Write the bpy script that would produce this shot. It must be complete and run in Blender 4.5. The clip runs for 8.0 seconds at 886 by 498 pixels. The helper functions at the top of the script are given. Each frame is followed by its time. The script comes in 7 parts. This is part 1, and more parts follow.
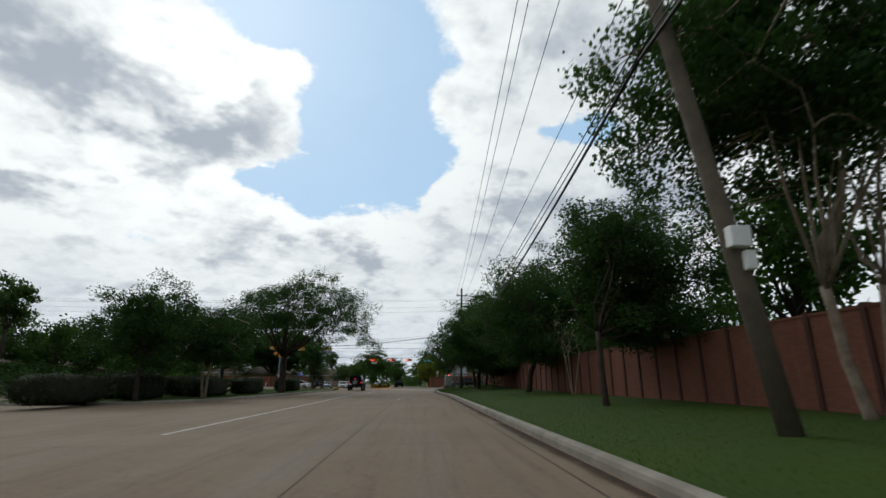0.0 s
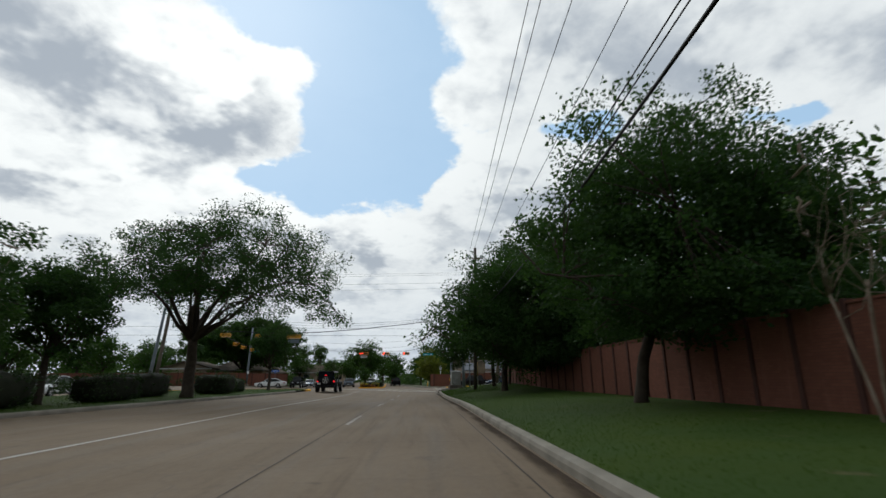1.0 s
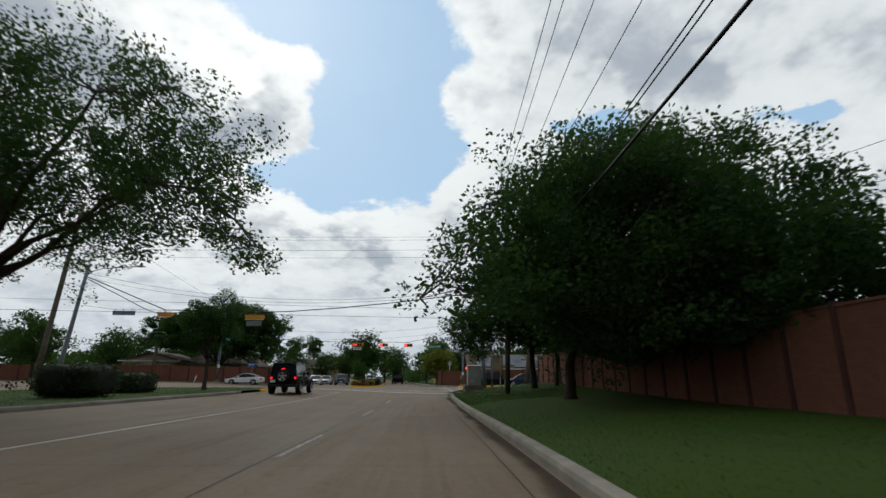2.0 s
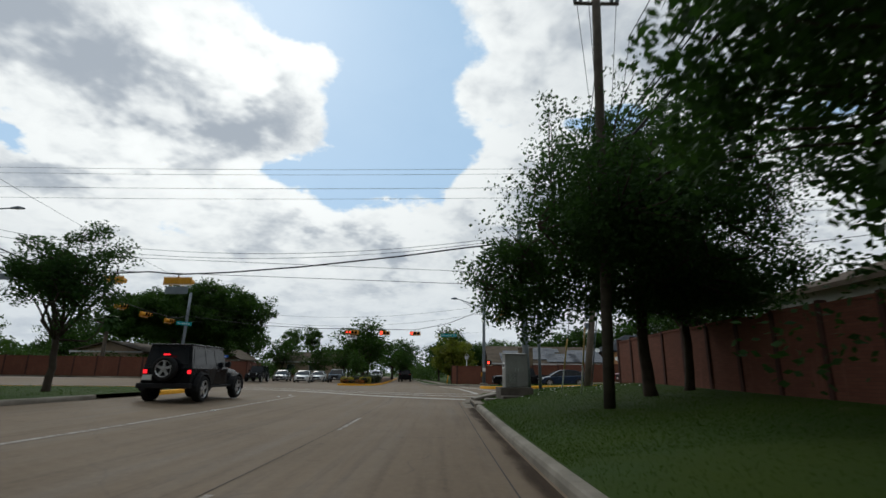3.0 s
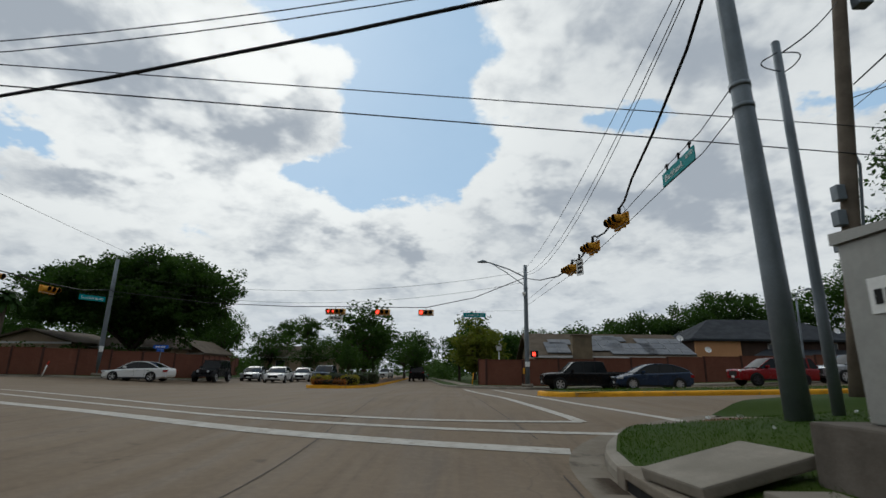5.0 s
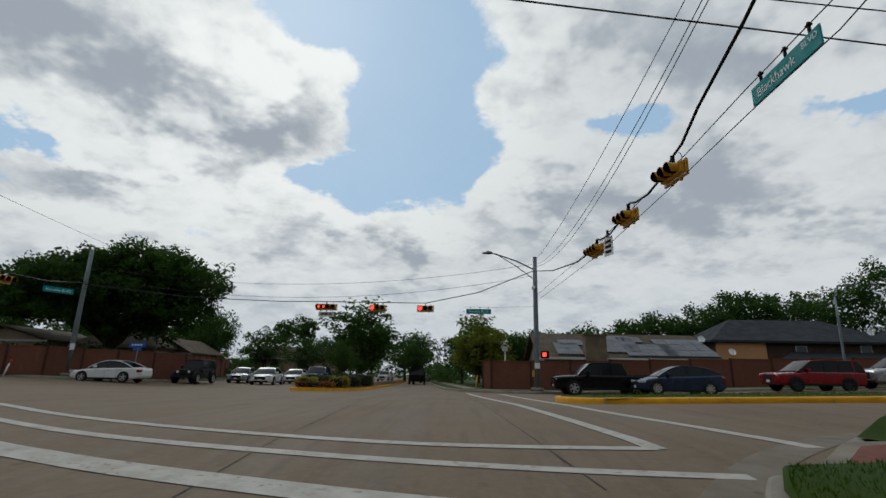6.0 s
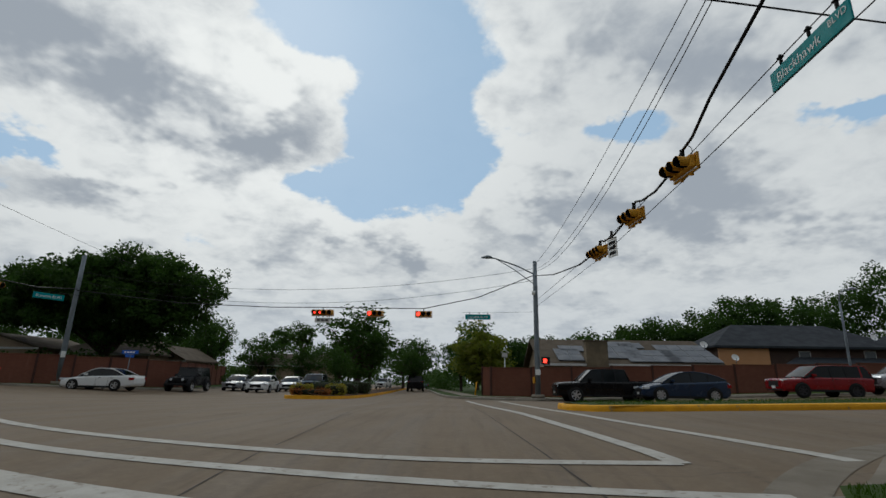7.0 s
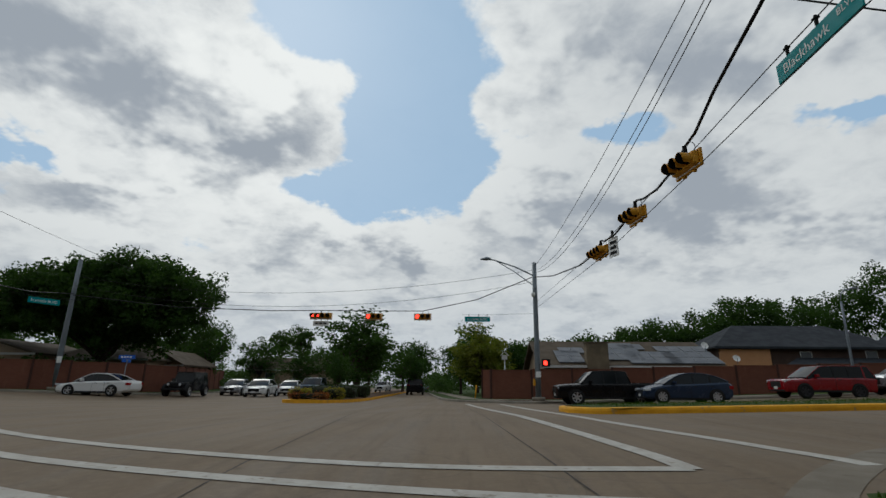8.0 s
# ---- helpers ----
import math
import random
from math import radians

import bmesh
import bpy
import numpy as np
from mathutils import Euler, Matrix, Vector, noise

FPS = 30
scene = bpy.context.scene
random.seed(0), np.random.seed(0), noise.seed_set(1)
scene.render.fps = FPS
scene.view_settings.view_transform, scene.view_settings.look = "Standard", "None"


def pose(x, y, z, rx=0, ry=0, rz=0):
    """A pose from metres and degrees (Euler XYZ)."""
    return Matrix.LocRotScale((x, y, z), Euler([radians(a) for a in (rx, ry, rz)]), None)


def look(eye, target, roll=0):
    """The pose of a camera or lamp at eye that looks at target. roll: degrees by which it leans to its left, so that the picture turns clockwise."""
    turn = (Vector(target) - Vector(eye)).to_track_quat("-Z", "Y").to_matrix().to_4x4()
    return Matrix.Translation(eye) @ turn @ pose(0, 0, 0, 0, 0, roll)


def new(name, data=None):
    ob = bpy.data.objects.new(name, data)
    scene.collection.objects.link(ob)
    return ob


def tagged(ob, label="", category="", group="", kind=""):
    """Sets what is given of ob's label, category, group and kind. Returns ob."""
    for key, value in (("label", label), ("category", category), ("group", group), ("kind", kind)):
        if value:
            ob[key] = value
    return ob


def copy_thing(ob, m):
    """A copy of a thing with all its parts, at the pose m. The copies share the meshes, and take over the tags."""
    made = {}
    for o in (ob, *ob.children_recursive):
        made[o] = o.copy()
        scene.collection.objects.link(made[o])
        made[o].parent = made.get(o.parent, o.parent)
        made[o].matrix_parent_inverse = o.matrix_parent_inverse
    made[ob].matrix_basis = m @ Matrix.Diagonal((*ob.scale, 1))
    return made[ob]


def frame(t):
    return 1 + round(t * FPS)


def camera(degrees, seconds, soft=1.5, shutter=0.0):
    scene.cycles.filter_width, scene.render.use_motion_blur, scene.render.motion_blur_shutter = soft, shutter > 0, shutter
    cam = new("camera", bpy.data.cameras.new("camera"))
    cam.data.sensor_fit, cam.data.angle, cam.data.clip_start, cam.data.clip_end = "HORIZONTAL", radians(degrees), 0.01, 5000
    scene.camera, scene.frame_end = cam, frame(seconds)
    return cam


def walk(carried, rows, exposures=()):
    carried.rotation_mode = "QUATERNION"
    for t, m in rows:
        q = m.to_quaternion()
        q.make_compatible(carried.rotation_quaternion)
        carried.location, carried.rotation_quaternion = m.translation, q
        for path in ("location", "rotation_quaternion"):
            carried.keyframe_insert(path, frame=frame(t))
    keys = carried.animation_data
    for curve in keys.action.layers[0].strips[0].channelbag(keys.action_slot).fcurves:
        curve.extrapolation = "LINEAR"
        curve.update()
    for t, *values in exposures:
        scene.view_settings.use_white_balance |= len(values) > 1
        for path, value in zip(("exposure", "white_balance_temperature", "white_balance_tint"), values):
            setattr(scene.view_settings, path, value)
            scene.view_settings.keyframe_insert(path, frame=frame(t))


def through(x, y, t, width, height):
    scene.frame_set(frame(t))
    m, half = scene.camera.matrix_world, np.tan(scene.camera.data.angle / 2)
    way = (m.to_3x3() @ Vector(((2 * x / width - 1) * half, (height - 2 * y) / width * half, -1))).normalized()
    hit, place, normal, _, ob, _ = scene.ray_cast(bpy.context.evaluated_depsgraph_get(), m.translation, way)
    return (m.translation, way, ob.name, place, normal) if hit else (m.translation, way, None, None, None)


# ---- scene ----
cam = camera(84.0, 8.0, 1.5, 0.14)
PATH = [
    (0, (-0.528, -69.391, 1.073), (-0.432, -67.461, 1.592), -0.32),
    (0.5, (-0.197, -60.652, 1.042), (-0.103, -58.723, 1.561), -0.37),
    (1, (0.052, -51.318, 1.076), (0.139, -49.386, 1.587), -0.36),
    (1.5, (0.195, -43.916, 1.041), (0.271, -41.984, 1.551), -0.11),
    (2, (0.291, -36.640, 1.066), (0.346, -34.705, 1.568), 0.34),
    (2.2, (0.265, -33.680, 1.040), (0.316, -31.746, 1.543), 0.55),
    (3.3, (0.531, -18.600, 0.970), (0.508, -16.660, 1.458), 0.80),
    (4, (0.421, -11.560, 0.863), (0.363, -9.621, 1.352), 0.93),
    (4.5, (0.242, -8.071, 0.830), (0.174, -6.132, 1.316), 0.82),
    (5.8, (0.180, -2.339, 0.737), (0.097, -0.403, 1.230), 0.96),
    (6, (0.208, -1.892, 0.714), (0.122, 0.043, 1.213), 1.09),
    (6.5, (0.195, -1.408, 0.696), (0.114, 0.525, 1.207), 1.1),
    (7, (0.191, -1.324, 0.709), (0.111, 0.604, 1.234), 0.91),
    (7.5, (0.185, -1.238, 0.706), (0.106, 0.688, 1.239), 0.68),
    (8, (0.198, -1.090, 0.710), (0.122, 0.835, 1.246), 0.52),
]
LEFT_CLOUDS = [(-41.2, 29.0, 0.297, 0.106, 0.62), (-23.9, 32.7, 0.144, 0.102, 0.42), (-27.2, 24.7, 0.187, 0.057, 0.4), (-38.5, 17.7, 0.104, 0.036, 0.42), (-42.3, 13.6, 0.126, 0.02, 0.4), (-27.5, 18.4, 0.136, 0.052, 0.34), (-14.8, 15.4, 0.146, 0.043, 0.42), (-5.4, 14.6, 0.103, 0.052, 0.35)]
RIGHT_CLOUDS = [(22.2, 35.4, 0.219, 0.104, 0.6), (39.1, 29.6, 0.209, 0.099, 0.55), (9.1, 22.2, 0.101, 0.084, 0.5), (21.6, 18.6, 0.274, 0.09, 0.55), (36.3, 16.3, 0.201, 0.069, 0.45), (13.1, 32.9, 0.117, 0.069, 0.3)]
GAPS = [(-7.8, 38.7, 0.126, 0.125, -0.95), (-21.4, 39.8, 0.09, 0.043, -0.5), (-5.5, 28.8, 0.123, 0.1, -0.95), (-12.6, 22.3, 0.112, 0.045, -0.62), (0.0, 23.1, 0.051, 0.051, -0.3), (20.4, 28.1, 0.089, 0.033, -0.75), (39.4, 24.2, 0.053, 0.023, -0.6), (-45.1, 19.6, 0.078, 0.021, -0.5), (-17.9, 21.5, 0.066, 0.033, -0.3), (29.2, 13.3, 0.119, 0.018, -0.25), (-22.4, 36.9, 0.041, 0.045, -0.25)]
DEPTHS = [(-43.5, 30.2, 0.175, 0.053, 0.55), (-26.7, 25.1, 0.156, 0.042, 0.45), (23.5, 19.9, 0.208, 0.057, 0.45), (-12.0, 13.3, 0.193, 0.025, 0.4), (33.4, 31.0, 0.167, 0.045, 0.22), (-44.1, 16.6, 0.079, 0.035, 0.3), (12.1, 15.0, 0.178, 0.028, 0.3), (-23.9, 33.3, 0.113, 0.074, -0.55), (7.8, 24.2, 0.078, 0.067, -0.45), (-15.6, 17.1, 0.134, 0.02, -0.5), (-39.3, 19.0, 0.084, 0.017, -0.5), (-42.4, 14.4, 0.099, 0.013, -0.5), (36.2, 18.5, 0.073, 0.037, -0.3), (-4.0, 16.6, 0.08, 0.029, -0.35)]
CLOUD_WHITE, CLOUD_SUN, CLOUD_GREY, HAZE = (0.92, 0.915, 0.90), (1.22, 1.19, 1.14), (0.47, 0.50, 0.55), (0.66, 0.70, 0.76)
SKY_POWER, SUN_POWER = 0.93, 0.6
ROAD_A, ROAD_B = (0.136, 0.098, 0.062), (0.168, 0.124, 0.082)
EXPOSURE = [(0, 0.0, 6150, 6), (1.5, -0.03, 6150, 6), (2.1, -0.08, 6150, 6), (3.5, -0.05, 6150, 6), (4.7, -0.15, 6150, 6), (6, -0.3, 6150, 6), (8, -0.36, 6150, 6)]
walk(cam, [(t, look(eye, target, roll)) for t, eye, target, roll in PATH], EXPOSURE)


# ---- small node helpers ----
class Nodes:
    def __init__(self, tree):
        self.tree = tree
        tree.nodes.clear()

    def add(self, kind, **props):
        n = self.tree.nodes.new(kind)
        ins = props.pop("ins", {})
        for k, v in props.items():
            setattr(n, k, v)
        for k, v in ins.items():
            self.put(n.inputs[k], v)
        return n

    def put(self, socket, v):
        if hasattr(v, "is_output"):
            self.tree.links.new(v, socket)
        else:
            socket.default_value = v

    def math(self, op, a, b=0.0, c=0.0):
        n = self.add("ShaderNodeMath", operation=op)
        for s, v in zip(n.inputs, (a, b, c)):
            self.put(s, v)
        return n.outputs[0]

    def vec(self, op, a, b=(0, 0, 0)):
        n = self.add("ShaderNodeVectorMath", operation=op)
        self.put(n.inputs[0], a), self.put(n.inputs[1], b)
        return n

    def noise(self, vector, scale, detail=4.0, rough=0.55, warp=0.0):
        n = self.add("ShaderNodeTexNoise", ins={"Vector": vector, "Scale": scale, "Detail": detail, "Roughness": rough, "Distortion": warp})
        return n.outputs["Fac"]

    def span(self, v, a, b, lo=0.0, hi=1.0, smooth=True):
        n = self.add("ShaderNodeMapRange", interpolation_type="SMOOTHSTEP" if smooth else "LINEAR")
        for k, x in zip(("Value", "From Min", "From Max", "To Min", "To Max"), (v, a, b, lo, hi)):
            self.put(n.inputs[k], x)
        return n.outputs["Result"]

    def mix(self, f, a, b, blend="MIX"):
        n = self.add("ShaderNodeMix", data_type="RGBA", blend_type=blend)
        self.put(n.inputs[0], f), self.put(n.inputs[6], a), self.put(n.inputs[7], b)
        return n.outputs[2]


def rgb(c):
    return (c[0], c[1], c[2], 1.0)


# ---- world: broken cloud over a pale sky, the sun behind the clouds ahead on the left ----
SUN_AZ, SUN_EL = radians(-24), radians(40)
world = bpy.data.worlds.new("sky")
scene.world = world
world.use_nodes = True
w = Nodes(world.node_tree)
coord = w.add("ShaderNodeTexCoord").outputs["Generated"]
nishita = w.add("ShaderNodeTexSky", sky_type="NISHITA", sun_disc=False, sun_elevation=SUN_EL, sun_rotation=SUN_AZ, air_density=1.0, dust_density=1.6).outputs[0]
sep = w.add("ShaderNodeSeparateXYZ", ins={"Vector": coord}).outputs
high = w.math("MAXIMUM", sep[2], 0.0)
flat = w.vec("SCALE", coord)
w.put(flat.inputs["Scale"], w.math("DIVIDE", 1.0, w.math("ADD", high, 0.34)))
deck = flat.outputs[0]
toward = w.vec("ADD", deck, (-0.07, 0.12, 0.07)).outputs[0]
fields, forms = [], []
for p in (deck, toward):
    cell = w.add("ShaderNodeTexVoronoi", feature="SMOOTH_F1", normalize=True, ins={"Vector": p, "Scale": 5.5, "Detail": 4.0, "Roughness": 0.55, "Lacunarity": 2.2, "Smoothness": 0.35}).outputs["Distance"]
    puff = w.math("MULTIPLY", w.math("SUBTRACT", 0.36, cell), 1.35)
    wisp = w.math("MULTIPLY", w.math("SUBTRACT", w.noise(p, 6.0, 9.0, 0.58, 0.2), 0.5), 0.6)
    mass = w.math("MULTIPLY", w.math("SUBTRACT", w.noise(p, 2.3, 3.0, 0.5, 0.1), 0.5), 0.8)
    fields.append(w.math("ADD", w.math("ADD", mass, wisp), puff))
    soft = w.add("ShaderNodeTexVoronoi", feature="SMOOTH_F1", normalize=True, ins={"Vector": p, "Scale": 4.6, "Detail": 3.0, "Roughness": 0.55, "Lacunarity": 2.2, "Smoothness": 0.6}).outputs["Distance"]
    forms.append(w.math("ADD", w.math("MULTIPLY", mass, 0.8), w.math("ADD", w.math("MULTIPLY", wisp, 0.25), w.math("MULTIPLY", soft, -1.5))))


wob = w.add("ShaderNodeTexNoise", ins={"Vector": deck, "Scale": 3.2, "Detail": 5.0, "Roughness": 0.6}).outputs["Color"]
shift = w.vec("SCALE", w.vec("SUBTRACT", wob, (0.5, 0.5, 0.5)).outputs[0])
w.put(shift.inputs["Scale"], 0.17)
warped = w.vec("ADD", coord, shift.outputs[0]).outputs[0]


def bank(az, el, wide, tall, amount):
    """A cloud bank round a direction of the sky, as a soft field."""
    a, e = radians(az), radians(el)
    way = Vector((math.sin(a) * math.cos(e), math.cos(a) * math.cos(e), math.sin(e)))
    side = Vector((math.cos(a), -math.sin(a), 0))
    up = side.cross(way)
    u = w.math("DIVIDE", w.vec("DOT_PRODUCT", warped, side).outputs["Value"], wide)
    v = w.math("DIVIDE", w.vec("DOT_PRODUCT", warped, up).outputs["Value"], tall)
    front = w.span(w.vec("DOT_PRODUCT", coord, way).outputs["Value"], 0.0, 0.3)
    r2 = w.math("ADD", w.math("MULTIPLY", u, u), w.math("MULTIPLY", v, v))
    return w.math("MULTIPLY", w.math("MULTIPLY", w.math("EXPONENT", w.math("MULTIPLY", r2, -1.0)), amount), front)


cover = w.math("ADD", fields[0], 0.05)
for b in LEFT_CLOUDS + RIGHT_CLOUDS + GAPS:
    cover = w.math("ADD", cover, bank(*b))
cover = w.math("ADD", cover, w.span(sep[2], 0.36, 0.04, 0.0, 0.34))
dens = w.math("POWER", w.span(cover, -0.06, 0.16, 0.04, 1.0), 0.9)
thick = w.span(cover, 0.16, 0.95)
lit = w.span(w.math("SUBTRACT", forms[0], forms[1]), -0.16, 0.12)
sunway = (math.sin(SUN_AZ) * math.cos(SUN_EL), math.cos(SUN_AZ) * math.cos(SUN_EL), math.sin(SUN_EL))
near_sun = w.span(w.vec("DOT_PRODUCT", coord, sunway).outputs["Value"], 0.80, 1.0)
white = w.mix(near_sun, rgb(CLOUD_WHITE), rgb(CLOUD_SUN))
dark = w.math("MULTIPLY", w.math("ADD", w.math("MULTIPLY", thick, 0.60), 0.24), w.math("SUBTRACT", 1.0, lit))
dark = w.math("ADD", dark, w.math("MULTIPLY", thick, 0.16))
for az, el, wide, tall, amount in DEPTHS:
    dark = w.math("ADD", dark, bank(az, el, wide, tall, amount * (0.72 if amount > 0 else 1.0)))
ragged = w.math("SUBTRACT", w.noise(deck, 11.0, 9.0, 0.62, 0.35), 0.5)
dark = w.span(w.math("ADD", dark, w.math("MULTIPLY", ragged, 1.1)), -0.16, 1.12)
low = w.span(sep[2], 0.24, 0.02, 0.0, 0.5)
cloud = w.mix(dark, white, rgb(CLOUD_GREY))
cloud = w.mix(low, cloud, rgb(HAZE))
# clouds glow most on the sun's side; unseen ones behind dimmed to deepen shade
rear_dimming = w.span(w.vec("DOT_PRODUCT", coord, sunway).outputs["Value"], -0.85, 0.42, 0.30, 1.0)
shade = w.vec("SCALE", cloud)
w.put(shade.inputs["Scale"], rear_dimming)
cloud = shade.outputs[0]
clear = w.vec("SCALE", nishita)
w.put(clear.inputs["Scale"], 0.06)
pale = w.mix(w.span(sep[2], 0.0, 0.5, 0.9, 0.8), clear.outputs[0], rgb((0.50, 0.72, 0.97)))
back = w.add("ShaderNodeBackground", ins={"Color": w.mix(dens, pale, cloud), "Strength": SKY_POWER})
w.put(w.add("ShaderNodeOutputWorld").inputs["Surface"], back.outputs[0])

sun = new("sun", bpy.data.lights.new("sun", "SUN"))
sun.data.energy, sun.data.angle, sun.data.color = SUN_POWER, radians(14), (1.0, 0.95, 0.87)
sun.matrix_world = look((0, 0, 60), Vector((0, 0, 60)) - Vector(sunway))


# ---- materials ----
def material(name, base, second=None, rough=0.7, scale=3.0, fine=40.0, amount=0.6, bump=0.15, metal=0.0, spread=0.0, coat=0.0, spec=0.18, spots=None):
    """A procedural surface: two base colours mixed by broad noise, fine grain on top, relief, and a little spread from piece to piece."""
    m = bpy.data.materials.new(name)
    m.use_nodes = True
    n = Nodes(m.node_tree)
    place = n.add("ShaderNodeNewGeometry").outputs["Position"]
    broad = n.noise(place, scale, 5.0, 0.6)
    grain = n.noise(place, fine, 3.0, 0.6)
    second = second or tuple(c * 0.78 for c in base)
    col = n.mix(n.math("MULTIPLY", n.span(broad, 0.32, 0.68), amount), rgb(base), rgb(second))
    col = n.mix(n.span(grain, 0.3, 0.75, 0.0, 0.28), col, rgb(tuple(c * 0.62 for c in base)))
    if spots:
        tint, size, lo, hi = spots
        col = n.mix(n.span(n.noise(place, size, 6.0, 0.62), lo, hi), col, rgb(tint))
    if spread:
        r = n.add("ShaderNodeObjectInfo").outputs["Random"]
        hsv = n.add("ShaderNodeHueSaturation", ins={"Color": col, "Value": n.span(r, 0, 1, 1 - spread, 1 + spread, False), "Saturation": n.span(r, 0, 1, 1.1, 0.9, False)})
        col = hsv.outputs[0]
    rg = n.span(broad, 0.3, 0.7, max(0.03, rough - 0.08), min(1, rough + 0.08))
    shader = n.add("ShaderNodeBsdfPrincipled", ins={"Base Color": col, "Roughness": rg, "Metallic": metal, "Coat Weight": coat, "Specular IOR Level": spec})
    if bump:
        hb = n.math("ADD", n.math("MULTIPLY", grain, 0.6), n.math("MULTIPLY", broad, 0.4))
        b = n.add("ShaderNodeBump", ins={"Height": hb, "Strength": bump, "Distance": 0.02})
        n.put(shader.inputs["Normal"], b.outputs[0])
    n.put(n.add("ShaderNodeOutputMaterial").inputs["Surface"], shader.outputs[0])
    return m


def brick_material(name, base, second, mortar, brick_size=(0.20, 0.068), vertical_axis="z", along="y", spread=0.06):
    """Moulded brick courses on a wall panel that runs along one axis."""
    m = bpy.data.materials.new(name)
    m.use_nodes = True
    n = Nodes(m.node_tree)
    place = n.add("ShaderNodeNewGeometry").outputs["Position"]
    xyz = n.add("ShaderNodeSeparateXYZ", ins={"Vector": place}).outputs
    run = n.math("ADD", xyz[1], xyz[0]) if along == "both" else xyz[1 if along == "y" else 0]
    uv = n.add("ShaderNodeCombineXYZ", ins={"X": run, "Y": xyz[2]}).outputs[0]
    bw, bh = brick_size
    tex = n.add("ShaderNodeTexBrick", offset=0.5, ins={"Vector": uv, "Color1": rgb(base), "Color2": rgb(second), "Mortar": rgb(mortar), "Scale": 1.0, "Mortar Size": 0.006, "Mortar Smooth": 0.4, "Bias": 0.0, "Brick Width": bw, "Row Height": bh})
    broad = n.noise(place, 0.7, 6.0, 0.6)
    col = n.mix(n.span(broad, 0.35, 0.7, 0.0, 0.45), tex.outputs["Color"], rgb(tuple(c * 0.6 for c in base)))
    streak = n.noise(n.vec("MULTIPLY", place, (3.0, 3.0, 0.35)).outputs[0], 1.6, 5.0, 0.6)
    col = n.mix(n.span(streak, 0.55, 0.75, 0.0, 0.35), col, rgb(tuple(c * 1.25 + 0.02 for c in base)))
    r = n.add("ShaderNodeObjectInfo").outputs["Random"]
    col = n.add("ShaderNodeHueSaturation", ins={"Color": col, "Value": n.span(r, 0, 1, 1 - spread, 1 + spread, False)}).outputs[0]
    sh = n.add("ShaderNodeBsdfPrincipled", ins={"Base Color": col, "Roughness": 0.88, "Specular IOR Level": 0.15})
    b = n.add("ShaderNodeBump", invert=True, ins={"Height": tex.outputs["Fac"], "Strength": 0.5, "Distance": 0.01})
    n.put(sh.inputs["Normal"], b.outputs[0])
    n.put(n.add("ShaderNodeOutputMaterial").inputs["Surface"], sh.outputs[0])
    return m


def leaf_material(name, base, second, through=0.45, gloss=0.55):
    m = bpy.data.materials.new(name)
    m.use_nodes = True
    n = Nodes(m.node_tree)
    geo = n.add("ShaderNodeNewGeometry")
    place = geo.outputs["Position"]
    isl = geo.outputs["Random Per Island"]
    broad = n.noise(place, 0.55, 4.0, 0.6)
    f = n.math("ADD", n.math("MULTIPLY", isl, 0.55), n.math("MULTIPLY", n.span(broad, 0.35, 0.65), 0.45))
    col = n.mix(f, rgb(base), rgb(second))
    sh = n.add("ShaderNodeBsdfPrincipled", ins={"Base Color": col, "Roughness": gloss, "Specular IOR Level": 0.12})
    tr = n.add("ShaderNodeBsdfTranslucent", ins={"Color": n.mix(0.5, col, rgb((base[0] * 1.9 + 0.02, base[1] * 1.9 + 0.03, base[2])))})
    mx = n.add("ShaderNodeMixShader", ins={0: through, 1: sh.outputs[0], 2: tr.outputs[0]})
    n.put(n.add("ShaderNodeOutputMaterial").inputs["Surface"], mx.outputs[0])
    return m


def glow(name, colour, power):
    m = bpy.data.materials.new(name)
    m.use_nodes = True
    n = Nodes(m.node_tree)
    e = n.add("ShaderNodeEmission", ins={"Color": rgb(colour), "Strength": power})
    n.put(n.add("ShaderNodeOutputMaterial").inputs["Surface"], e.outputs[0])
    return m


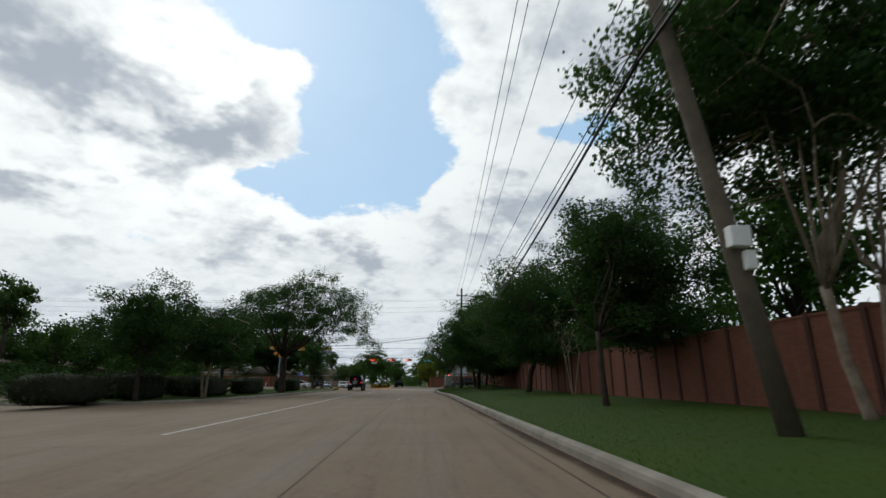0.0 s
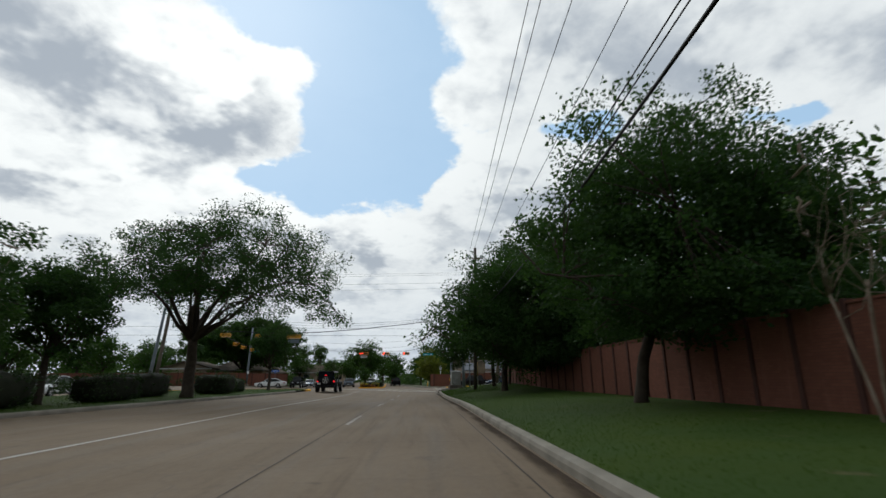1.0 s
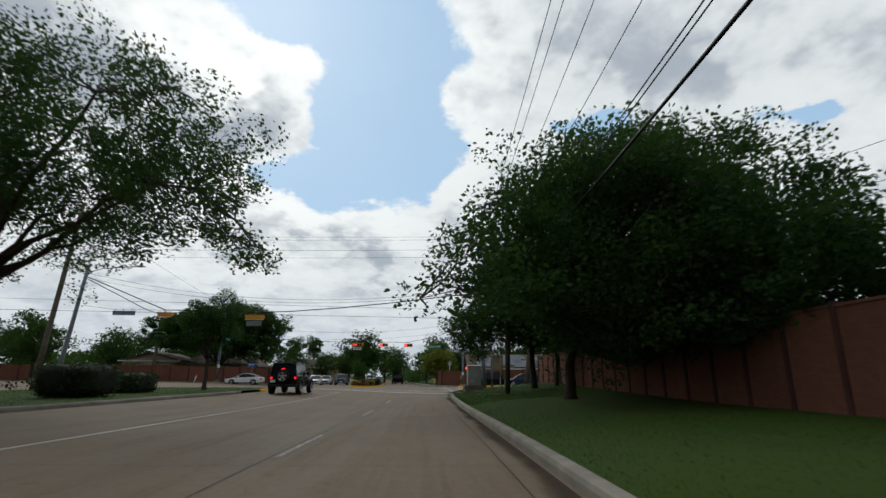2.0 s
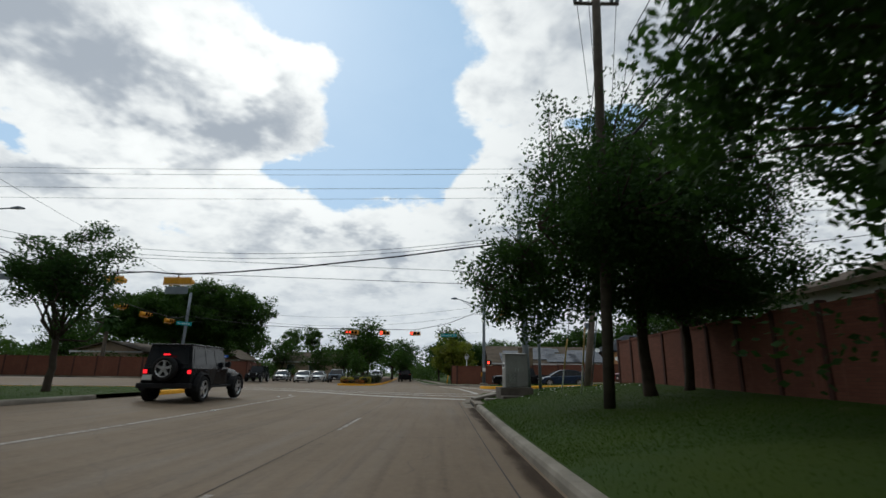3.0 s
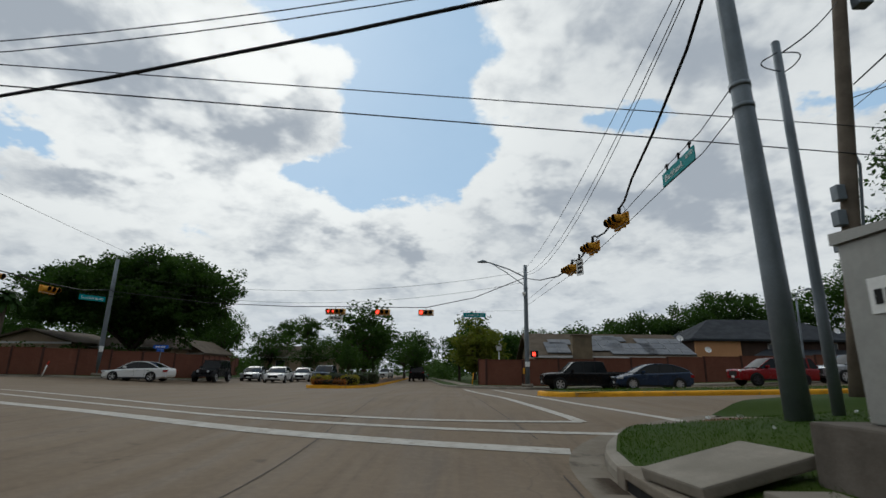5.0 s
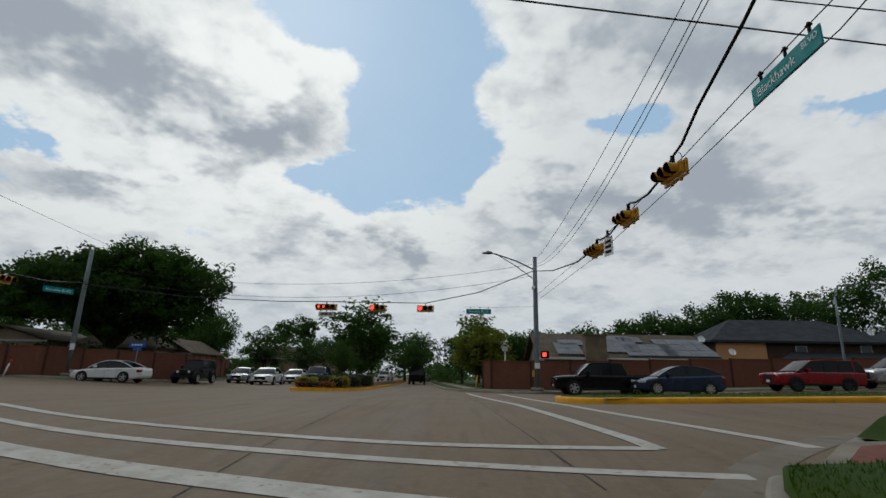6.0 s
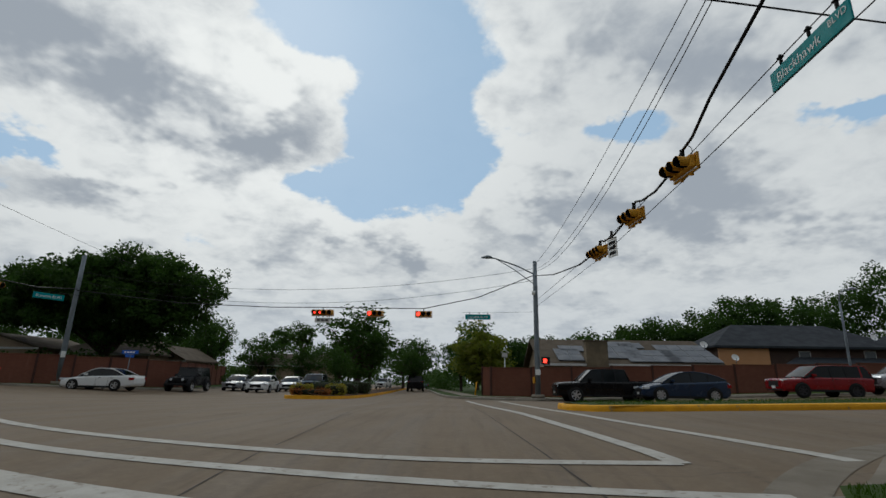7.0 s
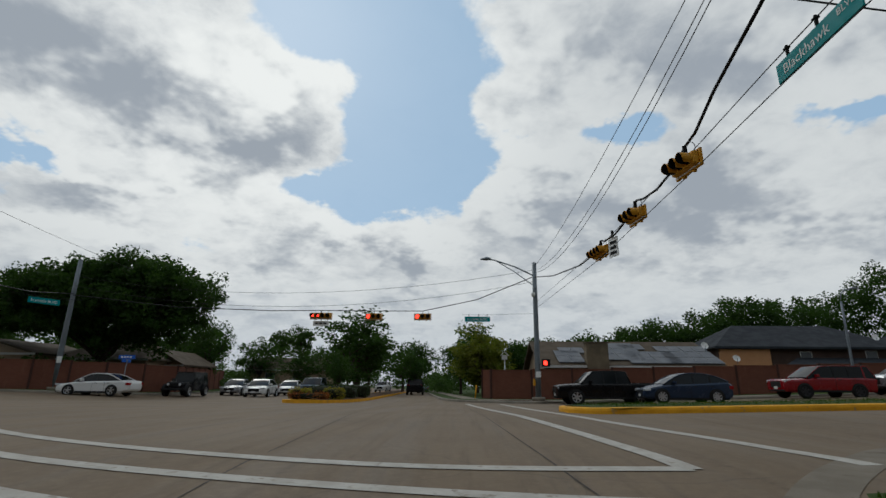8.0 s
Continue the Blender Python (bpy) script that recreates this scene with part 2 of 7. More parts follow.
def concrete_road(name):
    """Worn concrete slabs: warm grey-brown, wheel tracks polished along the lanes, oil drips, hairline cracks."""
    m = bpy.data.materials.new(name)
    m.use_nodes = True
    n = Nodes(m.node_tree)
    place = n.add("ShaderNodeNewGeometry").outputs["Position"]
    xyz = n.add("ShaderNodeSeparateXYZ", ins={"Vector": place}).outputs
    broad = n.noise(place, 0.35, 6.0, 0.6)
    grain = n.noise(place, 30.0, 4.0, 0.65)
    stretched = n.noise(n.vec("MULTIPLY", place, (1.1, 0.07, 1.0)).outputs[0], 1.3, 5.0, 0.6)
    col = n.mix(n.span(broad, 0.3, 0.7), rgb(ROAD_A), rgb(ROAD_B))
    col = n.mix(n.span(stretched, 0.48, 0.72, 0.0, 0.55), col, rgb(tuple(c * 0.66 for c in ROAD_A)))
    col = n.mix(n.span(grain, 0.35, 0.75, 0.0, 0.3), col, rgb(tuple(c * 1.3 for c in ROAD_A)))
    tracks = n.noise(n.vec("MULTIPLY", place, (2.6, 0.10, 1.0)).outputs[0], 1.7, 6.0, 0.65)
    col = n.mix(n.span(tracks, 0.45, 0.75, 0.0, 0.5), col, rgb(tuple(c * 0.55 for c in ROAD_A)))
    speck = n.noise(place, 9.0, 8.0, 0.75)
    col = n.mix(n.span(speck, 0.4, 0.7, 0.0, 0.35), col, rgb(tuple(c * 1.35 for c in ROAD_B)))
    drip = n.noise(place, 2.3, 3.0, 0.5)
    col = n.mix(n.span(drip, 0.66, 0.78, 0.0, 0.5), col, rgb(tuple(c * 0.45 for c in ROAD_A)))
    cell = n.add("ShaderNodeTexVoronoi", feature="DISTANCE_TO_EDGE", ins={"Vector": n.vec("ADD", place, n.vec("SCALE", n.add("ShaderNodeTexNoise", ins={"Vector": place, "Scale": 0.8}).outputs["Color"]).outputs[0]).outputs[0], "Scale": 0.16}).outputs["Distance"]
    col = n.mix(n.span(cell, 0.0, 0.003, 0.28, 0.0), col, rgb((0.05, 0.045, 0.04)))
    sh = n.add("ShaderNodeBsdfPrincipled", ins={"Base Color": col, "Roughness": n.span(stretched, 0.4, 0.7, 0.85, 0.68), "Specular IOR Level": 0.22})
    b = n.add("ShaderNodeBump", ins={"Height": grain, "Strength": 0.25, "Distance": 0.01})
    n.put(sh.inputs["Normal"], b.outputs[0])
    n.put(n.add("ShaderNodeOutputMaterial").inputs["Surface"], sh.outputs[0])
    return m


M = {}
M["road"] = concrete_road("road_concrete")
M["kerb"] = material("kerb_concrete", (0.28, 0.25, 0.205), (0.17, 0.15, 0.12), 0.85, 1.2, 35, 0.8, 0.3)
M["slab"] = material("pale_concrete", (0.25, 0.215, 0.17), (0.15, 0.125, 0.095), 0.85, 1.5, 30, 0.8, 0.25)
M["stained"] = material("stained_concrete", (0.14, 0.12, 0.10), (0.07, 0.06, 0.05), 0.9, 1.8, 30, 0.9, 0.3)
M["grass"] = material("lawn_soil", (0.024, 0.050, 0.002), (0.036, 0.058, 0.003), 0.95, 0.5, 25, 0.9, 0.5, spots=((0.075, 0.072, 0.028), 0.9, 0.62, 0.75))
M["blade"] = leaf_material("grass_blades", (0.021, 0.058, 0.002), (0.040, 0.078, 0.003), 0.3, 0.7)
M["yellow_paint"] = material("yellow_kerb_paint", (0.80, 0.39, 0.02), (0.62, 0.29, 0.015), 0.7, 2.5, 40, 0.8, 0.2, spots=((0.30, 0.22, 0.10), 5.0, 0.60, 0.68))
M["faded_paint"] = material("faded_white_paint", (0.40, 0.37, 0.33), (0.26, 0.23, 0.19), 0.8, 6.0, 60, 0.9, 0.1, spots=((0.17, 0.14, 0.11), 7.0, 0.48, 0.60))
M["white_paint"] = material("worn_white_paint", (0.46, 0.435, 0.39), (0.35, 0.32, 0.275), 0.75, 4.0, 60, 0.8, 0.1, spots=((0.22, 0.19, 0.15), 9.0, 0.56, 0.70))
M["joint"] = material("tar_joint", (0.055, 0.046, 0.038), None, 0.8, 5, 40, 0.5, 0.2)
M["brick"] = brick_material("moulded_brick_panel", (0.172, 0.070, 0.046), (0.138, 0.056, 0.037), (0.112, 0.052, 0.038))
M["brick_x"] = brick_material("moulded_brick_panel_cross", (0.170, 0.066, 0.042), (0.145, 0.056, 0.036), (0.12, 0.058, 0.042), along="x")
M["post"] = material("fence_post_concrete", (0.075, 0.036, 0.028), (0.05, 0.025, 0.02), 0.9, 2.0, 30, 0.7, 0.3)
M["dark_pole"] = material("dark_pole_wood", (0.078, 0.066, 0.050), (0.045, 0.038, 0.030), 0.9, 2.0, 25, 0.9, 0.5)
M["wood_pole"] = material("weathered_pole_wood", (0.145, 0.118, 0.09), (0.095, 0.078, 0.062), 0.85, 2.0, 25, 0.9, 0.4)
M["steel"] = material("galvanised_steel", (0.19, 0.215, 0.235), (0.13, 0.15, 0.165), 0.5, 1.5, 30, 0.7, 0.05, metal=0.55)
M["cabinet"] = material("brushed_cabinet_metal", (0.34, 0.34, 0.32), (0.25, 0.25, 0.235), 0.5, 1.2, 20, 0.8, 0.06, metal=0.4)
M["cable"] = material("black_cable", (0.012, 0.012, 0.013), None, 0.6, 5, 40, 0.3, 0.0)
M["guard_yellow"] = material("faded_yellow_sleeve", (0.62, 0.42, 0.12), (0.48, 0.33, 0.12), 0.6, 6, 40, 0.8, 0.1)
M["signal"] = material("signal_yellow", (0.62, 0.30, 0.025), (0.46, 0.20, 0.015), 0.45, 5, 40, 0.6, 0.05)
M["black"] = material("matt_black", (0.012, 0.012, 0.012), None, 0.7, 5, 50, 0.4, 0.05)
M["lens_off"] = material("dark_lens", (0.02, 0.015, 0.01), None, 0.25, 5, 50, 0.3, 0.0)
M["red_on"] = glow("red_signal_light", (1.0, 0.035, 0.02), 5.0)
M["sign_green"] = material("street_sign_green", (0.002, 0.25, 0.26), (0.002, 0.21, 0.22), 0.6, 4, 30, 0.4, 0.0)
M["sign_blue"] = material("street_sign_blue", (0.03, 0.12, 0.50), None, 0.4, 4, 30, 0.4, 0.0)
M["sign_white"] = material("sign_white", (0.75, 0.75, 0.73), (0.62, 0.62, 0.60), 0.5, 4, 30, 0.5, 0.0)
M["bark"] = material("oak_bark", (0.060, 0.046, 0.034), (0.035, 0.027, 0.02), 0.95, 3.0, 18, 0.9, 0.8)
M["pale_bark"] = material("smooth_pale_bark", (0.27, 0.215, 0.16), (0.15, 0.115, 0.08), 0.8, 4.0, 20, 0.9, 0.3)
M["leaf"] = leaf_material("oak_leaves", (0.016, 0.042, 0.012), (0.042, 0.084, 0.020))
M["leaf_light"] = leaf_material("fresh_leaves", (0.026, 0.062, 0.015), (0.066, 0.106, 0.024))
M["leaf_mid"] = leaf_material("broad_oak_leaves", (0.018, 0.048, 0.010), (0.046, 0.088, 0.016))
M["leaf_yellow"] = leaf_material("yellowed_leaves", (0.070, 0.100, 0.012), (0.190, 0.185, 0.028))
M["hedge"] = leaf_material("hedge_leaves", (0.016, 0.034, 0.011), (0.035, 0.060, 0.018), 0.2)
M["hedge_core"] = material("hedge_dark_fill", (0.018, 0.020, 0.010), None, 0.95, 3, 20, 0.8, 0.6)
M["flower"] = leaf_material("orange_flowers", (0.28, 0.06, 0.015), (0.16, 0.10, 0.02), 0.2)
M["flower_y"] = leaf_material("yellow_shrub", (0.30, 0.24, 0.02), (0.14, 0.17, 0.02), 0.2)
M["tyre"] = material("tyre_rubber", (0.014, 0.014, 0.014), None, 0.85, 8, 60, 0.4, 0.2)
M["rim"] = material("alloy_rim", (0.55, 0.55, 0.56), (0.42, 0.42, 0.43), 0.35, 8, 60, 0.5, 0.0, metal=0.7)
M["rim_dark"] = material("dark_alloy_rim", (0.05, 0.05, 0.055), (0.035, 0.035, 0.04), 0.35, 8, 60, 0.5, 0.0, metal=0.6)
M["glass"] = material("dark_car_glass", (0.008, 0.010, 0.012), (0.006, 0.008, 0.010), 0.05, 2, 20, 0.3, 0.0, spec=0.22)
M["trim"] = material("black_trim", (0.010, 0.010, 0.011), None, 0.65, 5, 50, 0.4, 0.05)
M["tail"] = glow("brake_light", (1.0, 0.02, 0.03), 1.4)
M["tail_off"] = material("red_lens", (0.26, 0.01, 0.01), None, 0.2, 8, 60, 0.3, 0.0)
M["headlamp"] = material("clear_lamp", (0.55, 0.56, 0.58), (0.35, 0.36, 0.38), 0.12, 10, 60, 0.6, 0.0)
M["plate"] = material("number_plate", (0.62, 0.62, 0.60), None, 0.5, 8, 60, 0.4, 0.0)
for nm, c, mt in (("black", (0.005, 0.005, 0.006), 0.0), ("blue", (0.014, 0.028, 0.058), 0.1), ("red", (0.19, 0.004, 0.007), 0.0), ("white", (0.68, 0.68, 0.67), 0.0), ("silver", (0.32, 0.33, 0.35), 0.5), ("slate", (0.16, 0.19, 0.23), 0.4), ("jeep", (0.005, 0.0055, 0.007), 0.0)):
    M["car_" + nm] = material("car_paint_" + nm, c, tuple(v * 0.85 for v in c), 0.24, 1.5, 90, 0.4, 0.0, metal=mt, coat=0.10 if nm in ("black", "jeep") else 0.18, spec=0.16 if nm in ("black", "jeep") else 0.25)
M["roof_brown"] = material("brown_shingles", (0.105, 0.080, 0.056), (0.072, 0.056, 0.040), 0.92, 1.2, 12, 0.8, 0.4)
M["roof_dark"] = material("dark_shingles", (0.032, 0.036, 0.042), (0.022, 0.025, 0.03), 0.9, 1.2, 12, 0.8, 0.4)
M["house_tan"] = material("tan_siding", (0.36, 0.27, 0.19), (0.28, 0.21, 0.15), 0.8, 0.8, 12, 0.7, 0.1)
M["house_orange"] = material("peach_siding", (0.52, 0.27, 0.13), (0.44, 0.22, 0.11), 0.8, 0.8, 12, 0.6, 0.1)
M["house_white"] = material("white_siding", (0.62, 0.62, 0.60), (0.5, 0.5, 0.48), 0.8, 0.8, 12, 0.6, 0.1)
M["house_brown"] = material("brown_brick_house", (0.085, 0.055, 0.045), (0.06, 0.04, 0.033), 0.9, 1.0, 14, 0.8, 0.2)
M["chimney"] = material("stained_chimney", (0.20, 0.155, 0.10), (0.10, 0.085, 0.06), 0.9, 0.9, 10, 0.9, 0.2)
M["solar"] = material("solar_cell", (0.060, 0.070, 0.088), (0.042, 0.051, 0.068), 0.4, 1.0, 20, 0.5, 0.0, spec=0.4)
M["solar_frame"] = material("panel_frame", (0.20, 0.21, 0.22), None, 0.5, 5, 30, 0.4, 0.0, metal=0.6)
M["window"] = material("house_window", (0.05, 0.06, 0.065), None, 0.1, 3, 20, 0.4, 0.0, spec=0.8)
M["trim_white"] = material("white_trim", (0.55, 0.54, 0.52), None, 0.6, 3, 30, 0.5, 0.05)


def dirt_film(name):
    """Brown dirt that thins out in patches, over whatever lies beneath."""
    m = bpy.data.materials.new(name)
    m.use_nodes = True
    n = Nodes(m.node_tree)
    place = n.add("ShaderNodeNewGeometry").outputs["Position"]
    x = n.add("ShaderNodeSeparateXYZ", ins={"Vector": place}).outputs[0]
    patch = n.noise(n.vec("MULTIPLY", place, (1.0, 0.25, 1.0)).outputs[0], 1.6, 6.0, 0.6)
    edge = n.math("ADD", n.span(x, 1.30, 1.72), n.math("MULTIPLY", n.math("SUBTRACT", patch, 0.5), 1.8))
    sh = n.add("ShaderNodeBsdfPrincipled", ins={"Base Color": rgb((0.055, 0.038, 0.026)), "Roughness": 0.95, "Specular IOR Level": 0.1})
    mx = n.add("ShaderNodeMixShader", ins={0: n.span(edge, 0.15, 1.0, 0.0, 0.75), 1: n.add("ShaderNodeBsdfTransparent").outputs[0], 2: sh.outputs[0]})
    n.put(n.add("ShaderNodeOutputMaterial").inputs["Surface"], mx.outputs[0])
    return m


M["dirt"] = dirt_film("gutter_dirt_film")
M["gutter"] = material("worn_gutter_concrete", (0.205, 0.175, 0.135), (0.15, 0.125, 0.095), 0.85, 1.6, 45, 0.8, 0.3, spots=((0.08, 0.066, 0.05), 2.2, 0.56, 0.72))
M["ramp"] = material("brick_red_ramp", (0.20, 0.075, 0.055), (0.13, 0.055, 0.042), 0.85, 3, 40, 0.8, 0.3)
M["marker_red"] = material("red_marker", (0.50, 0.05, 0.03), None, 0.6, 8, 40, 0.4, 0.0)
M["mulch"] = material("planter_soil", (0.06, 0.035, 0.02), (0.09, 0.05, 0.03), 0.95, 3, 20, 0.8, 0.5)


# ---- mesh helpers ----
def link(name, data, parent=None, label=""):
    ob = new(name, data)
    if parent is not None:
        ob.parent = parent
    if label:
        ob["label"] = label
    return ob


def part(name, bm, mat, parent=None, label="", smooth=False):
    """One mesh object from a bmesh, under a thing or a part."""
    me = bpy.data.meshes.new(name)
    bmesh.ops.recalc_face_normals(bm, faces=bm.faces)
    bm.to_mesh(me)
    bm.free()
    me.materials.append(mat)
    if smooth:
        me.shade_smooth()
    return link(name, me, parent, label)


def raw(name, verts, faces, mat, parent=None, label="", smooth=False):
    me = bpy.data.meshes.new(name)
    me.from_pydata([tuple(v) for v in verts], [], faces)
    me.materials.append(mat)
    if smooth:
        me.shade_smooth()
    me.update()
    return link(name, me, parent, label)


def empty(name, m, label="", category="", group=""):
    ob = new(name)
    ob.matrix_basis = m
    return tagged(ob, label, category, group)


def box(bm, lo, hi, bevel=0.0):
    lo, hi = Vector(lo), Vector(hi)
    r = bmesh.ops.create_cube(bm, size=1.0, matrix=Matrix.Translation((lo + hi) / 2) @ Matrix.Diagonal((*(hi - lo), 1)))
    if bevel:
        edges = {e for v in r["verts"] for e in v.link_edges}
        bmesh.ops.bevel(bm, geom=list(edges), offset=bevel, segments=2, profile=0.6, affect="EDGES")


def boxed(name, lo, hi, mat, parent=None, bevel=0.0, label=""):
    bm = bmesh.new()
    box(bm, lo, hi, bevel)
    return part(name, bm, mat, parent, label)


def tube(bm, points, radii, sides=8, caps=True):
    """A swept tube through points, with a radius at each."""
    pts = [Vector(p) for p in points]
    rings = []
    ref = Vector((0.31, 0.95, 0.1))
    for i, p in enumerate(pts):
        d = (pts[min(i + 1, len(pts) - 1)] - pts[max(i - 1, 0)])
        d = d.normalized() if d.length > 1e-9 else Vector((0, 0, 1))
        a = d.cross(ref)
        a = a.normalized() if a.length > 0.05 else d.cross(Vector((1, 0, 0))).normalized()
        b = d.cross(a)
        r = radii[i] if hasattr(radii, "__len__") else radii
        rings.append([bm.verts.new(p + (a * math.cos(t) + b * math.sin(t)) * r) for t in (2 * math.pi * k / sides for k in range(sides))])
    for r0, r1 in zip(rings, rings[1:]):
        for k in range(sides):
            bm.faces.new((r0[k], r0[(k + 1) % sides], r1[(k + 1) % sides], r1[k]))
    if caps:
        bm.faces.new(rings[0][::-1]), bm.faces.new(rings[-1])


def tubed(name, points, radii, mat, parent=None, sides=8, label=""):
    bm = bmesh.new()
    tube(bm, points, radii, sides)
    return part(name, bm, mat, parent, label, True)


def sag(a, b, drop, n=14):
    a, b = Vector(a), Vector(b)
    return [a.lerp(b, i / n) - Vector((0, 0, drop * 4 * (i / n) * (1 - i / n))) for i in range(n + 1)]


def lerp_table(table, v):
    for (a, xa), (b, xb) in zip(table, table[1:]):
        if v <= b:
            return xa + (xb - xa) * (v - a) / (b - a) if v > a else xa
    return table[-1][1]


# ---- the ground ----
def clamp(a, lo, hi):
    return max(lo, min(hi, a))


def ease(a):
    a = clamp(a, 0, 1)
    return a * a * (3 - 2 * a)


def low_point(y):
    """How far along the fall to the storm inlet before the junction."""
    return ease((y + 34) / 24) * (1 - ease((y + 0.5) / 5.5))


def gz(x, y):
    """Height of the road surface: it falls to the storm inlet before the junction and again beyond it, and rises gently along the cross street to both sides."""
    near = clamp((y - 4) / 8, 0, 1)
    right = 0.026 * clamp(x - 4, 0, 28)
    right += (0.040 * clamp(x - 8.5, 0, 24) - right) * clamp((y - 19) / 7, 0, 1)
    return -0.0155 * clamp(y - 12, 0, 18) - 0.003 * clamp(y - 30, 0, 150) + near * (right + 0.04 * clamp(-x - 20, 0, 10)) - 0.25 * low_point(y) * clamp((x + 9) / 6, 0, 1)


def spaced(a, b, step):
    n = max(1, int(round((b - a) / step)))
    return [a + (b - a) * i / n for i in range(n + 1)]


def sheet(name, us, vs, f, mat, label="", kind="structure", parent=None):
    verts = [f(u, v) for v in vs for u in us]
    nu = len(us)
    faces = [(j * nu + i, j * nu + i + 1, (j + 1) * nu + i + 1, (j + 1) * nu + i) for j in range(len(vs) - 1) for i in range(nu - 1)]
    ob = raw(name, verts, faces, mat, parent, "", True)
    return tagged(ob, label, "", "", kind)


far_steps = [-2500, -900, -400, -200, -110] + spaced(-70, 70, 7) + [110, 200, 400, 900, 2500]
sheet("ground", far_steps, far_steps, lambda x, y: (x, y, gz(x, y) - (0.40 if abs(x) < 64 and -99 < y < 201 else 0.06)), M["grass"], "open grassy ground reaching to the horizon")
sheet("road", spaced(-62, -12, 2) + spaced(-11, 11, 1) + spaced(12, 62, 2), spaced(-100, -38, 2) + spaced(-37.5, 12, 0.5) + spaced(13, 200, 2), lambda x, y: (x, y, gz(x, y)), M["road"], "worn brown-grey concrete road and junction")

# kerb lines in plan: for each verge the edge x as a function of y
KERB_R = [(-100, 1.78), (-1.5, 1.78), (-0.2, 1.76), (0.8, 1.84), (1.6, 2.10), (2.2, 2.46), (2.5, 2.66)]
KERB_B = [(4.3, 4.9), (4.4, 4.62), (4.6, 4.8), (4.95, 5.3), (5.55, 6.1), (6.6, 8.4), (7.4, 11.5), (7.9, 18.0), (8.2, 62.0)]


def rise(x, y):
    """The right-hand verge climbs from the kerb to the fence, most of all near the corner."""
    k = clamp((y + 22) / 18, 0, 1)
    fall = clamp((y + 1.5) / 6.0, 0, 1)
    slope = clamp((x - 2.0) / 6.0, 0, 1.1) ** 0.75
    return (0.15 + slope * (0.24 + 0.31 * k * (1 - fall) + 0.25 * low_point(y))) * (1 - 0.72 * dip(x, y))


def dip(x, y):
    """How far the kerb and the grass drop to the ramp."""
    a = clamp((y - 1.9) / 1.3, 0, 1) * clamp((5.3 - y) / 0.9, 0, 1)
    return a * a * (3 - 2 * a) * clamp((10 - x) / 4, 0, 1)


def strip(name, ys, xl, xr, zf, n, mat, label):
    def f(u, y):
        a, b = xl(y), xr(y)
        x = a + (b - a) * u ** 1.7
        return (x, y, zf(x, y))
    return sheet(name, [i / n for i in range(n + 1)], ys, f, mat, label)


def kerb(name, line, zf, mat, label, width=0.17, high=0.15, side=1):
    """A kerb swept along a plan line: face, rounded nose, top and back. side 1: the verge lies to the right of the line."""
    pts = [Vector((p[0], p[1], 0)) for p in line]
    prof = [(-0.004, -0.08), (0.0, high * 0.55), (0.02, high * 0.9), (0.05, high), (width, high + 0.006), (width, -0.08)]
    verts, faces = [], []
    for i, p in enumerate(pts):
        d = (pts[min(i + 1, len(pts) - 1)] - pts[max(i - 1, 0)]).normalized()
        nrm = Vector((d.y, -d.x, 0)) * side
        for o, h in prof:
            q = p + nrm * o
            verts.append((q.x, q.y, zf(p.x, p.y) + h))
    k = len(prof)
    for i in range(len(pts) - 1):
        for j in range(k - 1):
            faces.append((i * k + j, i * k + j + 1, (i + 1) * k + j + 1, (i + 1) * k + j))
    return tagged(raw(name, verts, faces, mat), label, "", "", "structure")


def dense(line, step=0.6):
    out = []
    for a, b in zip(line, line[1:]):
        a, b = Vector((a[0], a[1])), Vector((b[0], b[1]))
        n = max(1, int((b - a).length / step))
        out += [tuple(a.lerp(b, i / n)) for i in range(n)]
    return out + [tuple(line[-1])]


def rounded(line, times=2):
    """Chaikin corner cutting for smooth kerb lines."""
    pts = [Vector((p[0], p[1])) for p in line]
    for _ in range(times):
        new_pts = [pts[0]]
        for a, b in zip(pts, pts[1:]):
            new_pts += [a.lerp(b, 0.25), a.lerp(b, 0.75)]
        pts = new_pts + [pts[-1]]
    return [tuple(p) for p in pts]


kerb_r_line = [(x, y) for y, x in KERB_R] + [(2.9, 2.6), (4.6, 2.64)]
kerb("kerb_right", dense(rounded(kerb_r_line), 0.5), lambda x, y: gz(x, y) - 0.10 * dip(x, y), M["kerb"], "weathered concrete kerb along the verge")
verge_rows = spaced(-100, -38, 2.0) + spaced(-37, -4, 1.0) + spaced(-3.5, 2.5, 0.28)
strip("verge_right", verge_rows, lambda y: lerp_table(KERB_R, y) + 0.15, lambda y: 62.5, lambda x, y: rise(x, y) + gz(x, y), 34, M["grass"], "mown grass verge rising to the fence")
kerb("kerb_corner", dense(rounded([(6.6, 4.3)] + [(x, y) for y, x in KERB_B]), 0.5), lambda x, y: gz(x, y) - 0.10 * dip(x, y), M["kerb"], "concrete kerb beyond the ramp")
strip("verge_corner", spaced(4.3, 8.15, 0.25), lambda y: lerp_table(KERB_B, y) + 0.15, lambda y: 62.5, lambda x, y: rise(x, y) + gz(x, y), 24, M["grass"], "grass beyond the kerb ramp")


def path_z(x, y):
    return gz(x, y) + min(rise(x, y) + 0.008, 0.012 + 0.085 * max(0.0, x - 3.9))


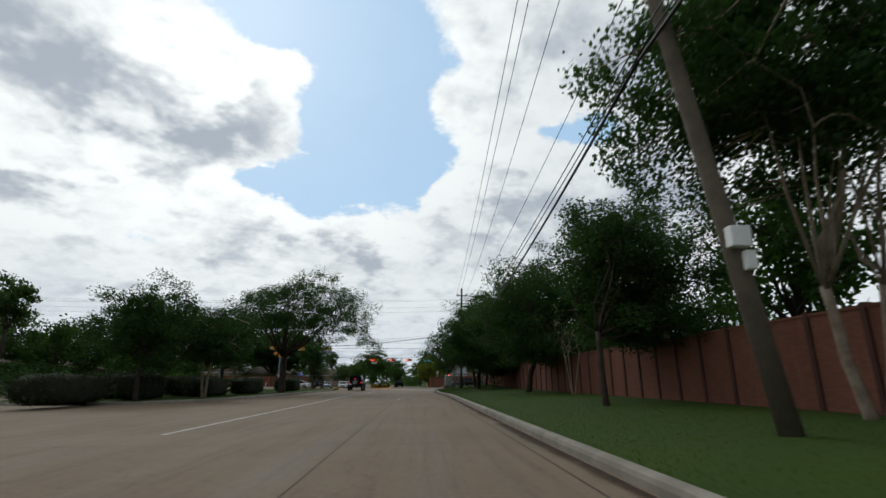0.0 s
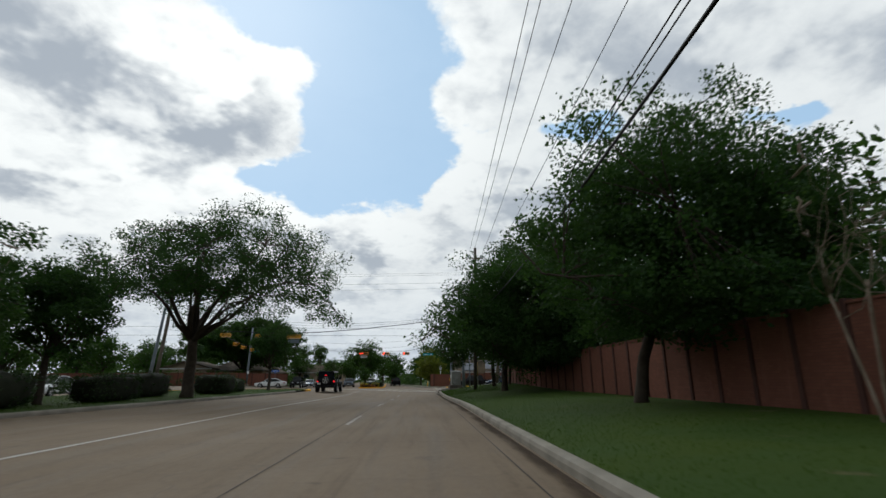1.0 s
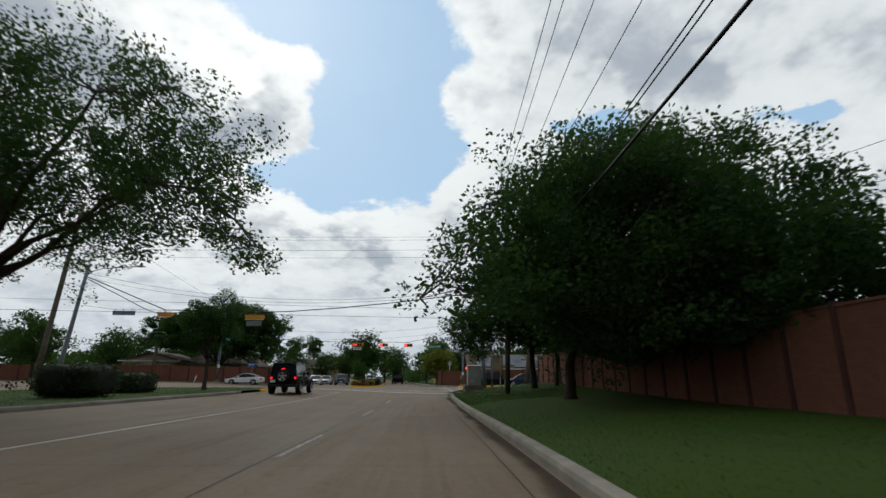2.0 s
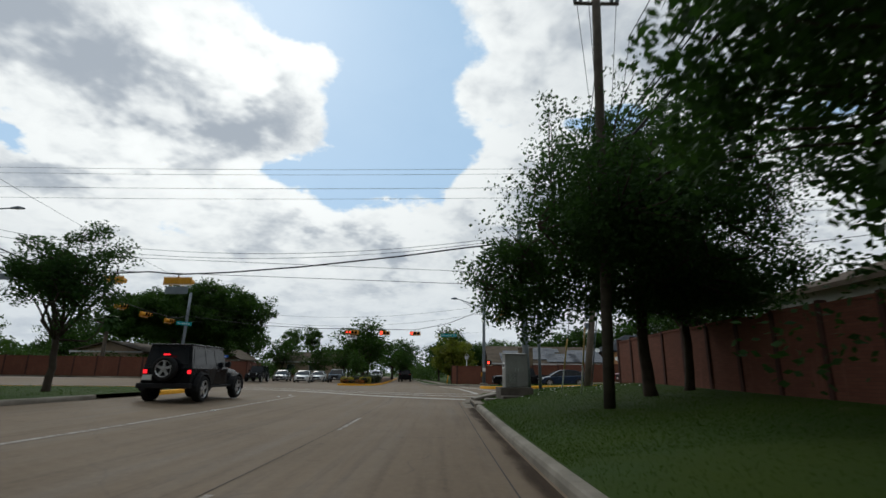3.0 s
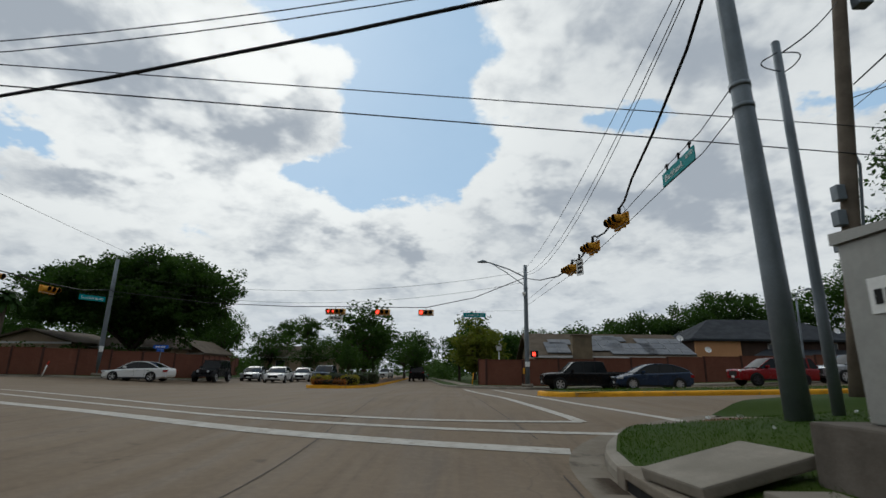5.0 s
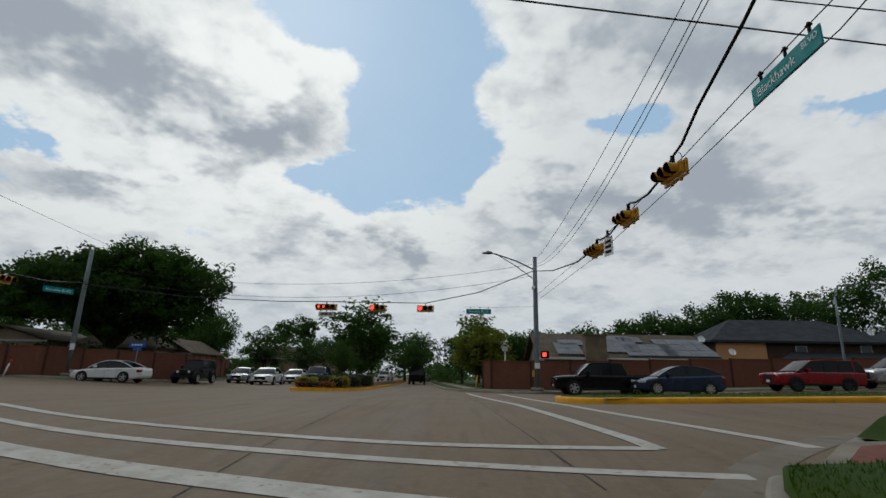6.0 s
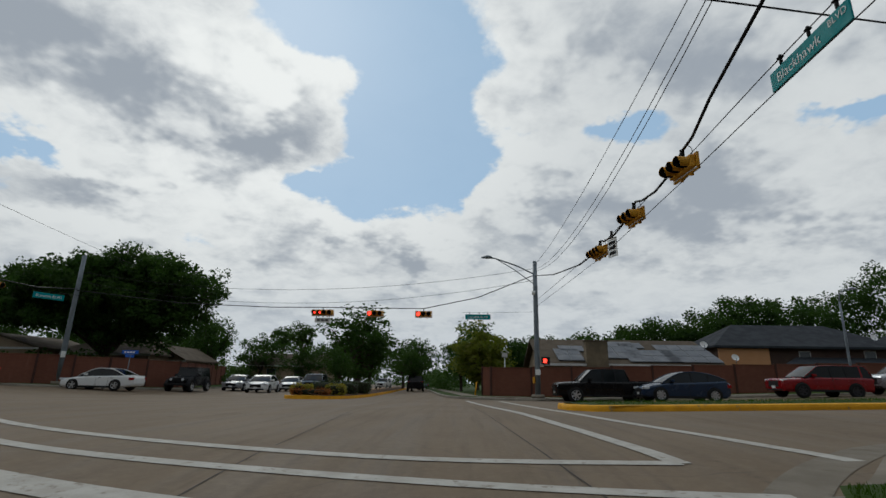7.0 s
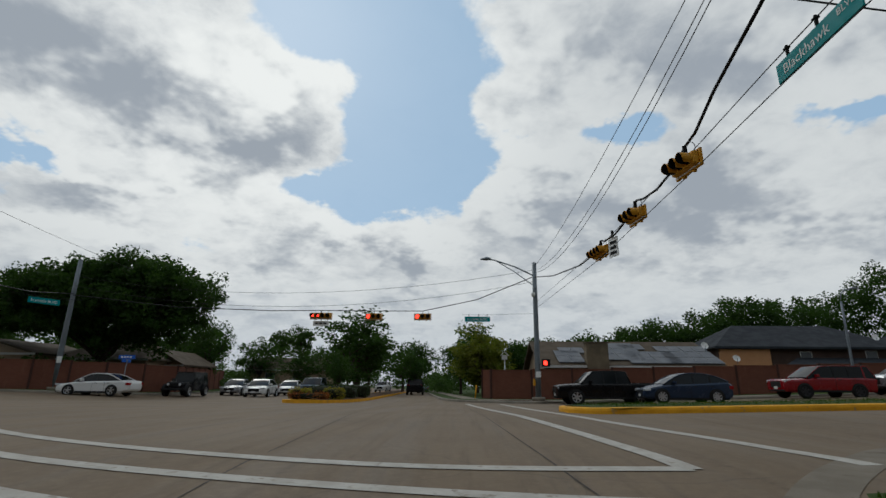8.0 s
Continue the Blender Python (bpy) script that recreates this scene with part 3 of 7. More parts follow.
strip("corner_path", [2.5, 2.7, 2.9, 3.1, 3.3, 3.5, 3.7, 3.9, 4.1, 4.3], lambda y: 2.81 + 0.97 * (y - 2.5), lambda y: 62.5, path_z, 30, M["slab"], "pale concrete path with a ramp to the road")
sheet("ramp_panel", spaced(3.32, 5.5, 0.3), [2.75, 3.0, 3.25, 3.5, 3.75, 4.0], lambda x, y: (x + 0.97 * (y - 2.75), y, path_z(x + 0.97 * (y - 2.75), y) + 0.012), M["ramp"], "brick-red textured panel in the ramp")


# median with trees on the left, ending in a yellow nose at the junction
MED_R = [(-43.0, -17.0), (-42, -15.0), (-40, -13.3), (-37, -12.6), (-20, -11.5), (-2, -10.9), (1.0, -11.0), (2.8, -11.6), (3.6, -12.6)]
MED_L = [(-43.0, -20.0), (-42, -22.0), (-40, -23.8), (-37, -24.3), (-2, -24.3), (1.5, -22.0), (3.0, -17.5), (3.6, -13.6)]
med_rows = [-43, -42.5, -42] + spaced(-41, -2, 1.5) + spaced(-1.5, 3.6, 0.6)
strip("median_left", med_rows, lambda y: lerp_table(MED_R, y) - 0.12, lambda y: lerp_table(MED_L, y) + 0.12, lambda x, y: gz(x, y) + 0.155, 14, M["grass"], "grassy median with trees and hedges")
kerb("median_kerb", dense(rounded([(x, y) for y, x in MED_R]), 1.5)[:-14], gz, M["kerb"], "stained concrete kerb of the median", side=-1)
nose_line = dense(rounded([(-10.9, -2), (-11.0, 1.0), (-11.6, 2.8), (-12.6, 3.7), (-13.6, 3.7), (-17.5, 3.0), (-22, 1.5), (-24.2, -1)]), 0.5)
kerb("median_nose", nose_line, gz, M["yellow_paint"], "yellow painted kerb nose of the median", side=-1, width=0.2, high=0.165)
kerb("median_kerb_far", dense(rounded([(x, y) for y, x in MED_L]), 1.5), gz, M["kerb"], "concrete kerb on the far side of the median")

# far side of the opposite carriageway
strip("verge_left", spaced(-100, 4.5, 3), lambda y: -32.0 - 8 * clamp((y + 2) / 6, 0, 1) ** 2, lambda y: -62.5, lambda x, y: gz(x, y) + 0.15, 10, M["grass"], "open lawn beside the opposite carriageway")
kerb("kerb_left", dense(rounded([(-32, -100), (-32, -3), (-32.6, 0), (-35, 3), (-40, 4.4), (-62, 4.6)]), 2), gz, M["kerb"], "concrete kerb of the lawn", side=-1)

# cross street median on the right, yellow kerb
XMED = rounded([(45, 13.4), (9, 13.4), (4.6, 13.5), (3.5, 14.2), (3.3, 15.6), (3.6, 17.2), (4.8, 18.0), (9, 18.2), (45, 18.2)])
kerb("cross_median_kerb", dense(XMED, 1.2), gz, M["yellow_paint"], "yellow painted kerb round the cross street median", side=1, width=0.22, high=0.17)
sheet("cross_median", spaced(3.5, 45, 1.5), [13.55, 14.2, 15.5, 17, 18.05], lambda x, y: (max(x, 3.45 + abs(y - 15.8) ** 2 * 0.22), y, gz(x, y) + 0.165 + 0.05 * (1 - abs(y - 15.8) / 2.3)), M["grass"], "narrow grass median of the cross street")

# far right corner
FAR_R = [(31.5, 62.0), (31.45, 12.0), (31.3, 6.6), (31.0, 5.7), (30.3, 5.2), (29.9, 4.6), (30.1, 3.2), (30.8, 1.6), (32.2, 0.0), (34.5, -0.9), (40, -1.7), (50, -2.6), (110, -8.3), (200, -17)]
kerb("far_kerb", dense(rounded([(x, y) for y, x in FAR_R]), 1), gz, M["kerb"], "concrete kerb at the far corner", side=1)
strip("far_verge", [31.5, 31.8] + spaced(32, 36, 0.45) + spaced(38, 200, 4), lambda y: lerp_table(FAR_R, y) + 0.14, lambda y: 62.5, lambda x, y: gz(x, y) + 0.155, 18, M["grass"], "grass at the far corner")
# far left corner
FAR_L = [(28.7, -62.0), (29.3, -36.0), (30.6, -30.5), (32.6, -27.9), (34.6, -25.4), (37.5, -23.6), (41, -23.2), (110, -30), (200, -39)]
kerb("far_kerb_left", dense(rounded([(x, y) for y, x in FAR_L]), 2), gz, M["kerb"], "concrete kerb at the far left corner", side=-1)
strip("far_verge_left", spaced(28.75, 36, 0.5) + spaced(38, 200, 4), lambda y: lerp_table(FAR_L, y) - 0.14, lambda y: -62.5, lambda x, y: gz(x, y) + 0.155, 14, M["grass"], "grass before the brick wall")
# far median with a planted nose
FM = rounded([(-14.4, 110), (-9.4, 40), (-9.3, 27), (-9.0, 25.2), (-7.9, 24.4), (-6.9, 25.0), (-6.4, 27.5), (-6.3, 38), (-11.2, 110)])
kerb("far_median_kerb", dense(FM, 1.2), gz, M["yellow_paint"], "yellow painted kerb round the planted median", side=1, width=0.2, high=0.16)
sheet("far_median", [0, 0.25, 0.5, 0.75, 1], spaced(25.0, 38, 0.8) + spaced(44, 110, 6), lambda u, y: ((-9.2 + (-6.5 + 9.2) * u) * 1.0 - 0.072 * max(0, y - 38) + (0.0 if y > 27 else (0.5 - u) * 1.1 * (27 - y) / 2), y, gz(-8, y) + 0.17 + 0.12 * (1 - abs(u - 0.5) * 2)), M["mulch"], "planted soil of the far median")


# pale gutter apron round the corner
GUTTER = rounded([(1.60, -3.0), (1.58, 0.2), (1.72, 1.2), (2.05, 1.95), (2.62, 2.75), (3.35, 3.6), (4.3, 4.5), (5.6, 5.65), (8.4, 6.75), (16, 7.35)])

# ---- paint and joints on the road ----
def stripe(name, line, width, mat, label, lift=0.006):
    pts = [Vector((p[0], p[1])) for p in dense(line, 0.8)]
    verts, faces = [], []
    for i, p in enumerate(pts):
        d = (pts[min(i + 1, len(pts) - 1)] - pts[max(i - 1, 0)]).normalized()
        nrm = Vector((-d.y, d.x)) * width / 2
        for q in (p - nrm, p + nrm):
            verts.append((q.x, q.y, gz(q.x, q.y) + lift))
    faces = [(2 * i, 2 * i + 2, 2 * i + 3, 2 * i + 1) for i in range(len(pts) - 1)]
    return tagged(raw(name, verts, faces, mat), label, "", "", "structure")


stripe("gutter_apron", GUTTER, 0.42, M["gutter"], "pale concrete gutter round the corner", 0.005)
stripe("stop_line", rounded([(1.62, 1.53), (0.1, 1.80), (-1.0, 2.05), (-2.85, 2.56), (-4.95, 3.28), (-9.1, 5.45), (-11.2, 6.6)]), 0.36, M["white_paint"], "worn white stop line", 0.007)
stripe("crosswalk_line", rounded([(2.70, 2.80), (1.2, 2.86), (-0.5, 3.08), (-2.5, 3.5), (-4.4, 4.05), (-6.2, 5.05), (-10.9, 8.0), (-16, 11.2)]), 0.19, M["white_paint"], "white crosswalk line", 0.007)
stripe("crosswalk_line", rounded([(2.34, 3.98), (0.75, 3.87), (-0.6, 3.93), (-2.2, 4.30), (-4.0, 4.92), (-6.4, 6.2), (-8.9, 8.0), (-17, 13.2)]), 0.20, M["white_paint"], "white crosswalk line", 0.0075)
stripe("crosswalk_line", rounded([(2.33, 3.96), (2.2, 5.47), (2.06, 7.45), (1.76, 10.8), (0.92, 18.8), (0.45, 27)]), 0.24, M["white_paint"], "white crosswalk line", 0.0085)
stripe("crosswalk_line", rounded([(4.25, 4.30), (4.05, 5.25), (3.87, 6.72), (3.5, 8.65), (3.05, 12.0), (2.66, 17.6), (2.3, 27)]), 0.26, M["white_paint"], "white crosswalk line", 0.007)
stripe("lane_line_left", [(-6.0, -20), (-6.05, -6), (-6.2, 1.2)], 0.11, M["faded_paint"], "faded white line beside the turning lane", 0.006)
stripe("lane_line_left", [(-5.94, -58), (-6.0, -20)], 0.12, M["white_paint"], "long white line beside the turning lane", 0.006)
for y0 in (-38.5, -29.3, -20.1, -10.9):
    stripe("lane_dash", [(-1.76, y0), (-1.76, y0 + 3.0)], 0.09, M["faded_paint"], "worn white lane dash", 0.008)
for x, y0 in ((-6.62, 0.1), (-6.45, 1.3), (-6.0, -7.6)):
    bm = bmesh.new()
    box(bm, (-0.05, -0.05, 0), (0.05, 0.05, 0.02), 0.008)
    stud = part("road_stud", bm, M["sign_white"])
    stud.matrix_basis = Matrix.Translation((x, y0, gz(x, y0) + 0.002))
    tagged(stud, "small white raised road stud on the lane line", "road stud", "road studs")
for x in (-1.85, -9.2):
    stripe("slab_joint", [(x, -100), (x - 0.02, -30), (x + 0.02, 2.0), (x - 0.1, 5.1), (x - 0.9, 13.4), (x - 1.6, 24), (x - 2.6, 40)], 0.016, M["joint"], "dark tarred joint between slabs", 0.0045)
stripe("gutter_dirt", [(1.52, -100), (1.50, -30), (1.52, 0.3)], 0.44, M["dirt"], "dark dirt lying along the gutter", 0.0042)
stripe("slab_joint", [(1.28, -100), (1.28, 0.3)], 0.02, M["joint"], "dark joint along the gutter", 0.0045)
stripe("slab_joint", rounded([(1.32, 2.3), (1.08, 4.03), (0.95, 7.0), (0.78, 11.0), (0.4, 19)]), 0.018, M["joint"], "dark tarred joint across the junction", 0.0045)
for y in spaced(-96, -6, 6.0):
    stripe("slab_joint", [(1.7, y), (-10.8 - 0.035 * abs(y), y + 0.03)], 0.014, M["joint"], "thin sawn joint across the lanes", 0.004)
for y in (9.5, 16.0, 22.5):
    stripe("slab_joint", [(30, y - 0.6), (2, y), (-30, y + 0.5)], 0.016, M["joint"], "thin sawn joint across the junction", 0.004)


# ---- plants ----
def leaf_cloud(rng, centres, spreads, per, size, aspect=0.6):
    """Leaves round clump centres: one quad each, turned at random, slightly folded to a point."""
    n = len(centres) * per
    c = np.repeat(np.array(centres), per, axis=0)
    s = np.repeat(np.array(spreads), per)[:, None]
    d = rng.normal(size=(n, 3))
    d /= np.linalg.norm(d, axis=1)[:, None] + 1e-9
    p = c + d * s * rng.uniform(0.15, 1.0, (n, 1)) ** 0.6 * np.array([1, 1, 0.75])
    a = rng.normal(size=(n, 3))
    a[:, 2] *= 0.6
    a /= np.linalg.norm(a, axis=1)[:, None]
    b = np.cross(a, rng.normal(size=(n, 3)))
    b /= np.linalg.norm(b, axis=1)[:, None] + 1e-9
    ln = size * rng.uniform(0.6, 1.25, (n, 1))
    w2 = ln * aspect * 0.5
    verts = np.stack([p - a * ln * 0.5, p + b * w2, p + a * ln * 0.5, p - b * w2], axis=1).reshape(-1, 3)
    return verts


def quads(name, verts, mat, parent=None, kind="", label=""):
    n = len(verts) // 4
    me = bpy.data.meshes.new(name)
    me.vertices.add(4 * n)
    me.vertices.foreach_set("co", np.asarray(verts, dtype=np.float32).ravel())
    me.loops.add(4 * n)
    me.loops.foreach_set("vertex_index", np.arange(4 * n, dtype=np.int32))
    me.polygons.add(n)
    me.polygons.foreach_set("loop_start", np.arange(0, 4 * n, 4, dtype=np.int32))
    me.update()
    me.materials.append(mat)
    ob = link(name, me, parent, label)
    return tagged(ob, "", "", "", kind) if kind else ob


def bend(rng, a, b, wob, n=5):
    a, b = Vector(a), Vector(b)
    pts = []
    off = Vector(rng.normal(size=3) * wob)
    for i in range(n + 1):
        t = i / n
        pts.append(a.lerp(b, t) + off * math.sin(math.pi * t) + Vector(rng.normal(size=3) * wob * 0.25) * (0 < i < n))
    return pts


def tree(name, at, label, seed, trunk_top=2.6, girth=0.22, crown=((0, 0, 5.5), (4, 4, 2.8)), clumps=110, per=150, leaf=0.11, clump=0.75, lean=(0, 0), bark="bark", leaves="leaf", stems=1, fill=0.45, droop=0.02, category="tree", group="", skirts=()):
    """A tapered trunk that forks into limbs, and a crown of leaf clumps with gaps between them. crown: middle and half axes, from the tree's foot."""
    rng = np.random.default_rng(seed)
    fine = leaf < 0.19 and clumps > 160
    per, leaf = int(per * (0.56 if fine else 0.52)), leaf * (0.92 if fine else 1.0)
    root = empty(name, Matrix.Translation(at), label, category, group)
    mid, ax = np.array(crown[0], float), np.array(crown[1], float)
    cs, sp = [], []
    while len(cs) < clumps:
        d = rng.normal(size=3)
        d /= np.linalg.norm(d)
        r = rng.uniform(fill, 1.0) ** 0.6
        r *= 0.78 + 0.22 * math.sin(3.1 * d[0] + seed) * math.cos(2.7 * d[1] - seed) + 0.12 * math.sin(7 * d[2] + 5 * d[0])
        q = mid + d * ax * r
        if q[2] < mid[2] - ax[2] * 0.88:
            continue
        q[2] -= droop * ((q[0] - mid[0]) ** 2 + (q[1] - mid[1]) ** 2)
        cs.append(q), sp.append(clump * rng.uniform(0.55, 1.25))
    for c0, half, count in skirts:
        for k in range(count):
            d = rng.normal(size=3)
            d *= rng.uniform(0.1, 1.0) ** 0.5 / np.linalg.norm(d)
            cs.append(np.array(c0) + d * np.array(half)), sp.append(clump * rng.uniform(0.45, 1.0))
    clumps = len(cs)
    bm = bmesh.new()
    tops = []
    for k in range(stems):
        a = 2 * math.pi * k / max(stems, 1) + seed
        foot = Vector((0, 0, -0.25)) + (Vector((math.cos(a), math.sin(a), 0)) * girth * 0.9 if stems > 1 else Vector())
        top = Vector((lean[0], lean[1], trunk_top)) + (Vector((math.cos(a), math.sin(a), 0)) * trunk_top * 0.22 if stems > 1 else Vector())
        pts = bend(rng, foot, top, girth * 0.35, 6)
        g = girth / (1 if stems == 1 else 1.6)
        tube(bm, pts, [g * 1.45, g * 1.1, g, g * 0.95, g * 0.9, g * 0.86, g * 0.85], 9)
        tops.append((top, g * 0.8))
    order = sorted(range(clumps), key=lambda i: -float(np.dot(cs[i] - mid, cs[i] - mid)))
    limbs = []
    for i in [k for k in order if cs[k][2] > trunk_top + 0.5][:: max(1, clumps // 18)][:16]:
        top, g = tops[int(rng.integers(len(tops)))]
        end = Vector(cs[i])
        pts = bend(rng, top - Vector((0, 0, 0.15)), end, 0.24 + 0.03 * (end - top).length, 6)
        pts = [p + Vector((0, 0, 0.16 * (end - top).length * math.sin(math.pi * k / 6))) for k, p in enumerate(pts)]
        r0 = g * rng.uniform(0.38, 0.62)
        tube(bm, pts, [r0, r0 * 0.85, r0 * 0.68, r0 * 0.5, r0 * 0.36, r0 * 0.22, 0.012], 6)
        limbs += pts[2:]
    la = np.array([tuple(p) for p in limbs])
    for i in order[1::2]:
        j = int(np.argmin(np.sum((la - cs[i]) ** 2, axis=1)))
        pts = bend(rng, la[j], cs[i], 0.12, 3)
        tube(bm, pts, [0.03, 0.024, 0.016, 0.008], 4, False)
    part("trunk", bm, M[bark], root, "", True)
    quads("crown", leaf_cloud(rng, cs, sp, per, leaf), M[leaves], root)
    return root


def hedge(at, size, label, seed, leaves="hedge", name="hedge", per=2600, leaf=0.075, category="hedge"):
    rng = np.random.default_rng(seed)
    root = empty(name, Matrix.Translation(at), label, category)
    sx, sy, sz = size
    bm = bmesh.new()
    bmesh.ops.create_icosphere(bm, subdivisions=3, radius=1.0)
    for v in bm.verts:
        d = v.co.copy()
        q = Vector([math.copysign(abs(c) ** 0.55, c) for c in d])
        n0 = noise.noise(q * 1.7 + Vector((seed, 0, 0))) * 0.10
        v.co = Vector((q.x * sx / 2, q.y * sy / 2, sz / 2 + q.z * sz / 2)) * (0.88 + n0)
        v.co.z = max(v.co.z, -0.05)
    co = np.array([tuple(v.co) for v in bm.verts])
    # solid near-black lump that fills the hedge behind its leaves
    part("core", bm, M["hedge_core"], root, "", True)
    pick = co[rng.integers(len(co), size=per)] * rng.uniform(0.97, 1.10, (per, 1)) + rng.normal(scale=0.05, size=(per, 3))
    pick[:, 2] = np.maximum(pick[:, 2], 0.02)
    quads("foliage", leaf_cloud(rng, pick, np.full(per, 0.05), 2, leaf), M[leaves], root)
    return root


def on_verge(x, y):
    return (x, y, rise(x, y) + gz(x, y))


OAK = "dark green live oak on the grass verge"
tree("oak_tree", on_verge(7.7, -60.6), "pale-stemmed spreading tree before the brick fence", 3, 2.4, 0.17, ((-0.3, 0.2, 7.4), (5.0, 4.4, 4.4)), 400, 240, 0.16, 0.8, bark="pale_bark", stems=2, fill=0.15, group="verge trees")
tree("oak_tree", on_verge(5.4, -53.5), OAK + " with a straight trunk", 5, 2.3, 0.10, ((1.9, 1.4, 4.9), (3.4, 3.8, 3.5)), 330, 230, 0.14, 0.72, (-0.1, 0), fill=0.15, droop=0.05, skirts=[((2.2, 1.2, 2.6), (2.6, 2.8, 0.7), 90)], group="verge trees")
tree("oak_tree", on_verge(6.75, -36.0), OAK + " with a broad crown", 7, 2.1, 0.19, ((1.2, -1.6, 5.7), (6.6, 4.8, 4.5)), 580, 220, 0.15, 0.85, (0.55, 0.1), fill=0.15, droop=0.05, skirts=[((1.6, -2.4, 2.6), (5.0, 4.0, 0.9), 170)], group="verge trees")
tree("oak_tree", on_verge(5.6, -17.9), OAK + " reaching over the road", 11, 2.0, 0.2, ((1.7, -2.8, 5.9), (7.6, 7.2, 5.1)), 900, 220, 0.185, 0.95, (0.2, 0), fill=0.15, droop=0.045, skirts=[((2.8, -3.6, 2.4), (5.0, 5.4, 1.0), 280), ((4.2, -7.0, 3.6), (3.6, 3.4, 1.2), 90)], group="verge trees")
tree("oak_tree", on_verge(7.7, -7.5), OAK + " near the corner", 17, 2.2, 0.13, ((-1.45, -0.8, 5.5), (4.9, 4.3, 4.1)), 300, 190, 0.13, 0.75, (0.1, 0.1), fill=0.15, droop=0.04, skirts=[((-4.7, -0.7, 3.0), (1.7, 1.8, 1.6), 110), ((-1.6, -0.7, 2.7), (3.0, 2.2, 0.7), 100), ((0.6, -1.6, 2.7), (2.0, 2.4, 0.7), 80)], group="verge trees")
tree("oak_tree", on_verge(6.35, -8.2), OAK + " and a leaning trunk", 19, 2.5, 0.165, ((0.1, -1.9, 5.5), (4.4, 4.2, 3.4)), 220, 170, 0.13, 0.8, (-0.1, 0.1), fill=0.15, skirts=[((-1.0, -2.1, 4.0), (2.4, 1.6, 1.2), 90), ((-2.3, -3.1, 4.6), (1.6, 0.9, 1.8), 70)], group="verge trees")
tree("crape_myrtle", on_verge(7.4, -43.5), "thin pale multi-stemmed crape myrtle, nearly bare", 23, 2.2, 0.045, ((0, 0, 3.7), (1.4, 1.4, 1.4)), 24, 30, 0.1, 0.4, bark="pale_bark", stems=3, leaves="leaf_light")
tree("oak_tree", (15.3, 6.4, 0.5), "dark oak on the lawn behind the utility pole", 29, 2.4, 0.22, ((-0.6, 0, 6.0), (4.9, 4.6, 3.5)), 380, 190, 0.17, 0.8, fill=0.2)

MED_Z = 0.16
tree("oak_tree", (-12.9, -22.4, MED_Z), "tall open-crowned oak on the median", 31, 3.2, 0.30, ((0.9, 0, 7.9), (8.6, 6.8, 3.6)), 600, 180, 0.15, 0.78, fill=0.3, droop=0.045, group="median trees")
tree("crape_myrtle", (-13.6, -37.4, MED_Z), "pale multi-stemmed crape myrtle with a round crown", 37, 2.3, 0.13, ((0, 0, 3.9), (2.8, 2.6, 2.1)), 170, 230, 0.14, 0.6, bark="pale_bark", stems=2, leaves="leaf", fill=0.15, group="median trees", skirts=[((0, 0, 2.6), (2.2, 2.2, 0.6), 50)])
tree("oak_tree", (-15.6, -41.2, MED_Z), "dark leafy tree at the median end", 38, 2.0, 0.13, ((0, 0, 4.0), (3.5, 3.0, 2.7)), 230, 230, 0.14, 0.65, leaves="leaf", fill=0.15, group="median trees")
tree("oak_tree", (-15.6, -29.6, MED_Z), "leafy small tree on the median", 39, 2.0, 0.15, ((0, 0, 4.1), (3.7, 3.4, 2.8)), 250, 220, 0.15, 0.65, leaves="leaf", fill=0.15, group="median trees")
tree("oak_tree", (-19.5, -33.5, MED_Z), "leafy tree set back on the median", 40, 2.0, 0.15, ((0, 0, 4.3), (3.8, 3.4, 3.0)), 240, 200, 0.17, 0.7, fill=0.15, group="median trees")
tree("oak_tree", (-14.0, -3.6, MED_Z), "small round street tree near the median nose", 41, 2.0, 0.13, ((0, 0, 4.3), (2.3, 2.3, 2.1)), 150, 200, 0.13, 0.6, fill=0.15, group="median trees")
hedge((-15.0, -33.6, MED_Z), (2.0, 5.0, 1.4), "dark clipped hedge on the median", 1)
hedge((-14.7, -26.6, MED_Z), (1.8, 4.0, 1.25), "dark clipped hedge on the median", 2)
hedge((-14.4, -14.8, MED_Z), (2.6, 3.2, 1.45), "dark rounded hedge on the median", 3)
hedge((-15.2, -9.2, MED_Z), (1.6, 3.0, 1.1), "dark low hedge on the median", 4)
hedge((-16.2, -39.6, MED_Z), (1.6, 4.0, 1.6), "dark clipped hedge on the median", 5)
hedge((-16.4, -21.0, MED_Z), (2.0, 6.5, 1.5), "long dark hedge on the median", 6)
hedge((-17.6, -30.5, MED_Z), (1.9, 6.0, 1.5), "long dark hedge on the median", 7)
hedge((-16.8, -45.0, MED_Z), (1.9, 6.0, 1.5), "long dark hedge on the median", 9)
hedge((-18.6, -36.5, MED_Z), (1.9, 5.0, 1.7), "dark clipped hedge set back on the median", 8)

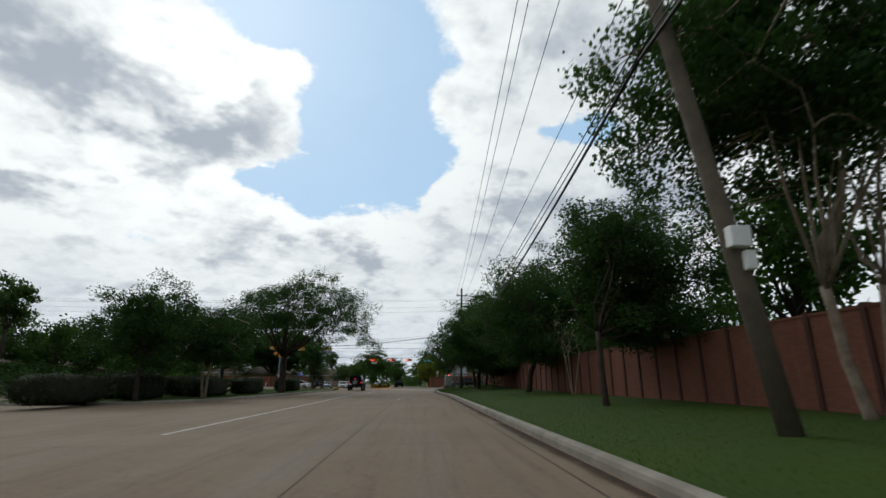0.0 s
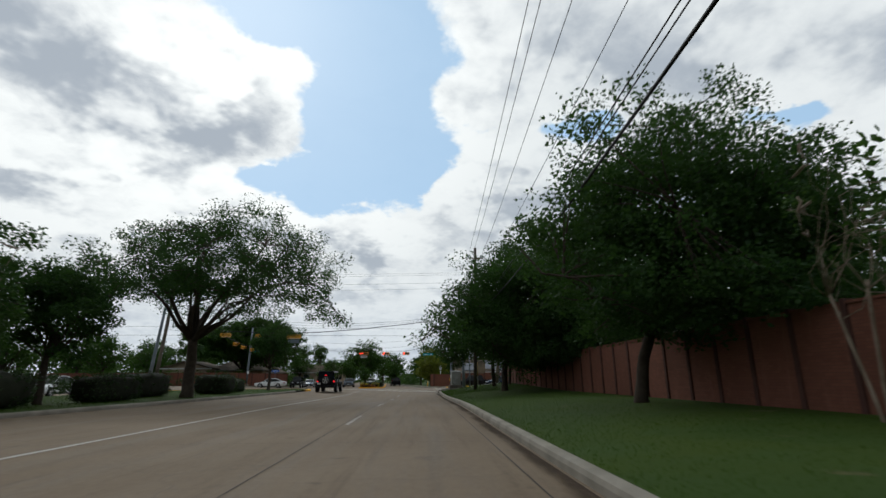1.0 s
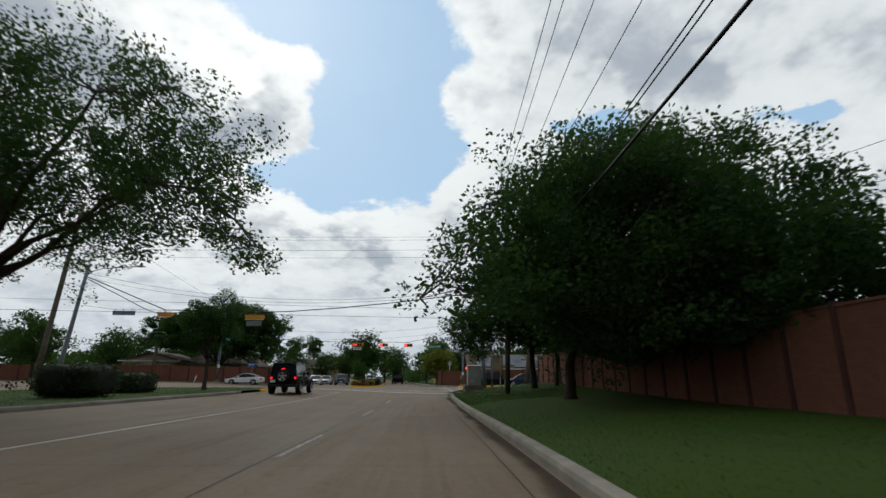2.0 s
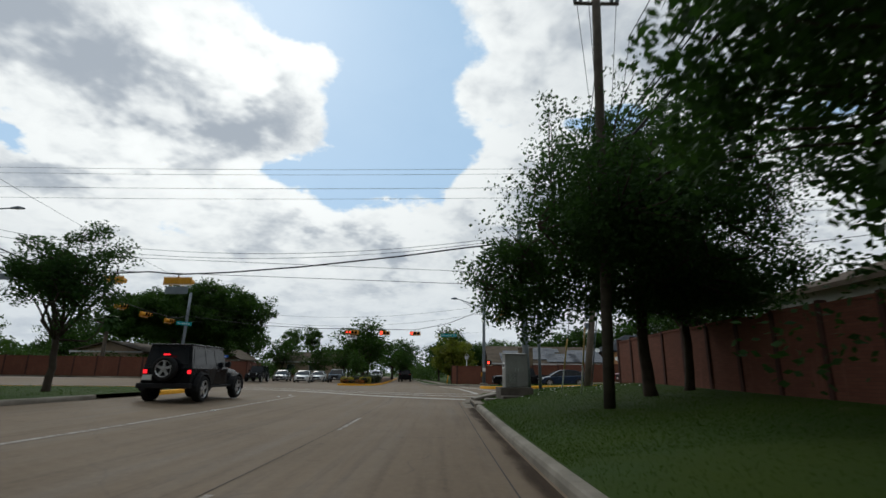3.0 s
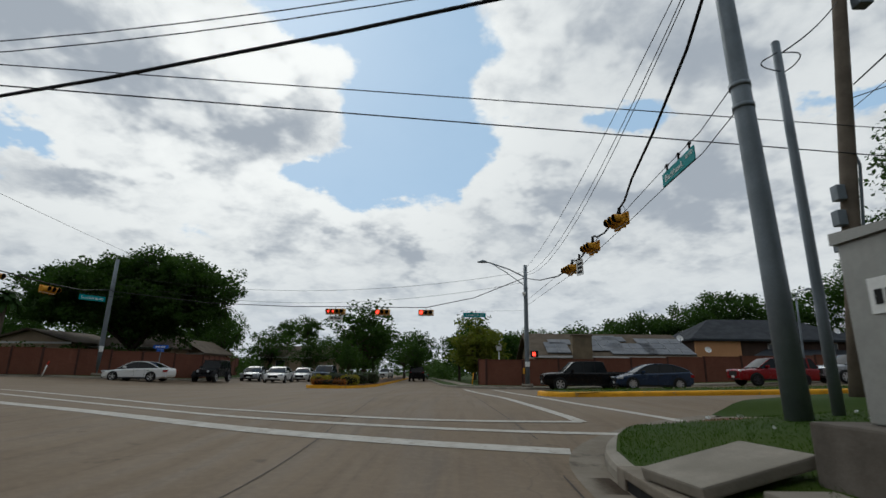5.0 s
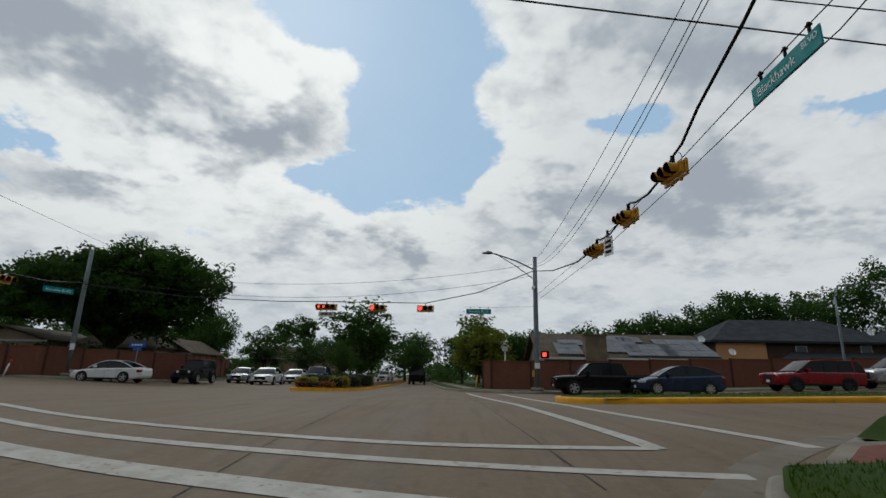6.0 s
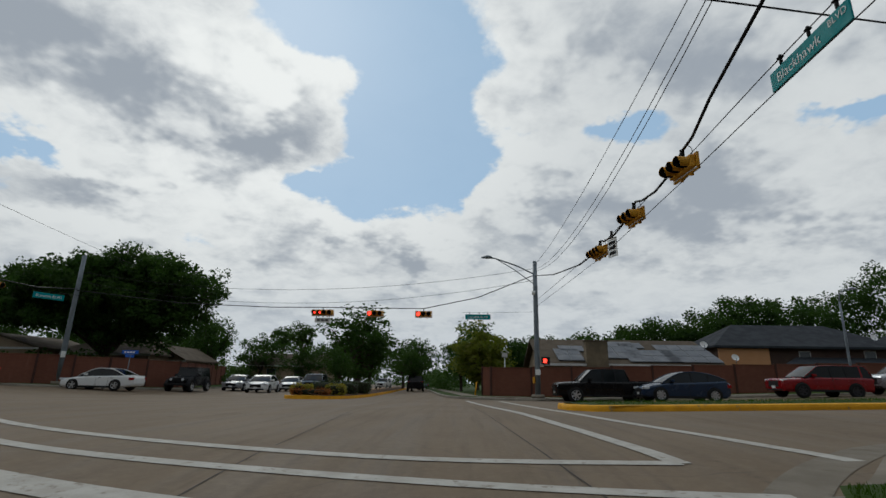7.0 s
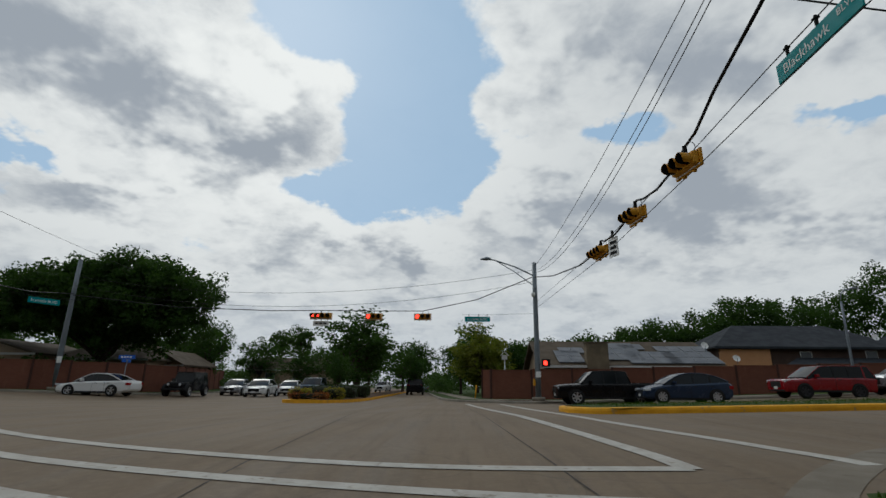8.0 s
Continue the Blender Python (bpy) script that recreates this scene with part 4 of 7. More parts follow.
# trees beyond: a few moulds, then copies
def far_mould(kind, seed):
    if kind == "round":
        return tree("broadleaf_tree", (0, 0, 0), "leafy green tree behind the houses", seed, 2.4, 0.22, ((0, 0, 5.0), (4.0, 4.0, 4.2)), 120, 66, 0.36, 1.05, leaves="leaf_mid", fill=0.2)
    if kind == "pine":
        return tree("pine_tree", (0, 0, 0), "tall tree with a bare trunk and a cloud-like crown", seed, 5.0, 0.2, ((0, 0, 7.4), (3.0, 3.0, 2.6)), 90, 70, 0.34, 0.75, leaves="leaf_light", fill=0.2)
    return tree("magnolia_tree", (0, 0, 0), "yellowish dense magnolia beside the wall", seed, 1.2, 0.2, ((0, 0, 3.7), (3.3, 3.3, 3.4)), 170, 110, 0.30, 0.8, leaves="leaf_yellow", fill=0.2)


moulds = {"round": [], "pine": [], "magnolia": []}


def far_tree(kind, x, y, top, scale=None, seed=0):
    """Sets one of the moulds at a place, scaled to its height."""
    tall = {"round": 8.0, "pine": 9.0, "magnolia": 6.4}[kind]
    k = top / tall
    wide = k if scale is None else scale
    idx = seed % (3 if kind == "round" else 1)
    while len(moulds[kind]) <= idx:
        moulds[kind].append([far_mould(kind, 100 + len(moulds[kind]) * 7 + len(kind)), False])
    slot = moulds[kind][idx]
    m = Matrix.Translation((x, y, gz(x, y) + 0.1)) @ pose(0, 0, 0, 0, 0, (seed * 77) % 360)
    if slot[1]:
        ob = copy_thing(slot[0], m)
    else:
        ob, slot[1] = slot[0], True
        ob.matrix_basis = m
    ob.scale = (wide, wide, k)
    return ob


for i, (kind, x, y, top, sc) in enumerate((
        ("round", -31, 60, 7.8, 0.85), ("round", -28.5, 70, 6.8, 0.95), ("pine", -26, 80, 9.4, 1.0), ("round", -11.6, 56, 8.8, 1.4), ("round", -10.5, 90, 8.0, 1.2),
        ("round", -4.5, 100, 8.0, 1.1), ("round", 2.5, 75, 9.7, 1.25), ("magnolia", 2.4, 50, 6.3, 1.2), ("round", 7.2, 60, 6.0, 0.7), ("round", 16, 75, 8.6, 1.0),
        ("round", 26, 80, 10.4, 1.3), ("round", 36, 82, 10.8, 1.3), ("round", 46, 80, 12.6, 1.4), ("round", 56, 82, 12.4, 1.4), ("round", 62, 72, 12.8, 1.4),
        ("round", -57, 58, 9.0, 1.2), ("round", -47, 62, 8.2, 1.2), ("round", -38, 66, 7.5, 1.1), ("pine", -33, 90, 9.8, 1.1), ("round", -19.5, 92, 7.5, 1.1),
        ("round", -1.0, 125, 8.0, 1.3), ("round", -15.5, 120, 8.5, 1.3), ("round", -23, 130, 8.5, 1.3), ("round", 6, 105, 9.0, 1.3), ("round", -9.8, 145, 8.0, 1.3), ("round", -6, 62, 5.0, 0.6), ("round", -10.2, 41.5, 3.6, 0.36),
        ("round", 12, 92, 9.0, 1.2), ("round", 21, 96, 9.6, 1.2), ("round", 31, 95, 11, 1.3), ("round", 41, 97, 12, 1.3), ("round", -20, 62, 5.2, 0.7),
        ("round", -60, 90, 11, 1.4), ("round", -50, 95, 10.5, 1.4), ("round", -42, 100, 11, 1.4), ("round", -30, 110, 10, 1.3), ("round", 18, 112, 10, 1.4), ("round", 28, 115, 11, 1.4), ("round", 52, 100, 13, 1.5), ("round", 64, 95, 13, 1.5), ("round", -62, 75, 9.5, 1.2), ("round", -17, 150, 9.5, 1.4), ("round", -2, 160, 9.5, 1.5), ("round", 8, 140, 9.5, 1.4), ("round", -30, 150, 10, 1.5), ("round", -22, 75, 6, 0.8), ("round", 0, 60, 6.5, 0.8), ("round", 9.5, 68, 7, 0.9), ("round", -64, 24, 9, 1.2), ("round", -62, -8, 9.5, 1.2), ("round", -64, -34, 9.5, 1.2), ("round", -55, -60, 10, 1.3), ("round", -44, -75, 10, 1.3), ("round", -16.5, 66, 6.4, 0.8), ("round", -13.2, 72, 8, 1), ("round", -52, 48, 7, 1), ("round", 34, 62, 8.5, 1), ("round", 48, 66, 9.5, 1.1), ("round", 60, 60, 10, 1.1),
        ("round", 12, 70, 8.4, 1), ("round", 21, 73, 9.4, 1.1), ("round", 31, 74, 10.6, 1.2), ("round", 41, 74, 11.2, 1.2), ("round", 51, 72, 12.2, 1.3), ("round", 67, 66, 12.6, 1.3), ("round", -36, 56, 6.8, 0.9), ("round", -6.5, 78, 7.4, 0.9), ("round", -24, 100, 8.5, 1.2), ("round", 4, 88, 8.6, 1.1), ("round", -12, 108, 8.6, 1.2), ("round", -19, 84, 7, 1),
        # beyond the opposite carriageway
        ("round", -36, -52, 8.8, 1.1), ("round", -37, -40, 8.4, 1.1), ("round", -38, -29, 8.4, 1.1), ("round", -43, -14, 8.0, 1.1), ("round", -36, -18, 7.0, 0.9), ("round", -34.5, -46, 7, 0.8), ("pine", -40, -20, 10.5, 1.0), ("round", -37, -12, 7.4, 1.0), ("round", -44, -36, 8.6, 1.1),
        ("round", -48, -2, 8.0, 1.1), ("round", -52, -22, 9.2, 1.2), ("round", -46, 24, 7.6, 1.0), ("round", -56, 14, 8.8, 1.1), ("round", -43, 3, 6.2, 0.9), ("round", -36, -64, 9.6, 1.1), ("round", -60, 40, 9.5, 1.2),
        # behind the right-hand fence
        ("round", 13.5, -52, 8.6, 0.9), ("round", 15, -66, 9.2, 1.0), ("round", 22, -35, 8.2, 0.9), ("round", 13.8, -35, 8.6, 0.9), ("round", 13.0, -14.5, 10.4, 0.95), ("round", 24, -56, 9.5, 1.0))):
    if y < 100 and abs(x) < 63 and not (x > 10 and y > 64):
        far_tree(kind, x, y, top, sc, i)
wide_oak = tree("oak_tree", (-32.2, 43.0, gz(-32, 43)), "broad dark live oak rising behind the brick wall", 53, 2.6, 0.42, ((-0.9, 0, 7.7), (12.8, 7.5, 4.9)), 800, 170, 0.34, 1.1, fill=0.2, droop=0.010, leaves="leaf_mid", skirts=[((5.4, -1.5, 8.0), (4.6, 4.0, 3.0), 130), ((-6.4, -1.5, 8.0), (4.8, 4.0, 3.0), 130), ((-0.5, -1.5, 9.4), (5.5, 4.0, 2.2), 110)])


def palm(at, label):
    rng = np.random.default_rng(61)
    root = empty("palm_tree", Matrix.Translation(at), label, "palm")
    tubed("trunk", [(0, 0, -0.2), (0.05, 0, 3), (0.0, 0.05, 6.4)], [0.24, 0.2, 0.2], M["wood_pole"], root, 9)
    verts, faces = [], []
    for k in range(34):
        a, e = 2 * math.pi * k / 34 * 5.1, rng.uniform(-0.5, 1.1)
        way = Vector((math.cos(a), math.sin(a), 0))
        side = Vector((-math.sin(a), math.cos(a), 0))
        base = Vector((0, 0, 6.4))
        prev = None
        for s in range(6):
            t = s / 5
            p = base + way * (1.5 * t * math.cos(e * 0.8)) + Vector((0, 0, 1.3 * t * math.sin(e) - 0.9 * t * t))
            wdt = 0.42 * t * (1.2 - t) * 2 + 0.02
            i = len(verts)
            verts += [p - side * wdt - Vector((0, 0, 0.1 * t)), p, p + side * wdt - Vector((0, 0, 0.1 * t))]
            if prev is not None:
                faces += [(prev, prev + 1, i + 1, i), (prev + 1, prev + 2, i + 2, i + 1)]
            prev = i
    raw("fronds", verts, faces, M["leaf"], root)


palm((-37.2, 33.6, gz(-37, 33)), "fan palm standing behind the brick wall")


# ---- brick fence panels ----
def fence(name, line, top, base, mat, label, pitch=1.5, group=""):
    """Moulded brick panels between concrete posts, with a cap over each panel."""
    root = empty(name, Matrix.Identity(4), label, "fence", group)
    tagged(root, kind="structure")
    pts = [Vector((p[0], p[1])) for p in line]
    for a, b in zip(pts, pts[1:]):
        n = max(1, round((b - a).length / pitch))
        d = (b - a).normalized()
        nr = Vector((-d.y, d.x))
        ang = math.degrees(math.atan2(d.y, d.x))
        step = (b - a).length / n
        me_panel = None
        for k in range(n):
            p = a + d * step * (k + 0.5)
            z0, z1 = base(p.x, p.y), top(p.x, p.y)
            h = z1 - z0
            if me_panel is None or abs(me_panel[1] - h) > 0.04:
                bm = bmesh.new()
                box(bm, (-step / 2 + 0.07, -0.05, -0.35), (step / 2 - 0.07, 0.05, h - 0.06))
                box(bm, (-step / 2 + 0.07, -0.08, h - 0.06), (step / 2 - 0.07, 0.08, h))
                o = part("panel", bm, mat, root)
                me_panel = (o.data, h)
            else:
                o = link("panel", me_panel[0], root)
            o.matrix_basis = Matrix.Translation((p.x, p.y, z0)) @ pose(0, 0, 0, 0, 0, ang)
        me_post = None
        for k in range(n + 1):
            p = a + d * step * k
            z0, z1 = base(p.x, p.y), top(p.x, p.y)
            h = z1 - z0 + 0.05
            if me_post is None or abs(me_post[1] - h) > 0.04:
                bm = bmesh.new()
                box(bm, (-0.065, -0.095, -0.35), (0.065, 0.095, h), 0.012)
                o = part("post", bm, M["post"], root)
                me_post = (o.data, h)
            else:
                o = link("post", me_post[0], root)
            o.matrix_basis = Matrix.Translation((p.x, p.y, z0)) @ pose(0, 0, 0, 0, 0, ang)
    return root


WALL_X = 8.35
fence("fence_right", [(WALL_X, -84), (WALL_X, -0.2)], lambda x, y: 2.5, lambda x, y: rise(x, y) + gz(x, y), M["brick"], "red-brown brick-pattern fence behind the verge")
fence("fence_corner", [(WALL_X, -0.2), (30, 0.6)], lambda x, y: 2.5, lambda x, y: rise(x, y) + gz(x, y), M["brick_x"], "red-brown brick-pattern fence returning from the corner")
far_top = lambda x, y: 1.87 + 0.026 * clamp(x - 4, 0, 28)
far_base = lambda x, y: gz(x, y) + 0.15
fence("fence_far", [(2.6, 60), (1.75, 36.6), (2.3, 35.6), (60, 35.6)], far_top, far_base, M["brick_x"], "brown brick-pattern fence beyond the cross street", 2.9)
fence("fence_far_left", [(-29.0, 60), (-23.9, 41.0), (-26.2, 35.6), (-31.5, 31.8), (-60, 30.6)], lambda x, y: 1.76 + 0.02 * clamp(-x - 6, 0, 28), far_base, M["brick_x"], "red brick-pattern fence at the far left corner", 2.4)


# ---- poles, wires, signals ----
def pole(name, foot, top, r0, r1, mat, label, category="pole", bands=0):
    root = empty(name, Matrix.Translation(foot), label, category)
    d = Vector(top) - Vector(foot)
    tubed("shaft", [d * t for t in (-0.03, 0.25, 0.5, 0.75, 1.0)], [r0 + (r1 - r0) * t for t in (0, 0.25, 0.5, 0.75, 1)], M[mat], root, 16)
    for k in range(bands):
        t = 0.80 + 0.07 * k
        c = d * t
        tubed("band", [c, c + d.normalized() * 0.09], r0 + (r1 - r0) * t + 0.012, M["steel"], root, 16)
    tubed("cap", [d, d * 1.004], [r1 * 1.03, r1 * 0.8], M[mat], root, 16)
    return root


def wire(points, r, label, name="overhead_wire", mat="cable"):
    ob = tubed(name, points, r, M[mat], None, 5)
    return tagged(ob, label, "wire", "overhead wires")


def crossarm(root, at, half, along=(1, 0, 0)):
    a = Vector(along).normalized() * half
    c = Vector(at)
    bm = bmesh.new()
    tube(bm, [c - a, c + a], 0.06, 4)
    part("crossarm", bm, M["wood_pole"], root)
    for t in (-0.95, -0.7, 0.7, 0.95):
        p = c + a * t
        tubed("insulator", [p, p + Vector((0, 0, 0.1)), p + Vector((0, 0, 0.24))], [0.03, 0.06, 0.035], M["steel"], root, 8)


p0 = pole("utility_pole", on_verge(4.85, -62.1), (3.05, -62.1, 12.2), 0.17, 0.11, "wood_pole", "brown wooden utility pole with a white box")
boxed("meter_box", (-0.62, -0.14, 2.75), (-0.3, -0.32, 3.08), M["sign_white"], p0, 0.02, "white painted metal box")
boxed("meter_box", (-0.40, -0.14, 2.40), (-0.24, -0.28, 2.70), M["sign_white"], p0, 0.02, "small pale metal box")
p1 = pole("utility_pole", on_verge(4.42, -10.35), (4.6, -11.0, 11.8), 0.135, 0.11, "dark_pole", "dark weathered utility pole at the verge")
crossarm(p1, (0.22, -0.45, 10.75), 0.62)
crossarm(p0, (-1.65, 0, 11.0), 1.2)
p3 = pole("utility_pole", (8.45, 5.6, 0.2), (10.25, 5.6, 13.6), 0.19, 0.14, "wood_pole", "tall weathered utility pole beside the corner")
crossarm(p3, (1.68, 0, 12.6), 1.1, (0, 1, 0))
boxed("transformer_box", (1.52, -0.36, 9.55), (1.86, -0.06, 9.85), M["steel"], p3, 0.03)
for z in (3.3, 3.9, 4.5):
    boxed("terminal_box", (0.135 * z - 0.36, -0.16, z), (0.135 * z - 0.16, 0.06, z + 0.36), M["steel"], p3, 0.02)
tubed("conduit", [(0.25, -0.02, 0.0), (0.66, -0.02, 3.0), (0.98, -0.02, 5.4), (0.92, 0.0, 5.7)], 0.035, M["steel"], p3)

big_pole = pole("signal_pole", (4.53, 1.45, 0.1), (4.29, 1.38, 8.4), 0.165, 0.115, "steel", "thick grey steel signal pole leaning slightly", "pole", 2)
for z in (4.55, 4.9):
    tubed("clamp", [(-0.03 * z, -0.0085 * z, z), (-0.03 * z - 0.001, -0.0085 * z, z + 0.07)], 0.155, M["steel"], big_pole, 12)
short_pole = pole("service_pole", (5.14, 1.6, 0.15), (5.15, 1.6, 5.92), 0.075, 0.06, "steel", "short grey service pole with wire loops")
for side in (-1, 1):
    tubed("wire_loop", [(side * (0.04 + 0.27 * math.sin(a) ** 0.8), -0.07, 5.55 - 0.33 * (a / math.pi) ** (0.7 if side < 0 else 1.0) + 0.12 * math.sin(a) * (side > 0)) for a in [k * math.pi / 10 for k in range(11)]], 0.010, M["cable"], short_pole, 5)
pole_r = pole("signal_pole", (4.95, 31.0, gz(5, 31) + 0.15), (5.02, 31.0, 8.65), 0.18, 0.14, "steel", "grey steel signal pole with a street lamp", "pole", 1)
tubed("base", [(0, 0, 0), (0, 0, 0.22)], [0.42, 0.40], M["slab"], pole_r, 16)
tubed("lamp_arm", [(0.06, 0, 7.9), (-1.2, -0.1, 8.5), (-2.6, -0.2, 8.95), (-3.0, -0.2, 9.0)], 0.045, M["steel"], pole_r)
tubed("lamp_arm", [(0.06, 0, 7.2), (-1.3, -0.1, 8.2), (-2.4, -0.2, 8.85)], 0.03, M["steel"], pole_r)
tubed("lamp_head", [(-2.8, -0.2, 9.02), (-3.1, -0.2, 9.05), (-3.5, -0.2, 9.0)], [0.07, 0.13, 0.05], M["steel"], pole_r)
boxed("control_box", (-0.14, -0.34, 1.4), (0.16, -0.17, 1.75), M["sign_white"], pole_r, 0.02)
boxed("button_box", (-0.3, -0.2, 0.9), (-0.17, 0.0, 1.3), M["signal"], pole_r, 0.02)
tubed("camera_dome", [(-0.1, -0.2, 6.5), (-0.1, -0.2, 6.75)], [0.1, 0.13], M["sign_white"], pole_r, 10)
pole_l = pole("signal_pole", (-28.7, 34.0, gz(-28.7, 34) + 0.1), (-28.3, 33.6, 9.55), 0.20, 0.14, "steel", "grey steel signal pole before the brick fence")
tubed("base", [(0, 0, 0), (0, 0, 0.25)], [0.42, 0.40], M["slab"], pole_l, 16)
boxed("control_box", (0.12, -0.36, 1.9), (0.38, -0.2, 2.35), M["sign_white"], pole_l, 0.02)
pole_n = pole("signal_pole", (-29.2, 4.6, 0.15), (-28.3, 4.6, 9.9), 0.19, 0.13, "steel", "grey steel signal pole with a long lamp arm")
tubed("lamp_arm", [(0.95, 0, 9.2), (2.2, 0, 9.55), (5.0, 0, 9.75)], 0.04, M["steel"], pole_n)
tubed("lamp_head", [(4.8, 0, 9.75), (5.2, 0, 9.77), (5.6, 0, 9.72)], [0.06, 0.11, 0.04], M["steel"], pole_n)
pole_b = pole("utility_pole", (-23.6, -5.0, 0.15), (-22.6, -5.2, 12.0), 0.17, 0.12, "wood_pole", "wooden utility pole beyond the median")
crossarm(pole_b, (1.1, 0, 11.2), 1.1)
lamp2 = pole("street_lamp", (25.0, 32.0, gz(25, 32) + 0.1), (25.15, 32.0, 6.3), 0.09, 0.06, "steel", "grey curved-arm street lamp behind the fence", "street lamp")
tubed("lamp_arm", [(0.15, 0, 6.3 - gz(25, 32)), (0.25, 0, 6.75 - gz(25, 32)), (0.55, 0, 6.98 - gz(25, 32)), (1.0, 0, 7.05 - gz(25, 32))], 0.04, M["steel"], lamp2)
tubed("lamp_head", [(0.9, 0, 7.05 - gz(25, 32)), (1.2, 0, 7.1 - gz(25, 32)), (1.45, 0, 7.06 - gz(25, 32))], [0.05, 0.1, 0.04], M["steel"], lamp2)

for xa, xb, z, drop, r in ((1.95, 4.05, 11.3, 0.6, 0.012), (2.25, 4.4, 11.3, 0.6, 0.012), (3.1, 5.2, 11.3, 0.6, 0.012), (4.2, 5.45, 9.9, 0.6, 0.012), (3.45, 4.9, 7.1, 0.6, 0.016), (3.62, 5.0, 7.1, 0.6, 0.016), (3.3, 4.9, 6.5, 0.9, 0.035)):
    wire(sag((xa, -62.1, z), (xb, -10.9, z), drop, 24), r, "dark overhead wire along the verge")
    wire(sag((xa - 1.6, -112, z), (xa, -62.1, z), drop, 12), r, "dark overhead wire along the verge")
    wire(sag((xb, -10.9, z), (9.2 + 0.13 * z + (xb - 4.6) * 0.2 - 0.5, 5.6, z + 0.6), 0.35, 12), min(r, 0.012) * 0.8, "dark overhead wire to the corner pole")
for z, y, far, r in ((13.45, 5.9, 5.6, 0.010), (13.3, 6.3, 6.2, 0.010), (12.3, 6.1, 6.0, 0.012), (11.6, 6.0, 6.0, 0.010)):
    wire(sag((8.45 + 0.135 * z, y, z), (-58, far, z - 0.1), 0.5, 22), r, "thin overhead wire across the road")
    wire(sag((8.45 + 0.135 * z, y, z), (60, y + 2, z + 0.2), 0.7, 16), r, "thin overhead wire along the cross street")
for z, x2 in ((12.4, 18), (11.4, 20), (7.3, 22)):
    wire(sag((8.5 + 0.135 * z, 5.6, z), (x2, -28, z - 3.5), 0.5, 12), 0.012, "thin overhead wire to the houses")
for z, z2, y2, r in ((6.5, 6.35, -0.6, 0.012), (5.8, 5.35, -2.2, 0.014)):
    near = Vector((8.45 + 0.135 * z, 5.42, z))
    far = Vector((-30, y2, z2))
    wire([near + (far - near) * t for t in (1.7, 1.2, 1.0, 0.6, 0.3, 0.0, -0.5, -1.3)], r, "dark cable crossing the road past the corner pole")
wire(sag((5.15, 1.6, 5.7), (9.75, 5.6, 10.1), 0.12, 12), 0.014, "service wire to the utility pole")
wire(sag((-22.7, -5.2, 11.4), (-58, -8, 11.4), 0.6, 12), 0.012, "thin dark overhead wire")
wire(sag((-22.7, -5.2, 11.4), (-30, 60, 10.4), 0.9, 14), 0.012, "thin dark overhead wire")


